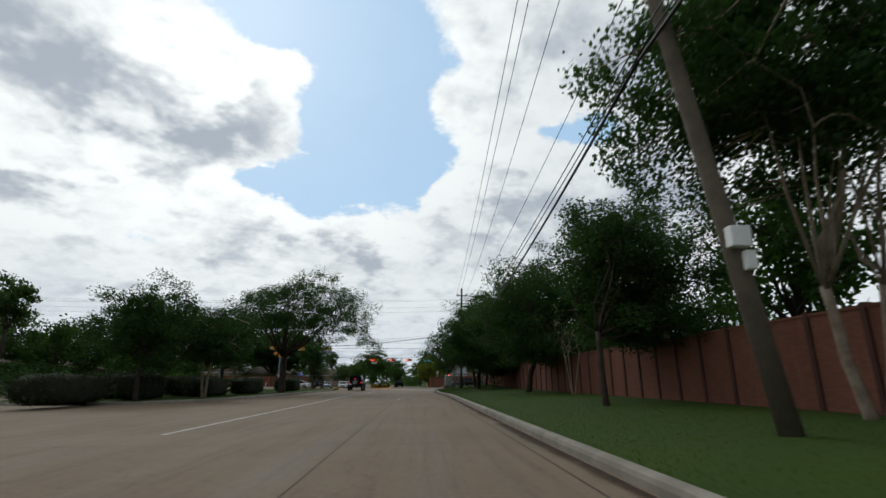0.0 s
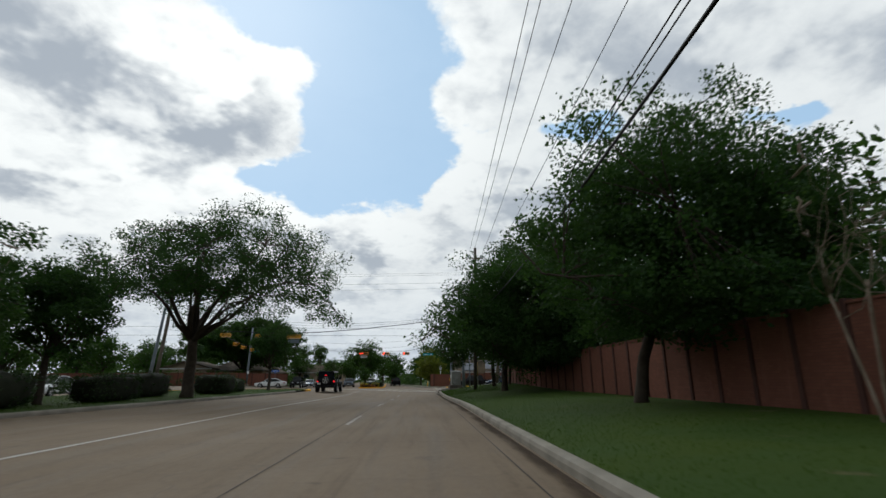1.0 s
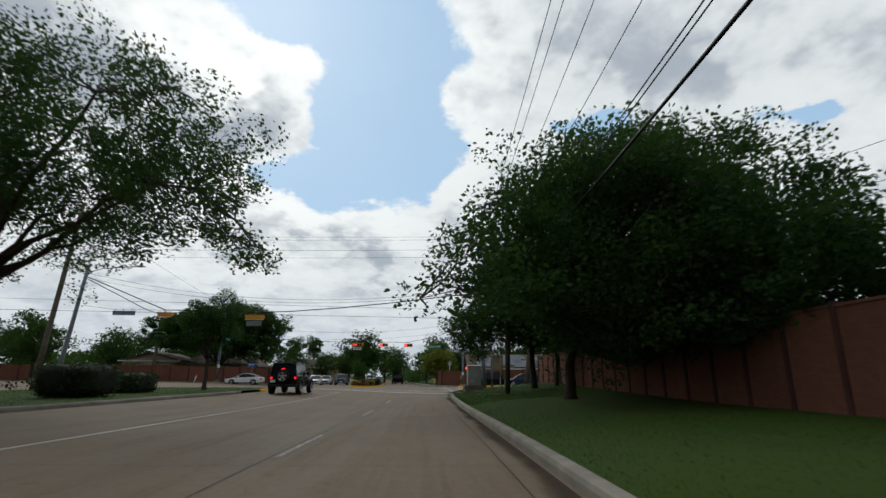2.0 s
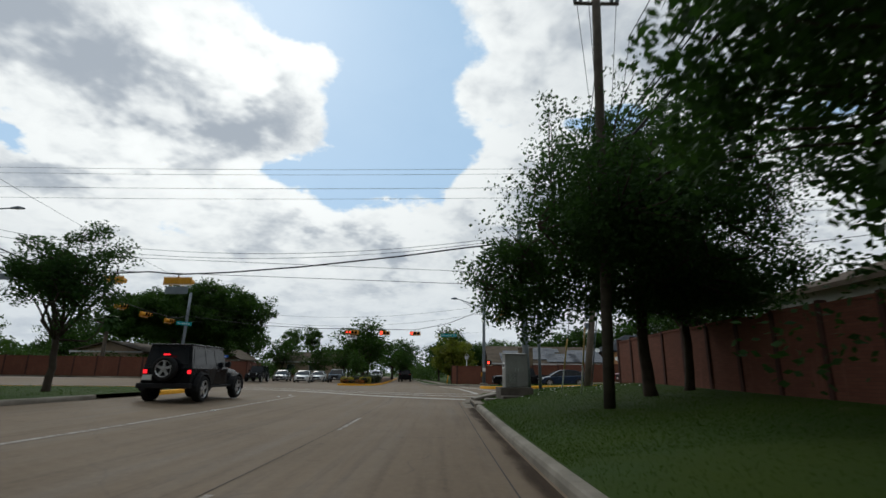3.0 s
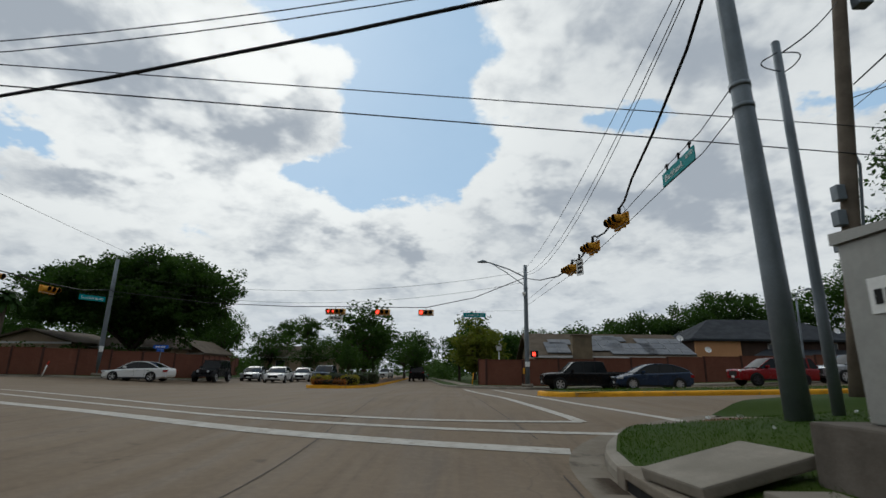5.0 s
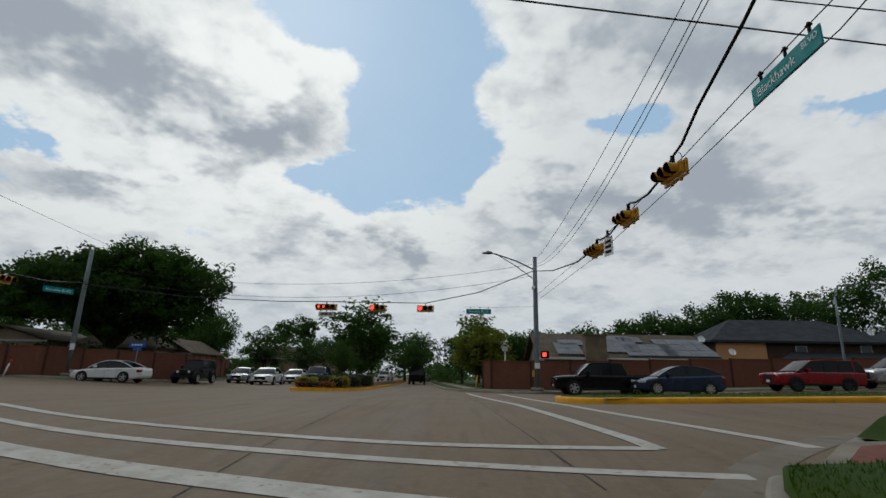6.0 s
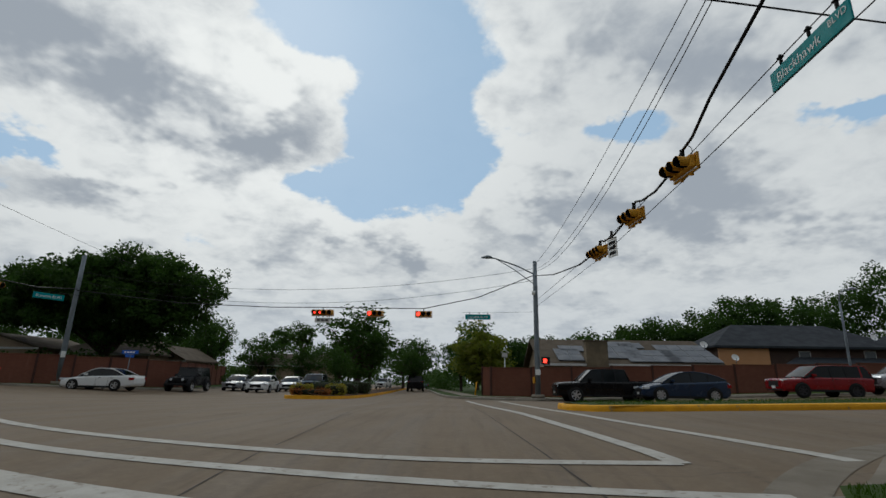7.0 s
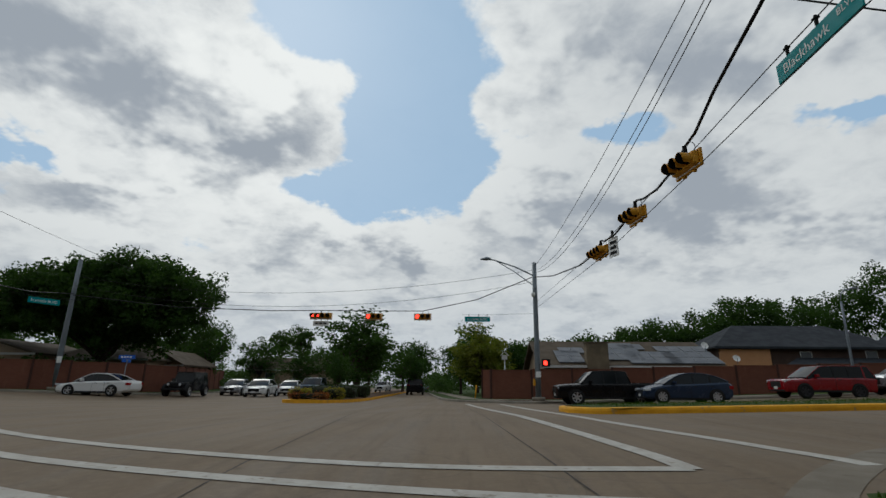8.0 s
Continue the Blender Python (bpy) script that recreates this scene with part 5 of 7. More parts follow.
def signal_head(at, yaw, cells=3, lit=0, label="", tilt=0.0, arrows=False, c=0.355):
    """A horizontal signal: yellow housing, hooded lenses, hanging bracket. It faces its own -y."""
    root = empty("traffic_signal", Matrix.Translation(at) @ pose(0, 0, 0, tilt, 0, yaw), label, "traffic signal", "traffic signals")
    w0, k0 = cells * c, c / 0.355
    for k in range(cells):
        x = (k - (cells - 1) / 2) * c
        boxed("section", (x - c / 2 + 0.004, -0.02, -c / 2), (x + c / 2 - 0.004, 0.15, c / 2), M["signal"], root, 0.03)
        on = k < lit
        bm = bmesh.new()
        if on and arrows:
            for pts in (((0.10, 0.0), (-0.02, 0.10), (-0.02, -0.10)),):
                f = [bm.verts.new((x - px, -0.045, pz)) for px, pz in pts]
                bm.faces.new(f)
            box(bm, (x - 0.0, -0.046, -0.03), (x + 0.11, -0.042, 0.03))
            part("arrow", bm, M["red_on"], root)
            bm = bmesh.new()
        bmesh.ops.create_cone(bm, segments=20, radius1=0.15 * k0, radius2=0.13 * k0, depth=0.03, cap_ends=True, matrix=Matrix.Translation((x, -0.025, 0)) @ pose(0, 0, 0, 90))
        part("lens", bm, M["red_on"] if on and not arrows else M["lens_off"], root, "glowing red lens" if on and not arrows else "dark lens")
        verts, faces = [], []
        for s in range(17):
            a = radians(-62 + 304 * s / 16)
            for r in (0.158 * k0, 0.150 * k0):
                verts += [(x + r * math.cos(a), -0.02, r * math.sin(a)), (x + r * math.cos(a), -0.34 * k0 + 0.07 * clamp(-math.sin(a), 0, 1), r * math.sin(a))]
        for s in range(16):
            i, j = 4 * s, 4 * s + 4
            faces += [(i, i + 1, j + 1, j), (i + 2, j + 2, j + 3, i + 3), (i + 1, i + 3, j + 3, j + 1)]
        raw("visor", verts, faces, M["signal"], root)
        inner = [(x + (vx - x) * 0.93, vy + 0.003, vz * 0.93) for vx, vy, vz in verts]
        raw("visor_lining", inner, [q for q in faces if q[0] % 4 == 0][:32], M["black"], root, "black lining of the hood")
    for z in (c / 2 + 0.025, -c / 2 - 0.045):
        boxed("bracket", (-w0 / 2 - 0.05, 0.10, z - 0.014), (w0 / 2 + 0.05, 0.15, z + 0.014), M["signal"], root, 0.006)
    boxed("strip", (-w0 / 2 - 0.02, 0.085, -c / 2 - 0.034), (w0 / 2 + 0.02, 0.155, -c / 2 - 0.006), M["sign_white"], root, 0.0, "pale strip along the bracket")
    for s in (-1, 1):
        boxed("end_strap", (s * (w0 / 2 + 0.03) - 0.02, 0.10, -c / 2 - 0.06), (s * (w0 / 2 + 0.03) + 0.02, 0.15, c / 2 + 0.04), M["signal"], root, 0.006)
        boxed("foot", (s * w0 * 0.22 - 0.03, 0.09, -c / 2 - 0.10), (s * w0 * 0.22 + 0.03, 0.16, -c / 2 - 0.05), M["signal"], root, 0.01)
    boxed("hanger", (-0.02, 0.05, c / 2), (0.02, 0.13, 0.40), M["black"], root)
    tubed("wire_loop", [(w0 * 0.28 + 0.10 * math.sin(a), 0.10, 0.39 - 0.30 * a / math.pi) for a in [k * math.pi / 8 for k in range(9)]], 0.008, M["cable"], root, 5)
    return root


def words(name, text, size, mat, parent, at, rot):
    """Lettering as a thin mesh in Blender's own font."""
    cu = bpy.data.curves.new(name, "FONT")
    cu.body, cu.size, cu.align_x, cu.align_y, cu.extrude = text, size, "CENTER", "CENTER", 0.002
    tmp = bpy.data.objects.new(name, cu)
    scene.collection.objects.link(tmp)
    bpy.context.view_layer.update()
    me = bpy.data.meshes.new_from_object(tmp.evaluated_get(bpy.context.evaluated_depsgraph_get()))
    bpy.data.objects.remove(tmp)
    me.materials.clear()
    me.materials.append(mat)
    ob = link(name, me, parent)
    ob.matrix_basis = Matrix.Translation(at) @ pose(0, 0, 0, *rot)
    return ob


def street_sign(at, yaw, length, high, text, label, small="", roll=0.0, mat="sign_green"):
    """A hanging street-name blade, lettered on its own -y face, with clamps above."""
    root = empty("street_name_sign", Matrix.Translation(at) @ pose(0, 0, 0, 0, roll, yaw), label, "street sign")
    bm = bmesh.new()
    box(bm, (-length / 2, -0.012, -high / 2), (length / 2, 0.012, high / 2), 0.008)
    part("blade", bm, M[mat], root)
    if text:
        words("lettering", text, high * (0.70 if small else 0.62), M["sign_white"], root, (-length * (0.12 if small else 0.0), -0.015, -0.01), (90, 0, 0))
    if small:
        words("lettering", small, high * 0.44, M["sign_white"], root, (length * 0.365, -0.015, 0.05), (90, 0, 0))
    for t in (-0.33, 0.05, 0.38):
        boxed("clamp", (t * length - 0.018, -0.02, high / 2), (t * length + 0.018, 0.02, high / 2 + 0.16), M["black"], root, 0.012)
        boxed("clamp_wing", (t * length - 0.04, -0.035, high / 2 + 0.10), (t * length + 0.04, 0.035, high / 2 + 0.125), M["black"], root, 0.012)
    return root


# far span: red to the approach
FS = 32.0
signal_head((-9.38, FS, 5.23), 0, 4, 2, "yellow four-lens signal showing two red arrows", 0, True)
signal_head((-5.76, FS, 5.20), 0, 3, 1, "yellow three-lens signal showing red")
signal_head((-2.44, FS, 5.20), 0, 3, 1, "yellow three-lens signal showing red")
plate = empty("lane_sign", Matrix.Translation((-9.35, FS + 0.085, 4.72)), "small grey-white sign plate under the signal", "sign")
boxed("plate", (-0.55, -0.01, -0.17), (0.55, 0.01, 0.17), M["sign_white"], plate, 0.006)
boxed("stem", (-0.02, -0.012, 0.16), (0.02, 0.012, 0.32), M["black"], plate)
for k in range(3):
    boxed("bar", (-0.4 + 0.28 * k, -0.016, -0.05), (-0.18 + 0.28 * k, -0.011, 0.06), M["black"], plate)
boxed("hanger", (-0.45, -0.01, 0.17), (-0.42, 0.01, 0.36), M["black"], plate)
boxed("hanger", (0.42, -0.01, 0.17), (0.45, 0.01, 0.36), M["black"], plate)
street_sign((1.24, FS, 5.04), 0, 1.7, 0.34, "Scarsdale BLVD", "green street-name sign hanging on the far span")
span_a = [(-28.3, 33.6, 6.9), (-20, 33.1, 5.95), (-13, 32.4, 5.62), (-9.38, FS + 0.09, 5.60), (-5.76, FS + 0.09, 5.58), (-2.44, FS + 0.09, 5.58), (1.2, 31.7, 6.3), (5.0, 31.0, 7.75)]
wire(span_a, 0.03, "black signal cable between the poles", "signal_cable")
wire(sag((-28.3, 33.6, 8.3), (5.0, 31.0, 8.2), 1.4, 16), 0.012, "thin span wire between the poles")
wire(sag((-28.3, 33.6, 7.6), (5.0, 31.0, 7.4), 1.6, 16), 0.012, "thin span wire between the poles")
wire([(0.2, FS, 5.33), (2.2, FS, 5.33), (5.0, 31.1, 5.3)], 0.008, "thin steel tether wire")

# right-hand span, seen from the side
RS = [(4.56, 8.0, 4.97), (4.62, 11.1, 4.99), (4.72, 14.75, 5.0)]
for p in RS:
    signal_head(p, -82, 3 if p[1] < 14 else 4, 0, "yellow signal with black-lined hoods seen side-on", 0, False, 0.255)
wire([(4.22, 1.3, 7.25), (4.28, 2.6, 6.55), (4.38, 4.6, 5.95), (4.48, 6.4, 5.58), (4.64, 7.5, 5.40), (4.66, 8.0, 5.36), (4.66, 8.5, 5.16), (4.64, 9.5, 5.06), (4.66, 10.4, 5.18), (4.72, 11.0, 5.38), (4.74, 11.5, 5.2), (4.74, 13.0, 5.08), (4.78, 14.2, 5.22), (4.82, 14.7, 5.39), (4.85, 15.6, 5.2), (4.88, 18, 5.35), (4.95, 24, 6.25), (5.0, 31, 7.7)], 0.03, "thick black signal cable over the junction", "signal_cable")
wire(sag((4.2, 1.3, 7.9), (5.0, 31, 8.4), 0.6, 16), 0.010, "thin span wire over the junction")
wire(sag((4.2, 1.3, 7.7), (5.0, 31, 8.1), 1.3, 16), 0.010, "thin span wire over the junction")
wire(sag((4.2, 1.3, 7.6), (5.0, 31, 8.0), 1.5, 16), 0.010, "thin span wire over the junction")
wire([(4.45, 1.3, 5.3), (4.75, 3.4, 5.32), (4.75, 5.4, 5.30), (4.72, 8, 5.18), (4.78, 15, 5.2), (5, 31, 6.0)], 0.009, "thin steel tether wire")
wire([(4.45, 1.3, 4.85), (4.75, 3.4, 4.88), (4.75, 5.4, 4.88), (4.72, 8, 4.80), (4.78, 15, 4.82), (5, 31, 5.6)], 0.009, "thin steel tether wire")
street_sign((4.75, 4.46, 5.045), -90, 1.54, 0.30, "Blackhawk", "teal-green street-name sign hanging over the corner", "BLVD", 0.0)
lane2 = empty("lane_sign", Matrix.Translation((4.765, 13.35, 4.78)) @ pose(0, 0, 0, 0, 0, -70), "white sign plate with black marks on the span", "sign")
boxed("plate", (-0.22, -0.01, -0.30), (0.22, 0.01, 0.30), M["sign_white"], lane2, 0.006)
boxed("clamp", (-0.03, -0.03, 0.29), (0.03, 0.03, 0.52), M["black"], lane2)
for k in range(3):
    boxed("bar", (-0.15, -0.016, -0.22 + 0.16 * k), (0.15, -0.011, -0.13 + 0.16 * k), M["black"], lane2)

# near span over the approach, backs of the signals
for p in ((-13.9, 4.15, 5.68), (-17.6, 4.4, 5.75), (-21.7, 5.2, 5.95)):
    signal_head(p, 180, 4 if p[0] > -14 else 3, 0, "yellow signal hanging with its back to the road")
wire([(4.18, 1.33, 7.45), (4.12, 1.36, 7.2), (4.0, 1.42, 7.1), (3.9, 1.44, 7.2), (3.8, 1.46, 7.34), (3.5, 1.51, 7.36), (1.6, 1.8, 7.18), (-1.8, 2.3, 6.80), (-6.8, 3.04, 6.36), (-11, 3.68, 6.12), (-13.9, 4.1, 6.06), (-15.6, 4.2, 6.2), (-17.6, 4.35, 6.12), (-19.6, 4.7, 6.28), (-21.7, 5.15, 6.32), (-28.3, 4.6, 9.0)], 0.04, "thick black signal cable over the approach", "signal_cable")
for z, z2 in ((7.75, 9.3), (7.6, 8.9)):
    wire(sag((4.2, 1.35, z), (-28.3, 4.6, z2), 1.5, 18), 0.012, "thin span wire over the approach")
street_sign((-25.6, 6.0, 6.15), 180, 1.9, 0.38, "", "back of a street-name sign on the near span", "", 0.0, "steel")
wire([(-21.7, 5.2, 6.3), (-24.4, 5.8, 6.44), (-26.8, 6.0, 6.46), (-28.2, 4.8, 6.6)], 0.012, "thin tether wire over the approach")
plate = empty("lane_sign", Matrix.Translation((-13.9, 4.03, 5.16)), "grey back of a sign plate under the signal", "sign")
boxed("plate", (-0.62, -0.01, -0.2), (0.62, 0.01, 0.2), M["steel"], plate, 0.006)
boxed("stem", (-0.02, -0.012, 0.19), (0.02, 0.012, 0.34), M["black"], plate)
# left-hand span
for p in ((-24.6, 23.2, 5.35), (-24.6, 19.4, 5.5), (-24.3, 15.6, 5.7)):
    signal_head(p, 90, 3, 0, "yellow signal facing the cross street")
wire([(-28.3, 33.6, 7.0), (-26.4, 28, 6.1), (-24.69, 23.2, 5.72), (-24.69, 19.4, 5.86), (-24.39, 15.6, 6.07), (-25.6, 9, 6.9), (-28.2, 4.6, 8.8)], 0.035, "black signal cable over the cross street", "signal_cable")
street_sign((-26.0, 28.6, 5.62), 62, 1.7, 0.36, "Scarsdale BLVD", "green street-name sign hanging over the cross street")
wire([(-26.9, 26.9, 5.96), (-26.56, 27.54, 5.90), (-25.44, 29.66, 5.90), (-25.0, 30.5, 6.0)], 0.012, "thin steel tether wire")


# ---- signal cabinet at the corner ----
def cabinet():
    root = empty("signal_cabinet", Matrix.Translation((3.0, -2.42, 0.5)) @ pose(0, 0, 0, 0, 0, 3), "brushed metal traffic signal cabinet on a concrete plinth", "cabinet")
    W, D, H = 0.90, 0.70, 1.32
    bm = bmesh.new()
    box(bm, (0, 0, 0), (W, D, H - 0.07), 0.012)
    part("body", bm, M["cabinet"], root)
    bm = bmesh.new()
    v = [bm.verts.new(p) for p in ((-0.03, -0.04, H - 0.07), (W + 0.03, -0.04, H - 0.07), (W + 0.03, D + 0.03, H - 0.07), (-0.03, D + 0.03, H - 0.07), (-0.03, -0.04, H - 0.03), (W + 0.03, -0.04, H - 0.03), (W + 0.03, D + 0.03, H + 0.02), (-0.03, D + 0.03, H + 0.02))]
    for f in ((0, 3, 2, 1), (4, 5, 6, 7), (0, 1, 5, 4), (1, 2, 6, 5), (2, 3, 7, 6), (3, 0, 4, 7)):
        bm.faces.new([v[i] for i in f])
    part("lid", bm, M["cabinet"], root)
    door = boxed("door", (0.05, -0.022, 0.05), (W / 2 - 0.004, -0.002, H - 0.12), M["cabinet"], root, 0.006)
    other = boxed("door", (W / 2 + 0.004, -0.022, 0.05), (W - 0.05, -0.002, H - 0.12), M["cabinet"], root, 0.006)
    boxed("handle", (0.385, -0.05, 0.60), (0.405, -0.022, 0.74), M["rim"], door, 0.006)
    boxed("handle", (0.495, -0.05, 0.60), (0.515, -0.022, 0.74), M["rim"], other, 0.006)
    for k in range(11):
        for c in range(3):
            boxed("vent", (0.15 + 0.085 * c, -0.03, 0.16 + 0.034 * k), (0.225 + 0.085 * c, -0.0225, 0.176 + 0.034 * k), M["rim"], door)
    tag = boxed("notice", (-0.012, 0.10, 0.72), (-0.004, 0.50, 0.96), M["sign_white"], root, 0.0, "white notice with black marks")
    for k in range(4):
        boxed("bar", (-0.016, 0.14 + 0.085 * k, 0.78), (-0.0125, 0.20 + 0.085 * k, 0.88), M["black"], tag)
    plinth = empty("plinth", Matrix.Translation((2.78, -2.62, 0.0)) @ pose(0, 0, 0, 0, 0, 3), "stained concrete plinth under the cabinet", "plinth")
    boxed("block", (0.0, 0.0, -0.1), (1.28, 1.15, 0.495), M["stained"], plinth, 0.02)
    boxed("footing", (0.0, -0.55, -0.2), (1.75, 0.05, 0.20), M["stained"], plinth, 0.03)
    boxed("apron", (-0.50, 0.25, -0.2), (0.05, 1.0, 0.06), M["kerb"], plinth, 0.02)
    slab = boxed("tilted_slab", (-0.5, -0.4, -0.05), (0.5, 0.4, 0.05), M["kerb"], plinth, 0.02)
    slab.matrix_basis = pose(-0.40, 1.6, 0.10, 0, -12, 8)


cabinet()
inlet = empty("storm_inlet", Matrix.Translation((1.76, -2.2, -0.25)), "concrete storm drain inlet in the kerb", "drain")
bm = bmesh.new()
for lo, hi in (((-0.03, -1.0, 0.105), (0.95, 1.9, 0.19)), ((-0.03, -1.25, -0.05), (0.9, -1.0, 0.188)), ((-0.03, 1.9, -0.05), (0.9, 2.15, 0.188))):
    box(bm, lo, hi, 0.018)
part("lid", bm, M["slab"], inlet)
boxed("mouth", (-0.008, -0.99, 0.004), (0.02, 1.89, 0.104), M["black"], inlet)
walk_far = sheet("sidewalk", [1.2, 3, 8, 20, 40, 60], [31.6, 32.4, 33.2], lambda x, y: (x, y, gz(x, y) + 0.165), M["slab"], "pale concrete sidewalk before the far fence")
sheet("sidewalk_far_leg", [0, 1], spaced(34, 120, 5), lambda u, y: (0.2 - 0.095 * (y - 34) + 1.2 * u, y, gz(0, y) + 0.166), M["slab"], "pale concrete sidewalk along the far road")


# ---- vehicles ----
def wheel(parent, x, y, r, wide=0.22, spokes=5, name="wheel", rim="rim"):
    """A tyre with a dished spoked rim; its outer side looks away from the car's middle."""
    s = 1 if y > 0 else -1
    hub = link(name, None, parent)
    hub.matrix_basis = Matrix.Translation((x, y, r))
    prof = [(0.68 * r, -wide / 2), (0.93 * r, -wide / 2), (r, -wide / 2 + 0.04), (r, wide / 2 - 0.04), (0.93 * r, wide / 2), (0.68 * r, wide / 2)]
    verts, faces = [], []
    n = 22
    for k in range(n):
        a = 2 * math.pi * k / n
        verts += [(q * math.cos(a), h, q * math.sin(a)) for q, h in prof]
    m = len(prof)
    for k in range(n):
        for j in range(m):
            faces.append((k * m + j, k * m + (j + 1) % m, ((k + 1) % n) * m + (j + 1) % m, ((k + 1) % n) * m + j))
    raw("tyre", verts, faces, M["tyre"], hub, "", True)
    bm = bmesh.new()
    bmesh.ops.create_cone(bm, segments=20, radius1=0.62 * r, radius2=0.62 * r, depth=0.04, cap_ends=True, matrix=Matrix.Translation((0, s * (wide / 2 - 0.09), 0)) @ pose(0, 0, 0, 90))
    part("brake_disc", bm, M["trim"], hub)
    bm = bmesh.new()
    for k in range(spokes):
        a = 2 * math.pi * k / spokes + 0.3
        c, sn = math.cos(a), math.sin(a)
        t = Vector((-sn, 0, c))
        d = Vector((c, 0, sn))
        o = Vector((0, s * (wide / 2 - 0.035), 0))
        q = [d * 0.08 * r - t * 0.11 * r, d * 0.08 * r + t * 0.11 * r, d * 0.68 * r + t * 0.10 * r, d * 0.68 * r - t * 0.10 * r]
        f0 = [bm.verts.new(p + o) for p in q]
        f1 = [bm.verts.new(p + o - Vector((0, s * 0.03, 0))) for p in q]
        bm.faces.new(f0), bm.faces.new(f1[::-1])
        for i in range(4):
            bm.faces.new((f0[i], f0[(i + 1) % 4], f1[(i + 1) % 4], f1[i]))
    tube(bm, [(0.67 * r * math.cos(a), s * (wide / 2 - 0.02), 0.67 * r * math.sin(a)) for a in [2 * math.pi * k / 20 for k in range(21)]], 0.035 * r + 0.006, 5, False)
    bmesh.ops.create_cone(bm, segments=12, radius1=0.14 * r, radius2=0.12 * r, depth=0.03, cap_ends=True, matrix=Matrix.Translation((0, s * (wide / 2 - 0.03), 0)) @ pose(0, 0, 0, 90))
    part("rim", bm, M[rim], hub)
    return hub


def hull(stations, n=8):
    """A car body skin from stations along x: (x, bottom, shoulder, half width, top crown)."""
    verts, faces = [], []
    rings = []
    for x, zb, zs, hw, crown in stations:
        half = [(0.0, zb), (hw * 0.90, zb), (hw * 0.985, zb + 0.10), (hw, (zb + zs) * 0.5), (hw * 0.985, zs - 0.10), (hw * 0.93, zs - 0.02), (hw * 0.70, zs + crown * 0.7), (0.0, zs + crown)]
        ring = [(x, y, z) for y, z in half] + [(x, -y, z) for y, z in half[-2:0:-1]]
        rings.append(len(verts))
        verts += ring
    k = len(half) * 2 - 2
    for a, b in zip(rings, rings[1:]):
        for j in range(k):
            faces.append((a + j, a + (j + 1) % k, b + (j + 1) % k, b + j))
    faces.append(tuple(rings[0] + j for j in range(k))[::-1])
    faces.append(tuple(rings[-1] + j for j in range(k)))
    return verts, faces


def cabin_shell(base, roof, zb, zr, hb, hr):
    """Eight corners of a greenhouse: base and roof spans along x, heights, half widths."""
    return [(base[0], -hb, zb), (base[1], -hb, zb), (base[1], hb, zb), (base[0], hb, zb), (roof[0], -hr, zr), (roof[1], -hr, zr), (roof[1], hr, zr), (roof[0], hr, zr)]


def slab_between(bm, a, b, c, d, thick, out):
    """A thin panel with four corners, pushed outwards."""
    o = Vector(out).normalized() * thick
    f = [bm.verts.new(Vector(p) + o) for p in (a, b, c, d)]
    g = [bm.verts.new(Vector(p) - o * 0.2) for p in (a, b, c, d)]
    bm.faces.new(f), bm.faces.new(g[::-1])
    for i in range(4):
        bm.faces.new((f[i], f[(i + 1) % 4], g[(i + 1) % 4], g[i]))


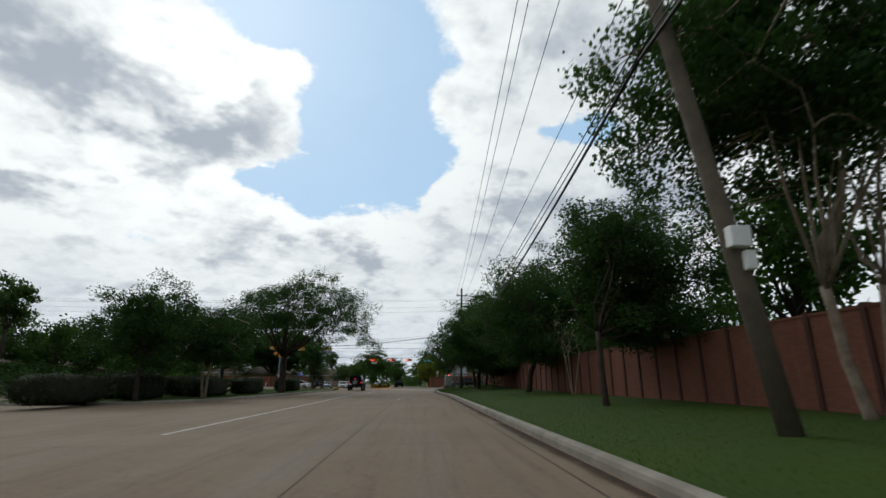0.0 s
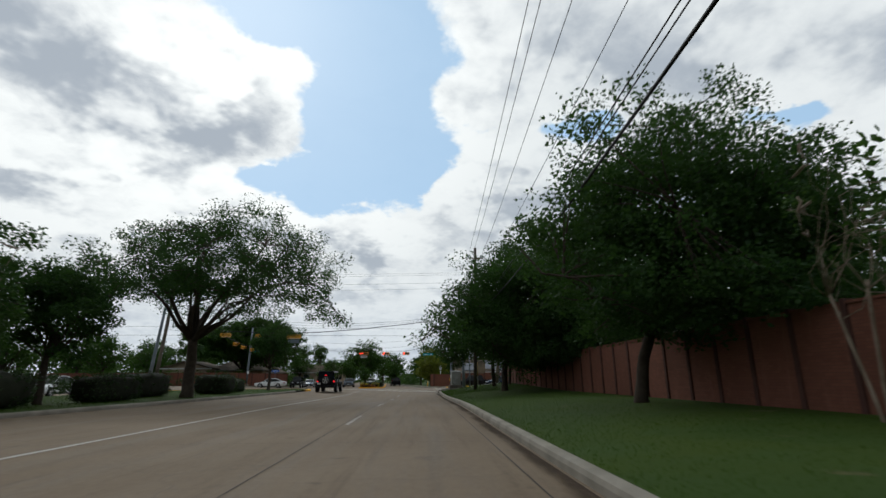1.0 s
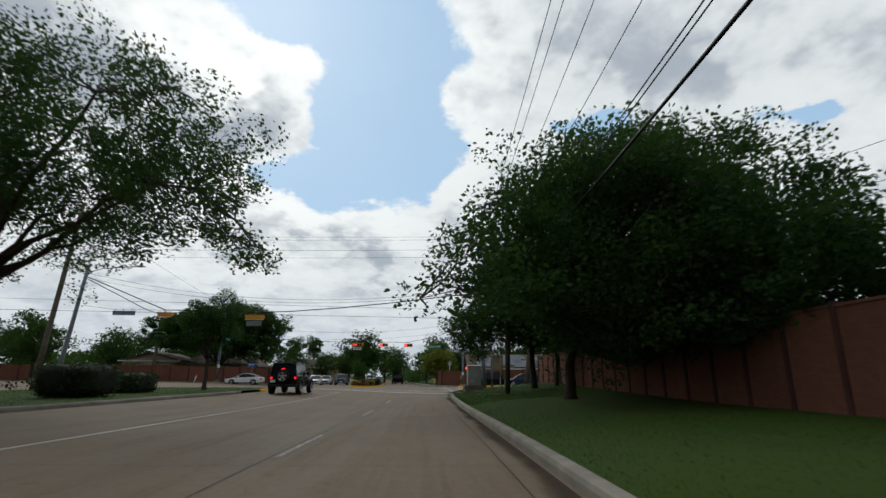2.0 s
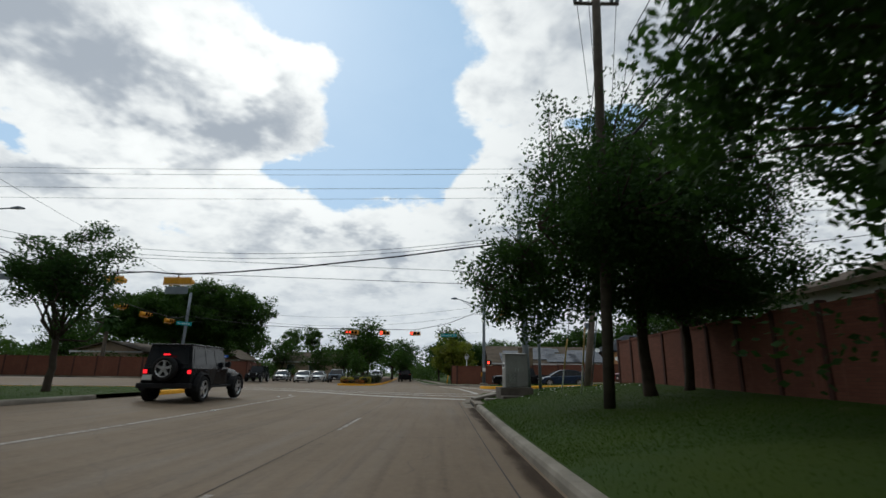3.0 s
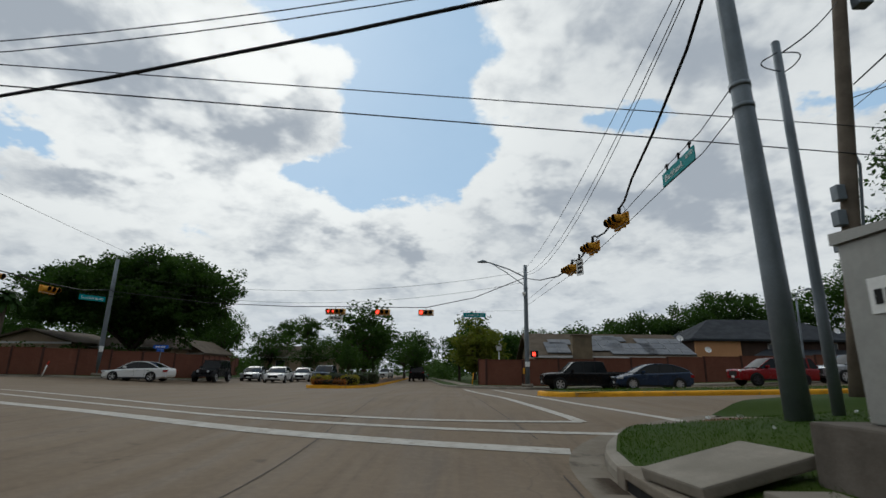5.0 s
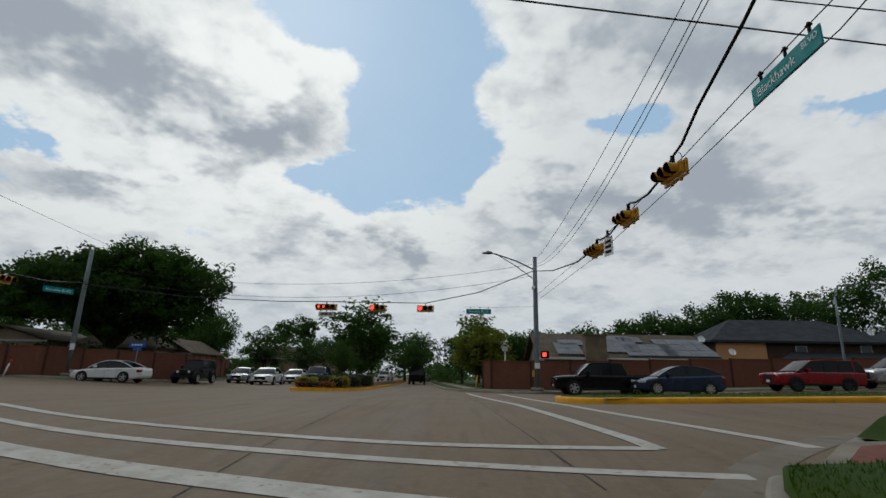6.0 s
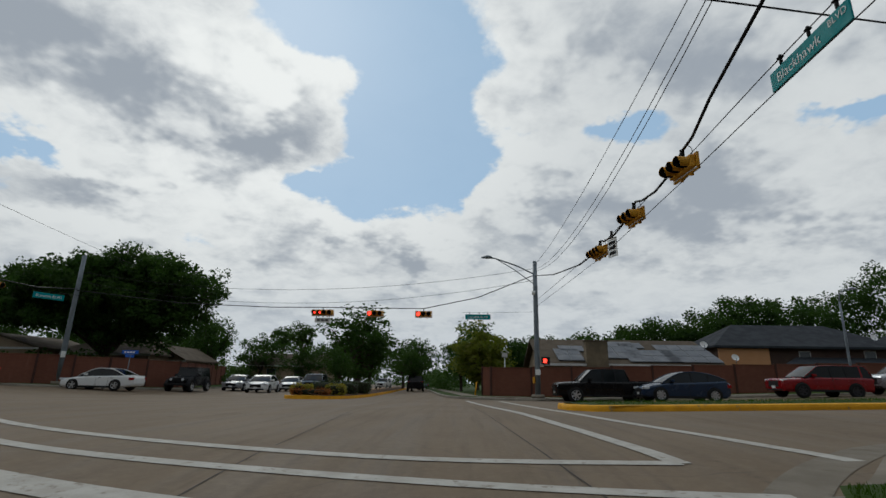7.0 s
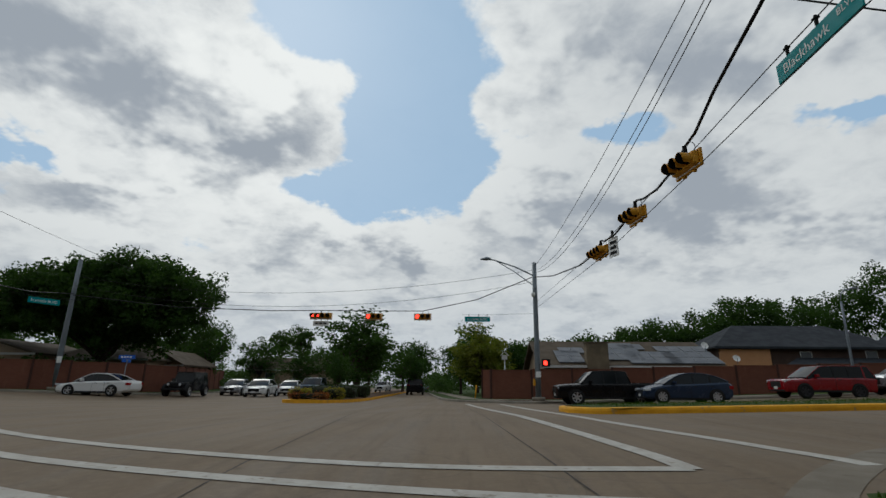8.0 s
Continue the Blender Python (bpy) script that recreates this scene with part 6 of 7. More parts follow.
def car(name, m, label, paint, L=4.7, W=1.84, H=1.45, wheelbase=2.8, r=0.33, belt=0.92, hood=0.80, style="sedan", spokes=5, category="car", braking=False, group="", rim="rim"):
    """A road car, front towards its own -x: skin, greenhouse, panes, wheels, lamps, bumpers, mirrors."""
    root = empty(name, m, label, category, group)
    hw = W / 2
    f, b = -L / 2, L / 2
    low = 0.20 if style in ("sedan", "crossover") else 0.34
    if style == "sedan":
        st = [(f, low + 0.18, 0.56, hw * 0.62, 0.02), (f + 0.10, low + 0.05, 0.66, hw * 0.86, 0.03), (f + 0.5, low, hood - 0.05, hw * 0.96, 0.04), (f + 1.25, low, hood + 0.06, hw, 0.05), (f + 1.8, low, belt, hw, 0.0), (0.2, low, belt + 0.02, hw, 0.0), (b - 1.2, low, belt + 0.05, hw, 0.0), (b - 0.55, low, belt + 0.07, hw * 0.97, 0.03), (b - 0.08, low + 0.12, belt + 0.02, hw * 0.88, 0.02), (b, low + 0.25, belt - 0.12, hw * 0.74, 0.0)]
        base, roof = (f + 1.25, b - 0.55), (f + 2.1, b - 1.35)
    elif style == "crossover":
        st = [(f, low + 0.18, 0.60, hw * 0.60, 0.02), (f + 0.10, low + 0.05, 0.70, hw * 0.85, 0.03), (f + 0.5, low, hood - 0.02, hw * 0.95, 0.05), (f + 1.1, low, hood + 0.10, hw, 0.06), (f + 1.6, low, belt, hw, 0.0), (0.2, low, belt + 0.03, hw, 0.0), (b - 1.0, low, belt + 0.09, hw, 0.0), (b - 0.3, low, belt + 0.14, hw * 0.96, 0.03), (b - 0.05, low + 0.15, belt + 0.03, hw * 0.86, 0.02), (b, low + 0.28, belt - 0.12, hw * 0.74, 0.0)]
        base, roof = (f + 1.05, b - 0.22), (f + 2.1, b - 1.45)
    elif style == "suv":
        st = [(f, low + 0.12, 0.92, hw * 0.80, 0.02), (f + 0.08, low, 1.00, hw * 0.93, 0.04), (f + 0.5, low, hood, hw * 0.98, 0.05), (f + 1.35, low, hood + 0.06, hw, 0.05), (f + 1.6, low, belt, hw, 0.0), (0.5, low, belt, hw, 0.0), (b - 0.5, low, belt, hw, 0.0), (b - 0.08, low, belt - 0.02, hw * 0.96, 0.0), (b, low + 0.12, belt - 0.12, hw * 0.88, 0.0)]
        base, roof = (f + 1.22, b - 0.06), (f + 2.15, b - 0.34)
    else:
        st = [(f, low + 0.12, 0.98, hw * 0.82, 0.02), (f + 0.08, low, 1.06, hw * 0.94, 0.04), (f + 0.5, low, hood, hw * 0.98, 0.05), (f + 1.35, low, hood + 0.05, hw, 0.05), (f + 1.7, low, belt, hw, 0.0), (b - 1.7, low, belt, hw, 0.0), (b - 1.68, low, belt + 0.03, hw, 0.0), (b - 0.1, low, belt + 0.03, hw, 0.0), (b, low + 0.1, belt - 0.10, hw * 0.95, 0.0)]
        base, roof = (f + 1.38, b - 1.72), (f + 2.15, b - 1.95)
    verts, faces = hull(st)
    raw("body", verts, faces, paint, root, "", True).data.set_sharp_from_angle(angle=radians(24))
    zb, zr = belt - 0.03, H
    hb, hr = hw * 0.93, hw * (0.70 if style in ("sedan", "crossover") else 0.80)
    x0, x1 = base
    if style == "crossover":
        line = [(0, 0), (0.10, 0.36), (0.20, 0.66), (0.30, 0.88), (0.40, 0.98), (0.5, 1.0), (0.62, 0.96), (0.74, 0.84), (0.86, 0.62), (1.0, 0.26)]
        cut = (3, 7)
    elif style == "sedan":
        line = [(0, 0), (0.12, 0.40), (0.22, 0.72), (0.31, 0.93), (0.42, 1.0), (0.55, 0.98), (0.68, 0.90), (0.80, 0.66), (0.90, 0.38), (1.0, 0.10)]
        cut = (3, 6)
    else:
        ra, rb = (roof[0] - x0) / (x1 - x0), (roof[1] - x0) / (x1 - x0)
        line = [(0, 0), (ra * 0.5, 0.52), (ra * 0.92, 0.92), (ra * 1.2, 0.975), (0.5, 1.0), (rb - 0.06, 0.985), (rb, 0.95), ((1 + rb) / 2, 0.55), (1.0, 0.04)]
        cut = (2, 6)
    secs = []
    for u, h in line:
        z = zb + 0.03 + (zr - zb - 0.06) * h
        half = hb + (hr - hb) * h
        secs.append([Vector((x0 + (x1 - x0) * u, s0 * half * k, zz)) for s0, k, zz in ((-1, 1, z), (-1, 0.72, z + 0.022), (0, 0, z + 0.034), (1, 0.72, z + 0.022), (1, 1, z))])
    n_sec = len(secs)
    for nm, a, e, mt in (("windscreen", 0, cut[0], M["glass"]), ("roof", cut[0], cut[1], paint), ("rear_window", cut[1], n_sec - 1, M["glass"])):
        bm = bmesh.new()
        rows = [[bm.verts.new(q) for q in sec] for sec in secs[a:e + 1]]
        for r0, r1 in zip(rows, rows[1:]):
            for k in range(4):
                bm.faces.new((r0[k], r0[k + 1], r1[k + 1], r1[k]))
        part(nm, bm, mt, root, "dark glass" if mt is not paint else "", True)
    for sgn, ix in ((-1, 0), (1, 4)):
        bm = bmesh.new()
        tops = [bm.verts.new(sec[ix] + Vector((0, 0, -0.005))) for sec in secs]
        foots = [bm.verts.new(Vector((sec[ix].x, sgn * hb, zb))) for sec in secs]
        for k in range(n_sec - 1):
            bm.faces.new((foots[k], foots[k + 1], tops[k + 1], tops[k]))
        part("side_glass", bm, M["glass"], root, "dark tinted side windows")
        tubed("roof_rail", [sec[ix] for sec in secs], [0.024] + [0.028 if style != "suv" else 0.02] * (n_sec - 2) + [0.03], paint, root, 6)
        for t in ((0.46, 0.72) if style != "suv" else (0.40, 0.62, 0.84)):
            k = min(range(n_sec), key=lambda q: abs(line[q][0] - t))
            kk = k + 1 if line[k][0] < t and k + 1 < n_sec else k - 1
            w3 = (t - line[k][0]) / (line[kk][0] - line[k][0])
            top = secs[k][ix].lerp(secs[kk][ix], w3)
            bot = Vector((top.x + 0.02, sgn * hb, zb))
            bm = bmesh.new()
            slab_between(bm, bot - Vector((0.04, 0, 0)), bot + Vector((0.04, 0, 0)), top + Vector((0.035, 0, 0)), top - Vector((0.035, 0, 0)), 0.012, (0, sgn, 0.2))
            part("pillar", bm, paint if style == "suv" and t > 0.8 else M["trim"], root)
        boxed("mirror", (base[0] + 0.45, sgn * (hw - 0.02) - 0.1, belt + 0.02), (base[0] + 0.62, sgn * (hw - 0.02) + 0.13 * max(sgn, 0) + 0.1 * 0, belt + 0.17), paint, root, 0.03) if sgn > 0 else boxed("mirror", (base[0] + 0.45, -hw - 0.11, belt + 0.02), (base[0] + 0.62, -hw + 0.12, belt + 0.17), paint, root, 0.03)
        boxed("sill", (f + 0.95, sgn * (hw - 0.03) - 0.02, low - 0.02), (b - 0.95, sgn * (hw - 0.03) + 0.02, low + 0.10), M["trim"], root, 0.01)
        for t in (0.40, 0.66):
            x = base[0] + (base[1] - base[0]) * t
            boxed("door_handle", (x + 0.15, sgn * (hw - 0.005) - 0.012, belt - 0.13), (x + 0.33, sgn * (hw - 0.005) + 0.012, belt - 0.10), M["trim"], root, 0.005)
            boxed("door_gap", (x, sgn * (hw - 0.004) - 0.006, low + 0.12), (x + 0.012, sgn * (hw - 0.004) + 0.006, belt - 0.05), M["black"], root)
        for xw in (-wheelbase / 2 - 0.05, wheelbase / 2 - 0.05):
            bm = bmesh.new()
            bmesh.ops.create_cone(bm, segments=24, radius1=r * 1.14, radius2=r * 1.14, depth=0.036, cap_ends=True, matrix=Matrix.Translation((xw, sgn * (hw - 0.012), r)) @ pose(0, 0, 0, 90))
            part("wheel_arch", bm, M["black"], root)
            wheel(root, xw, sgn * (hw - 0.055), r, 0.22, spokes, "wheel", rim)
        zl = (0.64 if style in ("sedan", "crossover") else 0.86)
        yl0, yl1 = sorted((sgn * hw * 0.50, sgn * hw * 0.90))
        boxed("headlight", (f + 0.03, yl0, zl), (f + 0.34, yl1, zl + 0.13), M["headlamp"], root, 0.03)
        yl0, yl1 = sorted((sgn * hw * 0.60, sgn * hw * 0.93))
        boxed("tail_light", (b - 0.28, yl0, belt - 0.24), (b - 0.005, yl1, belt - 0.07), M["tail"] if braking else M["tail_off"], root, 0.02)
    boxed("grille", (f - 0.008, -hw * 0.48, low + 0.22), (f + 0.14, hw * 0.48, zl + 0.05), M["black"], root, 0.02)
    boxed("number_plate", (f - 0.02, -0.16, low + 0.14), (f - 0.006, 0.16, low + 0.28), M["plate"], root)
    boxed("bumper", (f + 0.005, -hw * 0.72, low + 0.02), (f + 0.22, hw * 0.72, low + 0.15), M["trim"], root, 0.03)
    if style == "pickup":
        boxed("bed_floor", (b - 1.64, -hw * 0.86, belt + 0.03), (b - 0.12, hw * 0.86, belt + 0.045), M["black"], root)
    return root


def jeep(m, label, name="off_road_car", group=""):
    """A boxy four-door off-roader, front towards its own -x, with a hard top and a spare wheel on the tail."""
    root = empty(name, m, label, "car", group)
    P = M["car_jeep"]
    hw = 0.79
    bm = bmesh.new()
    box(bm, (-0.72, -hw, 0.50), (2.15, hw, 1.12), 0.05)
    part("tub", bm, P, root)
    verts, faces = hull([(-2.02, 0.62, 1.00, 0.58, 0.02), (-1.95, 0.60, 1.06, 0.62, 0.03), (-1.3, 0.60, 1.10, 0.68, 0.04), (-0.70, 0.58, 1.14, 0.76, 0.04)])
    raw("bonnet", verts, faces, P, root, "", True).data.set_sharp_from_angle(angle=radians(24))
    boxed("grille", (-2.06, -0.56, 0.66), (-2.0, 0.56, 1.03), P, root, 0.03)
    for k in range(7):
        y = -0.33 + 0.11 * k
        boxed("grille_slot", (-2.068, y - 0.03, 0.74), (-2.055, y + 0.03, 0.99), M["black"], root)
    c = [Vector(p) for p in cabin_shell((-0.60, 2.14), (-0.28, 2.06), 1.11, 1.80, 0.77, 0.66)]
    bm = bmesh.new()
    v = [bm.verts.new(p) for p in c]
    for q in ((0, 1, 5, 4), (1, 2, 6, 5), (2, 3, 7, 6), (3, 0, 4, 7), (4, 5, 6, 7), (0, 3, 2, 1)):
        bm.faces.new([v[i] for i in q])
    part("hard_top", bm, P, root, "matt black hard top")
    bm = bmesh.new()
    box(bm, (-0.32, -0.69, 1.785), (2.09, 0.69, 1.845), 0.028)
    part("roof", bm, P, root)

    def pane(p0, p1, p2, p3, u0, u1, v0, v1, out, nm="window"):
        q = lambda u, w2: p0.lerp(p1, u).lerp(p3.lerp(p2, u), w2)
        bm = bmesh.new()
        slab_between(bm, q(u0, v0), q(u1, v0), q(u1, v1), q(u0, v1), 0.008, out)
        part(nm, bm, M["glass"], root, "dark tinted pane")
    for sgn, ix in ((-1, (0, 1, 5, 4)), (1, (3, 2, 6, 7))):
        p = [c[i] for i in ix]
        for u0, u1 in ((0.05, 0.32), (0.36, 0.62), (0.67, 0.95)):
            pane(*p, u0, u1, 0.12, 0.84, (0, sgn, 0.15))
    pane(c[0], c[3], c[7], c[4], 0.06, 0.94, 0.10, 0.90, (-1, 0, 0.4), "windscreen")
    pane(c[1], c[2], c[6], c[5], 0.08, 0.92, 0.14, 0.86, (1, 0, 0.1), "rear_window")
    for sgn in (-1, 1):
        for xw in (-1.48, 1.46):
            verts, faces = [], []
            for s in range(11):
                a = radians(-8 + 196 * s / 10)
                for rr, yy in ((0.47, sgn * 0.70), (0.47, sgn * 0.94), (0.53, sgn * 0.93), (0.55, sgn * 0.70)):
                    verts.append((xw + rr * math.cos(a), yy, 0.42 + rr * math.sin(a) * 0.98))
            for s in range(10):
                i, j = 4 * s, 4 * s + 4
                for k in range(4):
                    faces.append((i + k, i + (k + 1) % 4, j + (k + 1) % 4, j + k))
            raw("fender_flare", verts, faces, M["trim"], root)
            wheel(root, xw, sgn * 0.81, 0.41, 0.26, 5)
        y0, y1 = sorted((sgn * 0.76, sgn * 0.86))
        boxed("side_step", (-0.95, y0, 0.44), (0.95, y1, 0.52), M["trim"], root, 0.02)
        y0, y1 = sorted((sgn * 0.64, sgn * 0.76))
        boxed("tail_light", (2.14, y0, 0.90), (2.17, y1, 1.02), M["tail"], root, 0.01, "glowing red brake light")
        boxed("mirror", (-0.42, sgn * 0.90 - 0.10, 1.14), (-0.30, sgn * 0.90 + 0.10, 1.34), M["trim"], root, 0.03)
        for x in (-0.58, 0.38):
            boxed("door_gap", (x, sgn * 0.791 - 0.004, 0.56), (x + 0.015, sgn * 0.791 + 0.004, 1.10), M["black"], root)
            boxed("door_handle", (x + 0.70, sgn * 0.80 - 0.015, 0.98), (x + 0.86, sgn * 0.80 + 0.015, 1.02), M["trim"], root, 0.006)
        bm = bmesh.new()
        bmesh.ops.create_cone(bm, segments=16, radius1=0.10, radius2=0.09, depth=0.05, cap_ends=True, matrix=Matrix.Translation((-2.07, sgn * 0.43, 0.90)) @ pose(0, 0, 0, 0, 90))
        part("headlight", bm, M["headlamp"], root)
    boxed("front_bumper", (-2.22, -0.86, 0.46), (-1.98, 0.86, 0.62), M["trim"], root, 0.03)
    boxed("rear_bumper", (2.12, -0.84, 0.44), (2.34, 0.84, 0.60), M["trim"], root, 0.03)
    spare = wheel(root, 2.30, 0.0, 0.38, 0.24, 5, "spare_wheel")
    spare.matrix_basis = Matrix.Translation((2.32, 0.0, 1.05)) @ pose(0, 0, 0, 0, 0, 90)
    boxed("brake_lamp", (2.30, -0.10, 1.47), (2.35, 0.10, 1.52), M["tail"], root, 0.008)
    boxed("number_plate", (2.20, -0.74, 0.70), (2.21, -0.44, 0.86), M["plate"], root)
    return root


def stand(x, y, yaw):
    """A pose on the road: yaw 0 looks along -x."""
    return Matrix.Translation((x, y, gz(x, y))) @ pose(0, 0, 0, 0, 0, yaw)


jeep(stand(-8.35, -3.9, -89), "black four-door off-roader braking in the turning lane")
jeep(stand(-21.4, 38.2, 95), "black four-door off-roader waiting to turn across the junction")
car("sedan", stand(-24.3, 32.6, 4), "white saloon car crossing the junction", M["car_white"], 4.85, 1.86, 1.46, 2.78, 0.34)
car("sedan", stand(-16.9, 42.0, 97), "white saloon car waiting at the far stop line", M["car_white"], 4.85, 1.86, 1.47, 2.8, 0.33, group="waiting cars")
car("sedan", stand(-16.6, 48.6, 96), "white saloon car waiting behind another", M["car_white"], 4.7, 1.82, 1.45, 2.75, 0.33, group="waiting cars")
car("sedan", stand(-20.9, 46.2, 97), "pale saloon car waiting beside the others", M["car_silver"], 4.8, 1.84, 1.47, 2.75, 0.33, group="waiting cars")
car("crossover", stand(-13.5, 45.6, 95), "blue-grey crossover waiting behind the planted median", M["car_slate"], 4.6, 1.86, 1.68, 2.7, 0.35, 0.98, 0.88, "suv", group="waiting cars")
car("pickup", stand(8.75, 29.9, 0), "black crew-cab pickup waiting on the cross street", M["car_black"], 5.95, 2.02, 1.93, 3.7, 0.41, 1.20, 1.10, "pickup", 6, "pickup", group="cross street cars")
car("crossover", stand(12.5, 27.95, 0), "dark blue electric crossover with a rounded roof", M["car_blue"], 4.75, 1.92, 1.62, 2.89, 0.36, 1.0, 0.86, "crossover", 8, group="cross street cars")
car("suv", stand(20.9, 29.2, 0), "long red sport utility vehicle on the cross street", M["car_red"], 5.05, 1.98, 1.80, 2.95, 0.385, 1.12, 1.0, "suv", 6, group="cross street cars", rim="rim_dark")
car("suv", stand(26.6, 29.3, 0), "silver sport utility vehicle behind the red one", M["car_silver"], 5.2, 2.0, 1.88, 3.0, 0.40, 1.2, 1.1, "suv", 6, group="cross street cars")
car("pickup", stand(-5.6, 62, -85), "dark pickup driving away on the far road", M["car_black"], 5.6, 1.98, 1.9, 3.6, 0.40, 1.24, 1.14, "pickup", 6, "pickup")
car("sedan", stand(-7.0, 95, -85), "dark saloon far along the road", M["car_slate"], 4.7, 1.82, 1.45)
car("suv", stand(-13.6, 88, 85), "white vehicle approaching far along the road", M["car_white"], 5.0, 1.95, 1.8, 2.9, 0.38, 1.15, 1.08, "suv")
car("sedan", stand(-27.4, -12.2, 95), "white car on the opposite carriageway behind the hedge", M["car_white"], 4.7, 1.82, 1.5)


# ---- houses ----
def house(name, lo, hi, wall_top, ridge, label, wall, roof, over=0.5, hip=0.0, along="x"):
    """A house: walls, a gabled or hipped roof with thickness, fascia."""
    root = empty(name, Matrix.Identity(4), label, "house")
    (x0, y0), (x1, y1) = lo, hi
    z0 = gz((x0 + x1) / 2, (y0 + y1) / 2) + 0.1
    bm = bmesh.new()
    box(bm, (x0, y0, z0), (x1, y1, wall_top))
    part("wall", bm, M[wall], root)
    a0, a1, b0, b1 = x0 - over, x1 + over, y0 - over, y1 + over
    bm = bmesh.new()
    eave = wall_top - 0.02
    if along == "x":
        mid = (y0 + y1) / 2
        ends = [(a0 + hip, mid, ridge), (a1 - hip, mid, ridge)]
        c = [(a0, b0, eave), (a1, b0, eave), (a1, b1, eave), (a0, b1, eave)]
        faces = [(0, 1, 5, 4), (2, 3, 4, 5), (3, 0, 4), (1, 2, 5)]
    else:
        mid = (x0 + x1) / 2
        ends = [(mid, b0 + hip, ridge), (mid, b1 - hip, ridge)]
        c = [(a0, b0, eave), (a1, b0, eave), (a1, b1, eave), (a0, b1, eave)]
        faces = [(1, 2, 5, 4), (3, 0, 4, 5), (0, 1, 4), (2, 3, 5)]
    top = [Vector(p) for p in c + ends]
    sk = [bm.verts.new(p) for p in top]
    un = [bm.verts.new(p - Vector((0, 0, 0.16))) for p in top]
    for i, q in enumerate(faces):
        if len(q) == 3 and hip < 0.05:
            continue
        bm.faces.new([sk[k] for k in q])
        bm.faces.new([un[k] for k in q][::-1])
    for i in range(4):
        j = (i + 1) % 4
        if hip < 0.05 and ((along == "x" and i in (1, 3)) or (along != "x" and i in (0, 2))):
            e = 4 + ((i == 1) if along == "x" else (i == 2))
            bm.faces.new((sk[i], sk[e], un[e], un[i])), bm.faces.new((sk[e], sk[j], un[j], un[e]))
        else:
            bm.faces.new((sk[i], sk[j], un[j], un[i]))
    part("roof", bm, M[roof], root)
    if hip < 0.05:
        if along == "x":
            tri = [[(x, y0, wall_top), (x, y1, wall_top), (x, (y0 + y1) / 2, ridge - 0.2)] for x in (x0 + 0.01, x1 - 0.01)]
        else:
            tri = [[(x0, y, wall_top), (x1, y, wall_top), ((x0 + x1) / 2, y, ridge - 0.2)] for y in (y0 + 0.01, y1 - 0.01)]
        for t in tri:
            bm = bmesh.new()
            bm.faces.new([bm.verts.new(p) for p in t])
            part("gable", bm, M[wall], root)
    boxed("fascia", (a0, b0 - 0.03, eave - 0.2), (a1, b0, eave - 0.02), M["trim_white"] if wall != "house_brown" else M["roof_dark"], root)
    return root


def window(root, x, y, z, w, h, along="x"):
    if along == "x":
        o = boxed("window", (x - w / 2, y - 0.05, z), (x + w / 2, y + 0.02, z + h), M["trim_white"], root)
        boxed("pane", (x - w / 2 + 0.06, y - 0.06, z + 0.06), (x + w / 2 - 0.06, y - 0.045, z + h - 0.06), M["window"], o)
    else:
        o = boxed("window", (x - 0.05, y - w / 2, z), (x + 0.02, y + w / 2, z + h), M["trim_white"], root)
        boxed("pane", (x - 0.06, y - w / 2 + 0.06, z + 0.06), (x - 0.045, y + w / 2 - 0.06, z + h - 0.06), M["window"], o)


solar = house("solar_house", (6.6, 38.4), (19.8, 47.6), 2.35, 4.55, "brown-roofed house with solar panels and a broad chimney", "house_tan", "roof_brown", 0.5, 0.0)
boxed("chimney", (9.75, 37.7, 0.0), (11.4, 38.5, 3.98), M["chimney"], solar, 0.02)
boxed("chimney_cap", (9.68, 37.65, 3.98), (11.47, 38.55, 4.08), M["roof_brown"], solar)
slope = math.atan2(2.2, 5.1)
for (px, py, cols, rows) in ((7.7, 0.3, 2, 2), (8.2, 2.4, 2, 1), (11.6, 0.9, 3, 3), (13.2, 0.2, 4, 2), (16.2, 0.2, 4, 3), (13.3, 3.3, 2, 1)):
    for i in range(cols):
        for j in range(rows):
            x, s = px + i * 1.02, py + j * 1.32
            y, z = 37.9 + s * math.cos(slope), 2.36 + s * math.sin(slope)
            bm = bmesh.new()
            box(bm, (0, 0, 0.05), (0.99, 1.28, 0.10))
            o = part("solar_panel", bm, M["solar_frame"], solar)
            o.matrix_basis = Matrix.Translation((x, y, z)) @ pose(0, 0, 0, math.degrees(slope))
            boxed("cell", (0.03, 0.03, 0.101), (0.96, 1.25, 0.108), M["solar"], o)
h2 = house("brown_house", (23.0, 44.2), (38.5, 52.0), 4.3, 6.6, "two-storey dark-roofed house with a peach side wall", "house_brown", "roof_dark", 0.6, 4.0)
boxed("side_wall", (22.9, 43.9, 0.5), (27.2, 44.15, 4.05), M["house_orange"], h2)
window(h2, 30.4, 44.2, 3.0, 1.0, 0.9), window(h2, 36.0, 44.2, 3.1, 1.0, 0.9)
lean_roof = bmesh.new()
slab_between(lean_roof, (27.4, 42.4, 2.55), (38.6, 42.4, 2.6), (37.0, 44.15, 3.25), (29.6, 44.15, 3.25), 0.12, (0, -0.4, 1))
part("porch_roof", lean_roof, M["roof_dark"], h2)
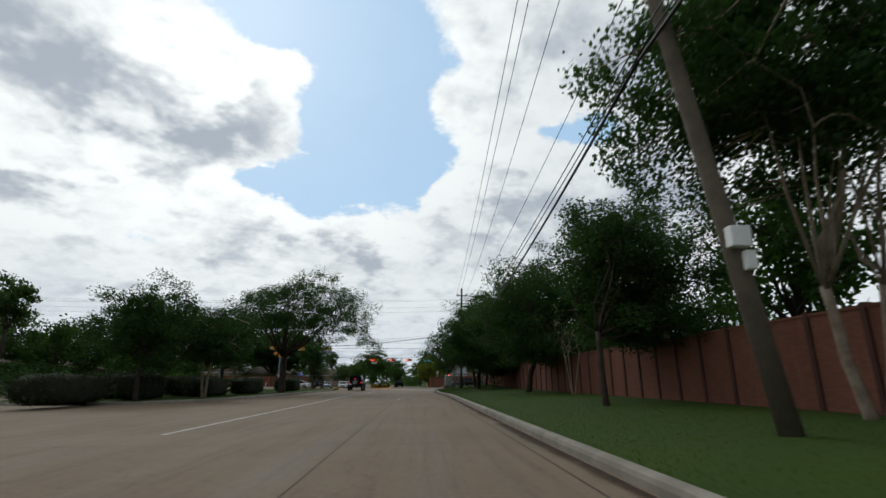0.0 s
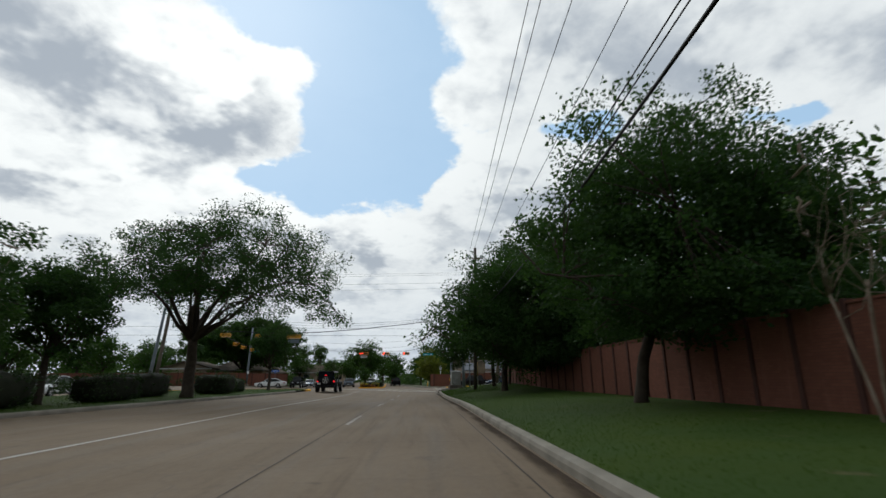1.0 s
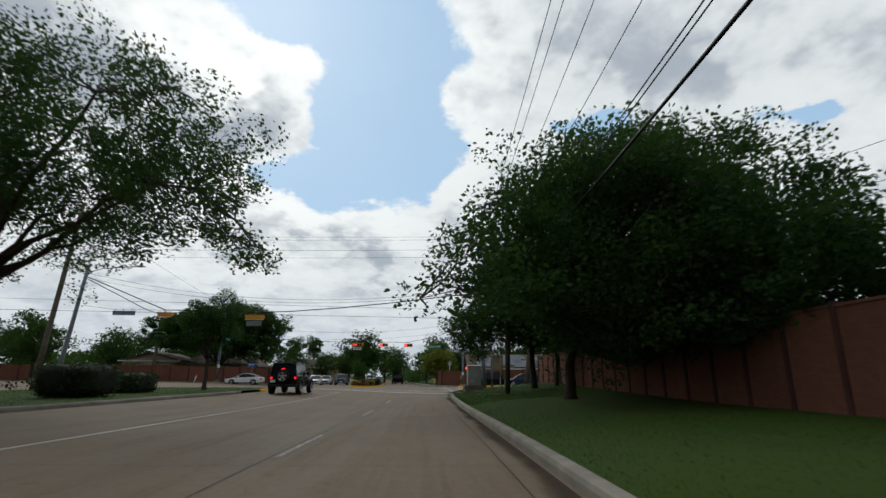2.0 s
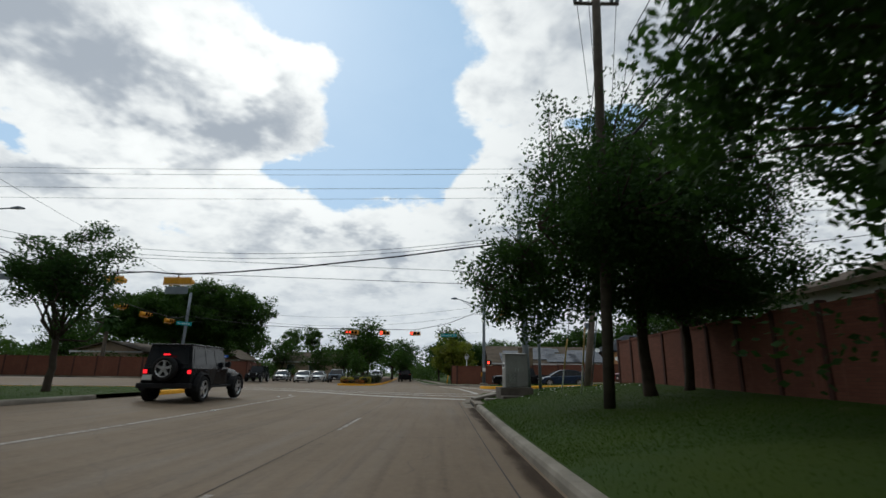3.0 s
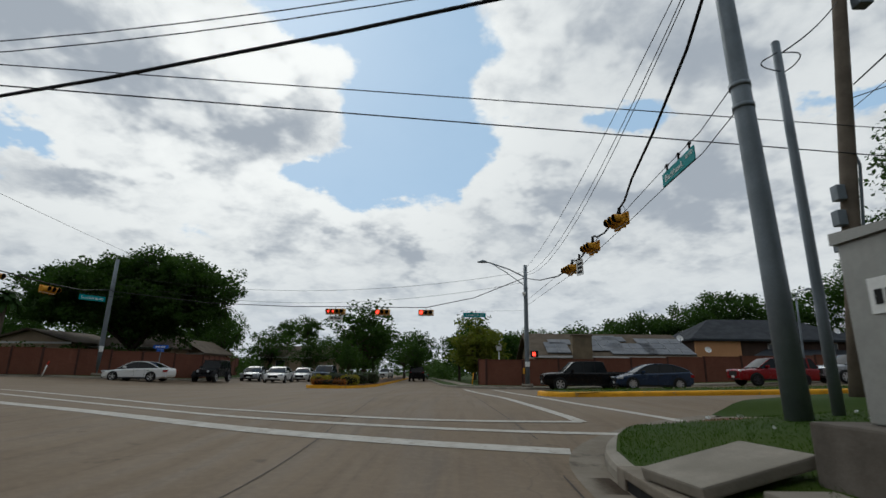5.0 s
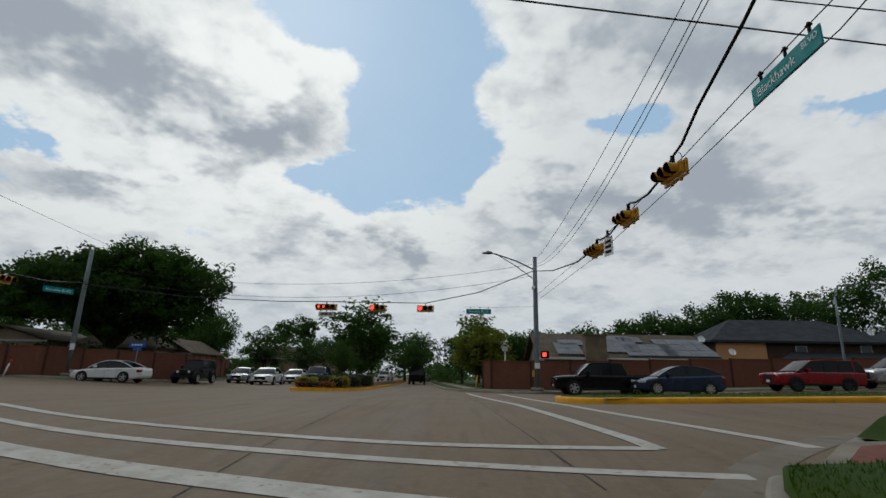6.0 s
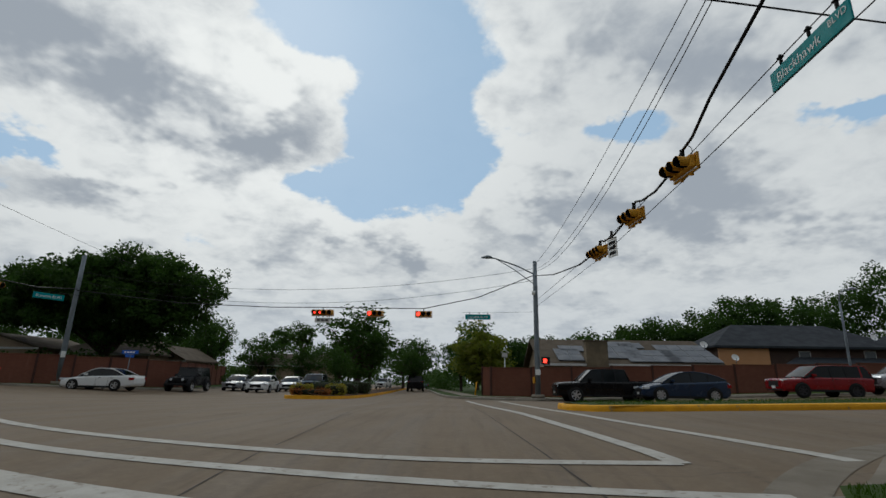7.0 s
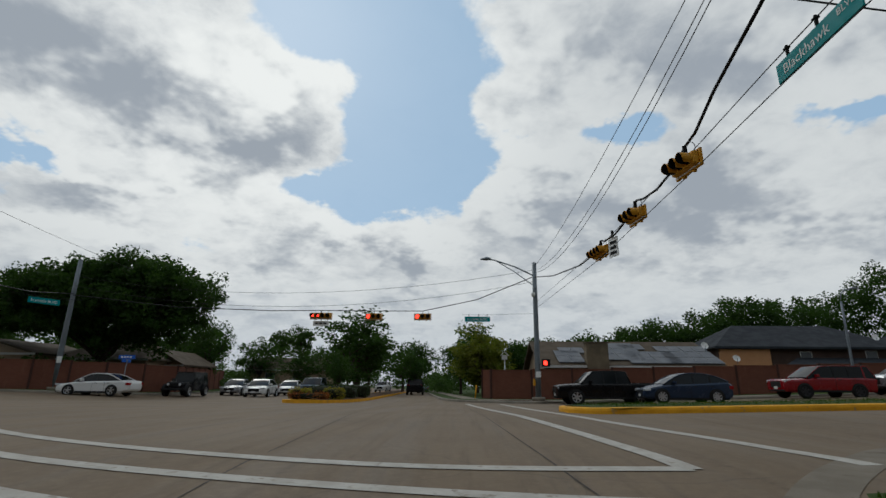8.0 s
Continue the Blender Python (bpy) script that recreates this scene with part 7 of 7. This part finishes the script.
for x, z in ((20.0, 4.1), (22.4, 3.1), (37.2, 5.25)):
    dish = empty("satellite_dish", Matrix.Translation((x, 40.2 if x < 23 else 44.6, z)), "grey-white satellite dish on a roof", "dish")
    bm = bmesh.new()
    bmesh.ops.create_uvsphere(bm, u_segments=14, v_segments=8, radius=0.42)
    bmesh.ops.delete(bm, geom=[q for q in bm.verts if q.co.z > -0.18], context="VERTS")
    bmesh.ops.transform(bm, matrix=pose(0, 0, 0.1, 65, 0, 0), verts=bm.verts)
    part("bowl", bm, M["sign_white"], dish, "", True)
    tubed("mast", [(0, 0.2, -0.5), (0, 0.15, -0.05)], 0.025, M["steel"], dish, 6)
house("tan_house", (41.5, 44.5), (52, 53), 4.4, 6.9, "tan-gabled house with a dark roof behind the fence", "house_tan", "roof_dark", 0.5, 0.0, "y")
house("white_house", (12.8, -31), (22.0, -23.6), 3.75, 5.9, "white-walled house with a brown hipped roof", "house_white", "roof_brown", 0.5, 4.2, "y")
house("white_house", (13.0, -11.5), (21.0, -3.2), 3.9, 5.4, "pale house with a brown roof behind the fence", "house_white", "roof_brown", 0.5, 3.4, "y")
house("tan_house", (-47, 43), (-38.5, 51), 3.3, 4.6, "pale-gabled brown-roofed house behind the fence", "house_tan", "roof_brown", 0.5, 0.0, "y")
house("tan_house", (-40, 46), (-30, 55), 3.0, 4.7, "brown-roofed house under the oak", "house_tan", "roof_brown", 0.5, 3.0)
house("tan_house", (-33.4, 49.5), (-28.4, 56), 2.6, 4.1, "tan gabled house behind the fence", "house_tan", "roof_brown", 0.4, 0.0, "y")
h5 = house("tan_house", (-30, 70), (-19, 78), 2.8, 4.6, "tan house with a low roof beyond the trees", "house_tan", "roof_brown", 0.4, 0.0)
window(h5, -27, 70, 1.2, 1.4, 1.1), window(h5, -23, 70, 1.2, 1.4, 1.1)
house("brick_house", (-52, -32), (-38.5, -20), 2.9, 4.6, "low brick house across the lawn", "house_brown", "roof_brown", 0.6, 2.0, "y")
house("brick_house", (-54, -14), (-41, -3), 2.9, 4.6, "low brick house across the lawn", "house_brown", "roof_brown", 0.6, 2.0, "y")
house("brick_house", (-56, -56), (-41, -43), 2.9, 4.4, "low brick house across the lawn", "house_brown", "roof_brown", 0.6, 2.0, "y")

# ---- planting on the far median ----
for i, (x, y, sx, sz, lv) in enumerate(((-8.5, 26.2, 1.2, 0.55, "flower_y"), (-7.9, 25.8, 2.2, 0.32, "flower"), (-6.9, 27.2, 1.1, 0.6, "flower_y"), (-7.7, 28.6, 2.3, 0.75, "hedge"), (-7.6, 31.5, 2.3, 0.8, "hedge"), (-7.2, 34.6, 2.0, 0.9, "hedge"))):
    hedge((x, y, gz(x, y) + 0.2), (sx, 1.6 if lv == "hedge" else 0.9, sz), ("low dark shrub" if lv == "hedge" else "bed of orange flowers" if lv == "flower" else "yellow-leaved shrub") + " on the planted median", 30 + i, lv, "shrub", 700, 0.09, "shrub")

# ---- woods closing the distance, shrubs before the houses across the lawn ----
rng = np.random.default_rng(77)


def woods(name, line, n, high, label, spread=1.7, per=42, leaf=0.75, mat="leaf_light", climb=0.0, rough=1.0, foot=0.0):
    """A belt of leaf clumps along a line. climb: how much the crest rises with each metre of x; rough: how uneven the crest is; foot: the bare share below."""
    pts = dense(line, 1.0)
    cs = []
    for k in range(n):
        x, y = pts[int(rng.integers(len(pts)))]
        x, y = x + rng.normal() * 2.0, y + rng.normal() * 2.0
        crest = (high + climb * x) * (0.62 + rough * (0.38 * noise.noise(Vector((x * 0.09, y * 0.09, 3.0))) + 0.22 * noise.noise(Vector((x * 0.31, y * 0.31, 7.0)))))
        cs.append((x, y, gz(x, y) + 0.3 + crest * (foot + (1 - foot) * rng.uniform() ** 0.8)))
    ob = quads(name, leaf_cloud(rng, cs, rng.uniform(0.6, 1.2, n) * spread, per, leaf), M[mat], None, "stuff")
    ob["label"] = label


woods("far_woods", [(-110, 120), (-70, 168), (70, 172), (110, 120)], 1100, 11, "continuous belt of green trees along the distance")
woods("side_woods", [(-74, 110), (-72, 40), (-70, -30), (-62, -84)], 700, 9, "continuous belt of trees beyond the houses")
woods("shrubs", [(-60, 37.5), (-34, 38.5), (-30, 58), (-31, 90)], 260, 3.2, "shrubs and low trees in the yards", 1.0, 50, 0.35)
woods("shrubs", [(6, 60), (30, 62), (62, 60)], 1150, 7.6, "dense trees in the yards behind the houses", 1.2, 60, 0.38, "leaf_mid", 0.215, 0.6, 0.3)
woods("shrubs", [(-0.5, 60), (-5.0, 110), (-12, 160)], 200, 4.0, "shrubs and low trees along the far road", 1.0, 50, 0.35)
woods("shrubs", [(-37.5, -60), (-37.0, -36), (-38.0, -12)], 520, 3.8, "shrubs and low trees before the houses across the lawn", 0.9, 50, 0.30, "leaf")
woods("shrubs", [(-22.6, -40), (-22.8, -24), (-22.6, -14)], 150, 1.7, "dark low shrubs along the far edge of the median", 0.45, 60, 0.16, "hedge")

# ---- small street things ----
bird = empty("bird_house", Matrix.Translation((3.5, 38.0, gz(3, 38) + 0.1)), "white pitched bird house on a post", "bird house")
tubed("post", [(0, 0, 0), (0, 0, 2.95)], 0.04, M["sign_white"], bird, 8)
boxed("box", (-0.2, -0.2, 2.9), (0.2, 0.2, 3.25), M["trim_white"], bird, 0.01)
bm = bmesh.new()
slab_between(bm, (-0.3, -0.28, 3.22), (0, -0.28, 3.5), (0, 0.28, 3.5), (-0.3, 0.28, 3.22), 0.02, (-1, 0, 1))
slab_between(bm, (0.3, -0.28, 3.22), (0, -0.28, 3.5), (0, 0.28, 3.5), (0.3, 0.28, 3.22), 0.02, (1, 0, 1))
part("roof", bm, M["sign_white"], bird)
ped = empty("pedestrian_signal", Matrix.Translation((5.45, 30.9, 2.15)), "pedestrian signal box showing a red light", "signal")
boxed("housing", (-0.22, -0.1, -0.22), (0.3, 0.14, 0.24), M["black"], ped, 0.02)
boxed("light", (-0.12, -0.115, -0.12), (0.1, -0.102, 0.13), M["red_on"], ped)
blue = empty("street_name_sign", Matrix.Translation((-24.4, 35.0, gz(-24, 35) + 0.1)), "blue street-name blades on a thin post", "street sign")
tubed("post", [(0, 0, 0), (0.05, 0, 2.45)], 0.03, M["steel"], blue, 8)
boxed("blade", (-0.62, -0.015, 2.45), (0.62, 0.015, 2.72), M["sign_blue"], blue, 0.006)
boxed("blade", (-0.015, -0.5, 2.2), (0.015, 0.5, 2.42), M["sign_blue"], blue, 0.006)
for k in range(4):
    boxed("bar", (-0.45 + 0.22 * k, -0.02, 2.53), (-0.29 + 0.22 * k, -0.0155, 2.64), M["sign_white"], blue)
for x, y, lx in ((-30.0, 31.6 - 1.3, 0.35), (-24.7, 33.2, 0.02), (13.4, 5.2, -0.1)):
    z = gz(x, y) + 0.12 if x < 0 else on_verge(x, y)[2]
    mk = empty("marker_post", Matrix.Translation((x, y, z)), "white utility marker post with a red top", "post")
    tubed("post", [(0, 0, -0.1), (lx * 0.75, 0, 0.75)], 0.05, M["sign_white"], mk, 8)
    tubed("tip", [(lx * 0.75, 0, 0.75), (lx, 0, 1.0)], 0.055, M["marker_red"], mk, 8)
for x, y in ((5.1, -2.8), (5.25, -5.0)):
    foot = Vector(on_verge(x, y))
    way = Vector((4.55, -11.0, 9.6)) - foot
    gw = empty("guy_wire", Matrix.Translation(foot), "guy wire with a white and yellow guard sleeve", "guy wire")
    u = way.normalized()
    tubed("guard", [u * -0.1, u * 1.1], 0.024, M["sign_white"], gw, 8)
    tubed("guard_top", [u * 1.1, u * 2.5], 0.025, M["guard_yellow"], gw, 8, "faded yellow sleeve")
    tubed("strand", [u * 2.45, way], 0.012, M["cable"], gw, 5)
yb = empty("pipe_post", Matrix.Translation((1.15, 36.4, gz(1, 36) + 0.1)), "yellow pipe marker beside the fence", "post")
tubed("post", [(0, 0, 0), (0.12, 0, 1.0)], 0.05, M["yellow_paint"], yb, 8)

# ---- grass blades on the verges near the road, litter and daisies ----
rng = np.random.default_rng(5)


def blades(name, n, fx, label, size=0.07):
    pts = [fx(rng) for _ in range(n)]
    p = np.array(pts)
    a = rng.normal(size=(n, 3)) * 0.35
    a[:, 2] = 1.0
    ln = size * rng.uniform(0.5, 1.3, (n, 1))
    ang = rng.uniform(0, 6.28, n)
    b = np.stack([np.cos(ang), np.sin(ang), np.zeros(n)], 1) * 0.004
    verts = np.stack([p - b, p + b, p + a * ln + b * 0.2, p + a * ln - b * 0.2], 1).reshape(-1, 3)
    ob = quads(name, verts, M["blade"], None, "stuff")
    ob["label"] = label


def right_spot(r):
    y = r.uniform(-16, 2.3) if r.uniform() < 0.6 else r.uniform(-66, -16)
    x0 = lerp_table(KERB_R, y) + 0.2
    x = x0 + (8.1 - x0) * r.uniform() ** 1.5
    x = max(x, x0)
    return on_verge(x, y)


blades("grass", 80000, right_spot, "short uneven grass on the verge", 0.03)
blades("grass", 14000, lambda r: (lambda x, y: (x, y, gz(x, y) + 0.18))(r.uniform(4.2, 32), r.uniform(13.7, 18)), "grass on the cross street median", 0.09)
blades("grass", 22000, lambda r: (lambda y: (r.uniform(lerp_table(MED_L, y) + 0.3, lerp_table(MED_R, y) - 0.3), y, gz(-12, y) + 0.155))(r.uniform(-41, 2.5)), "grass on the median", 0.08)
daisy = []
for k in range(60):
    x, y = rng.uniform(3.2, 8.0), rng.uniform(-6, 2.0)
    if x > lerp_table(KERB_R, y) + 0.6:
        daisy.append(on_verge(x, y))
dv = leaf_cloud(rng, [(p[0], p[1], p[2] + 0.05) for p in daisy], [0.02] * len(daisy), 3, 0.05, 0.9)
ob = quads("fallen_petals", dv, M["sign_white"], None, "stuff")
ob["label"] = "small white weeds and litter in the grass"
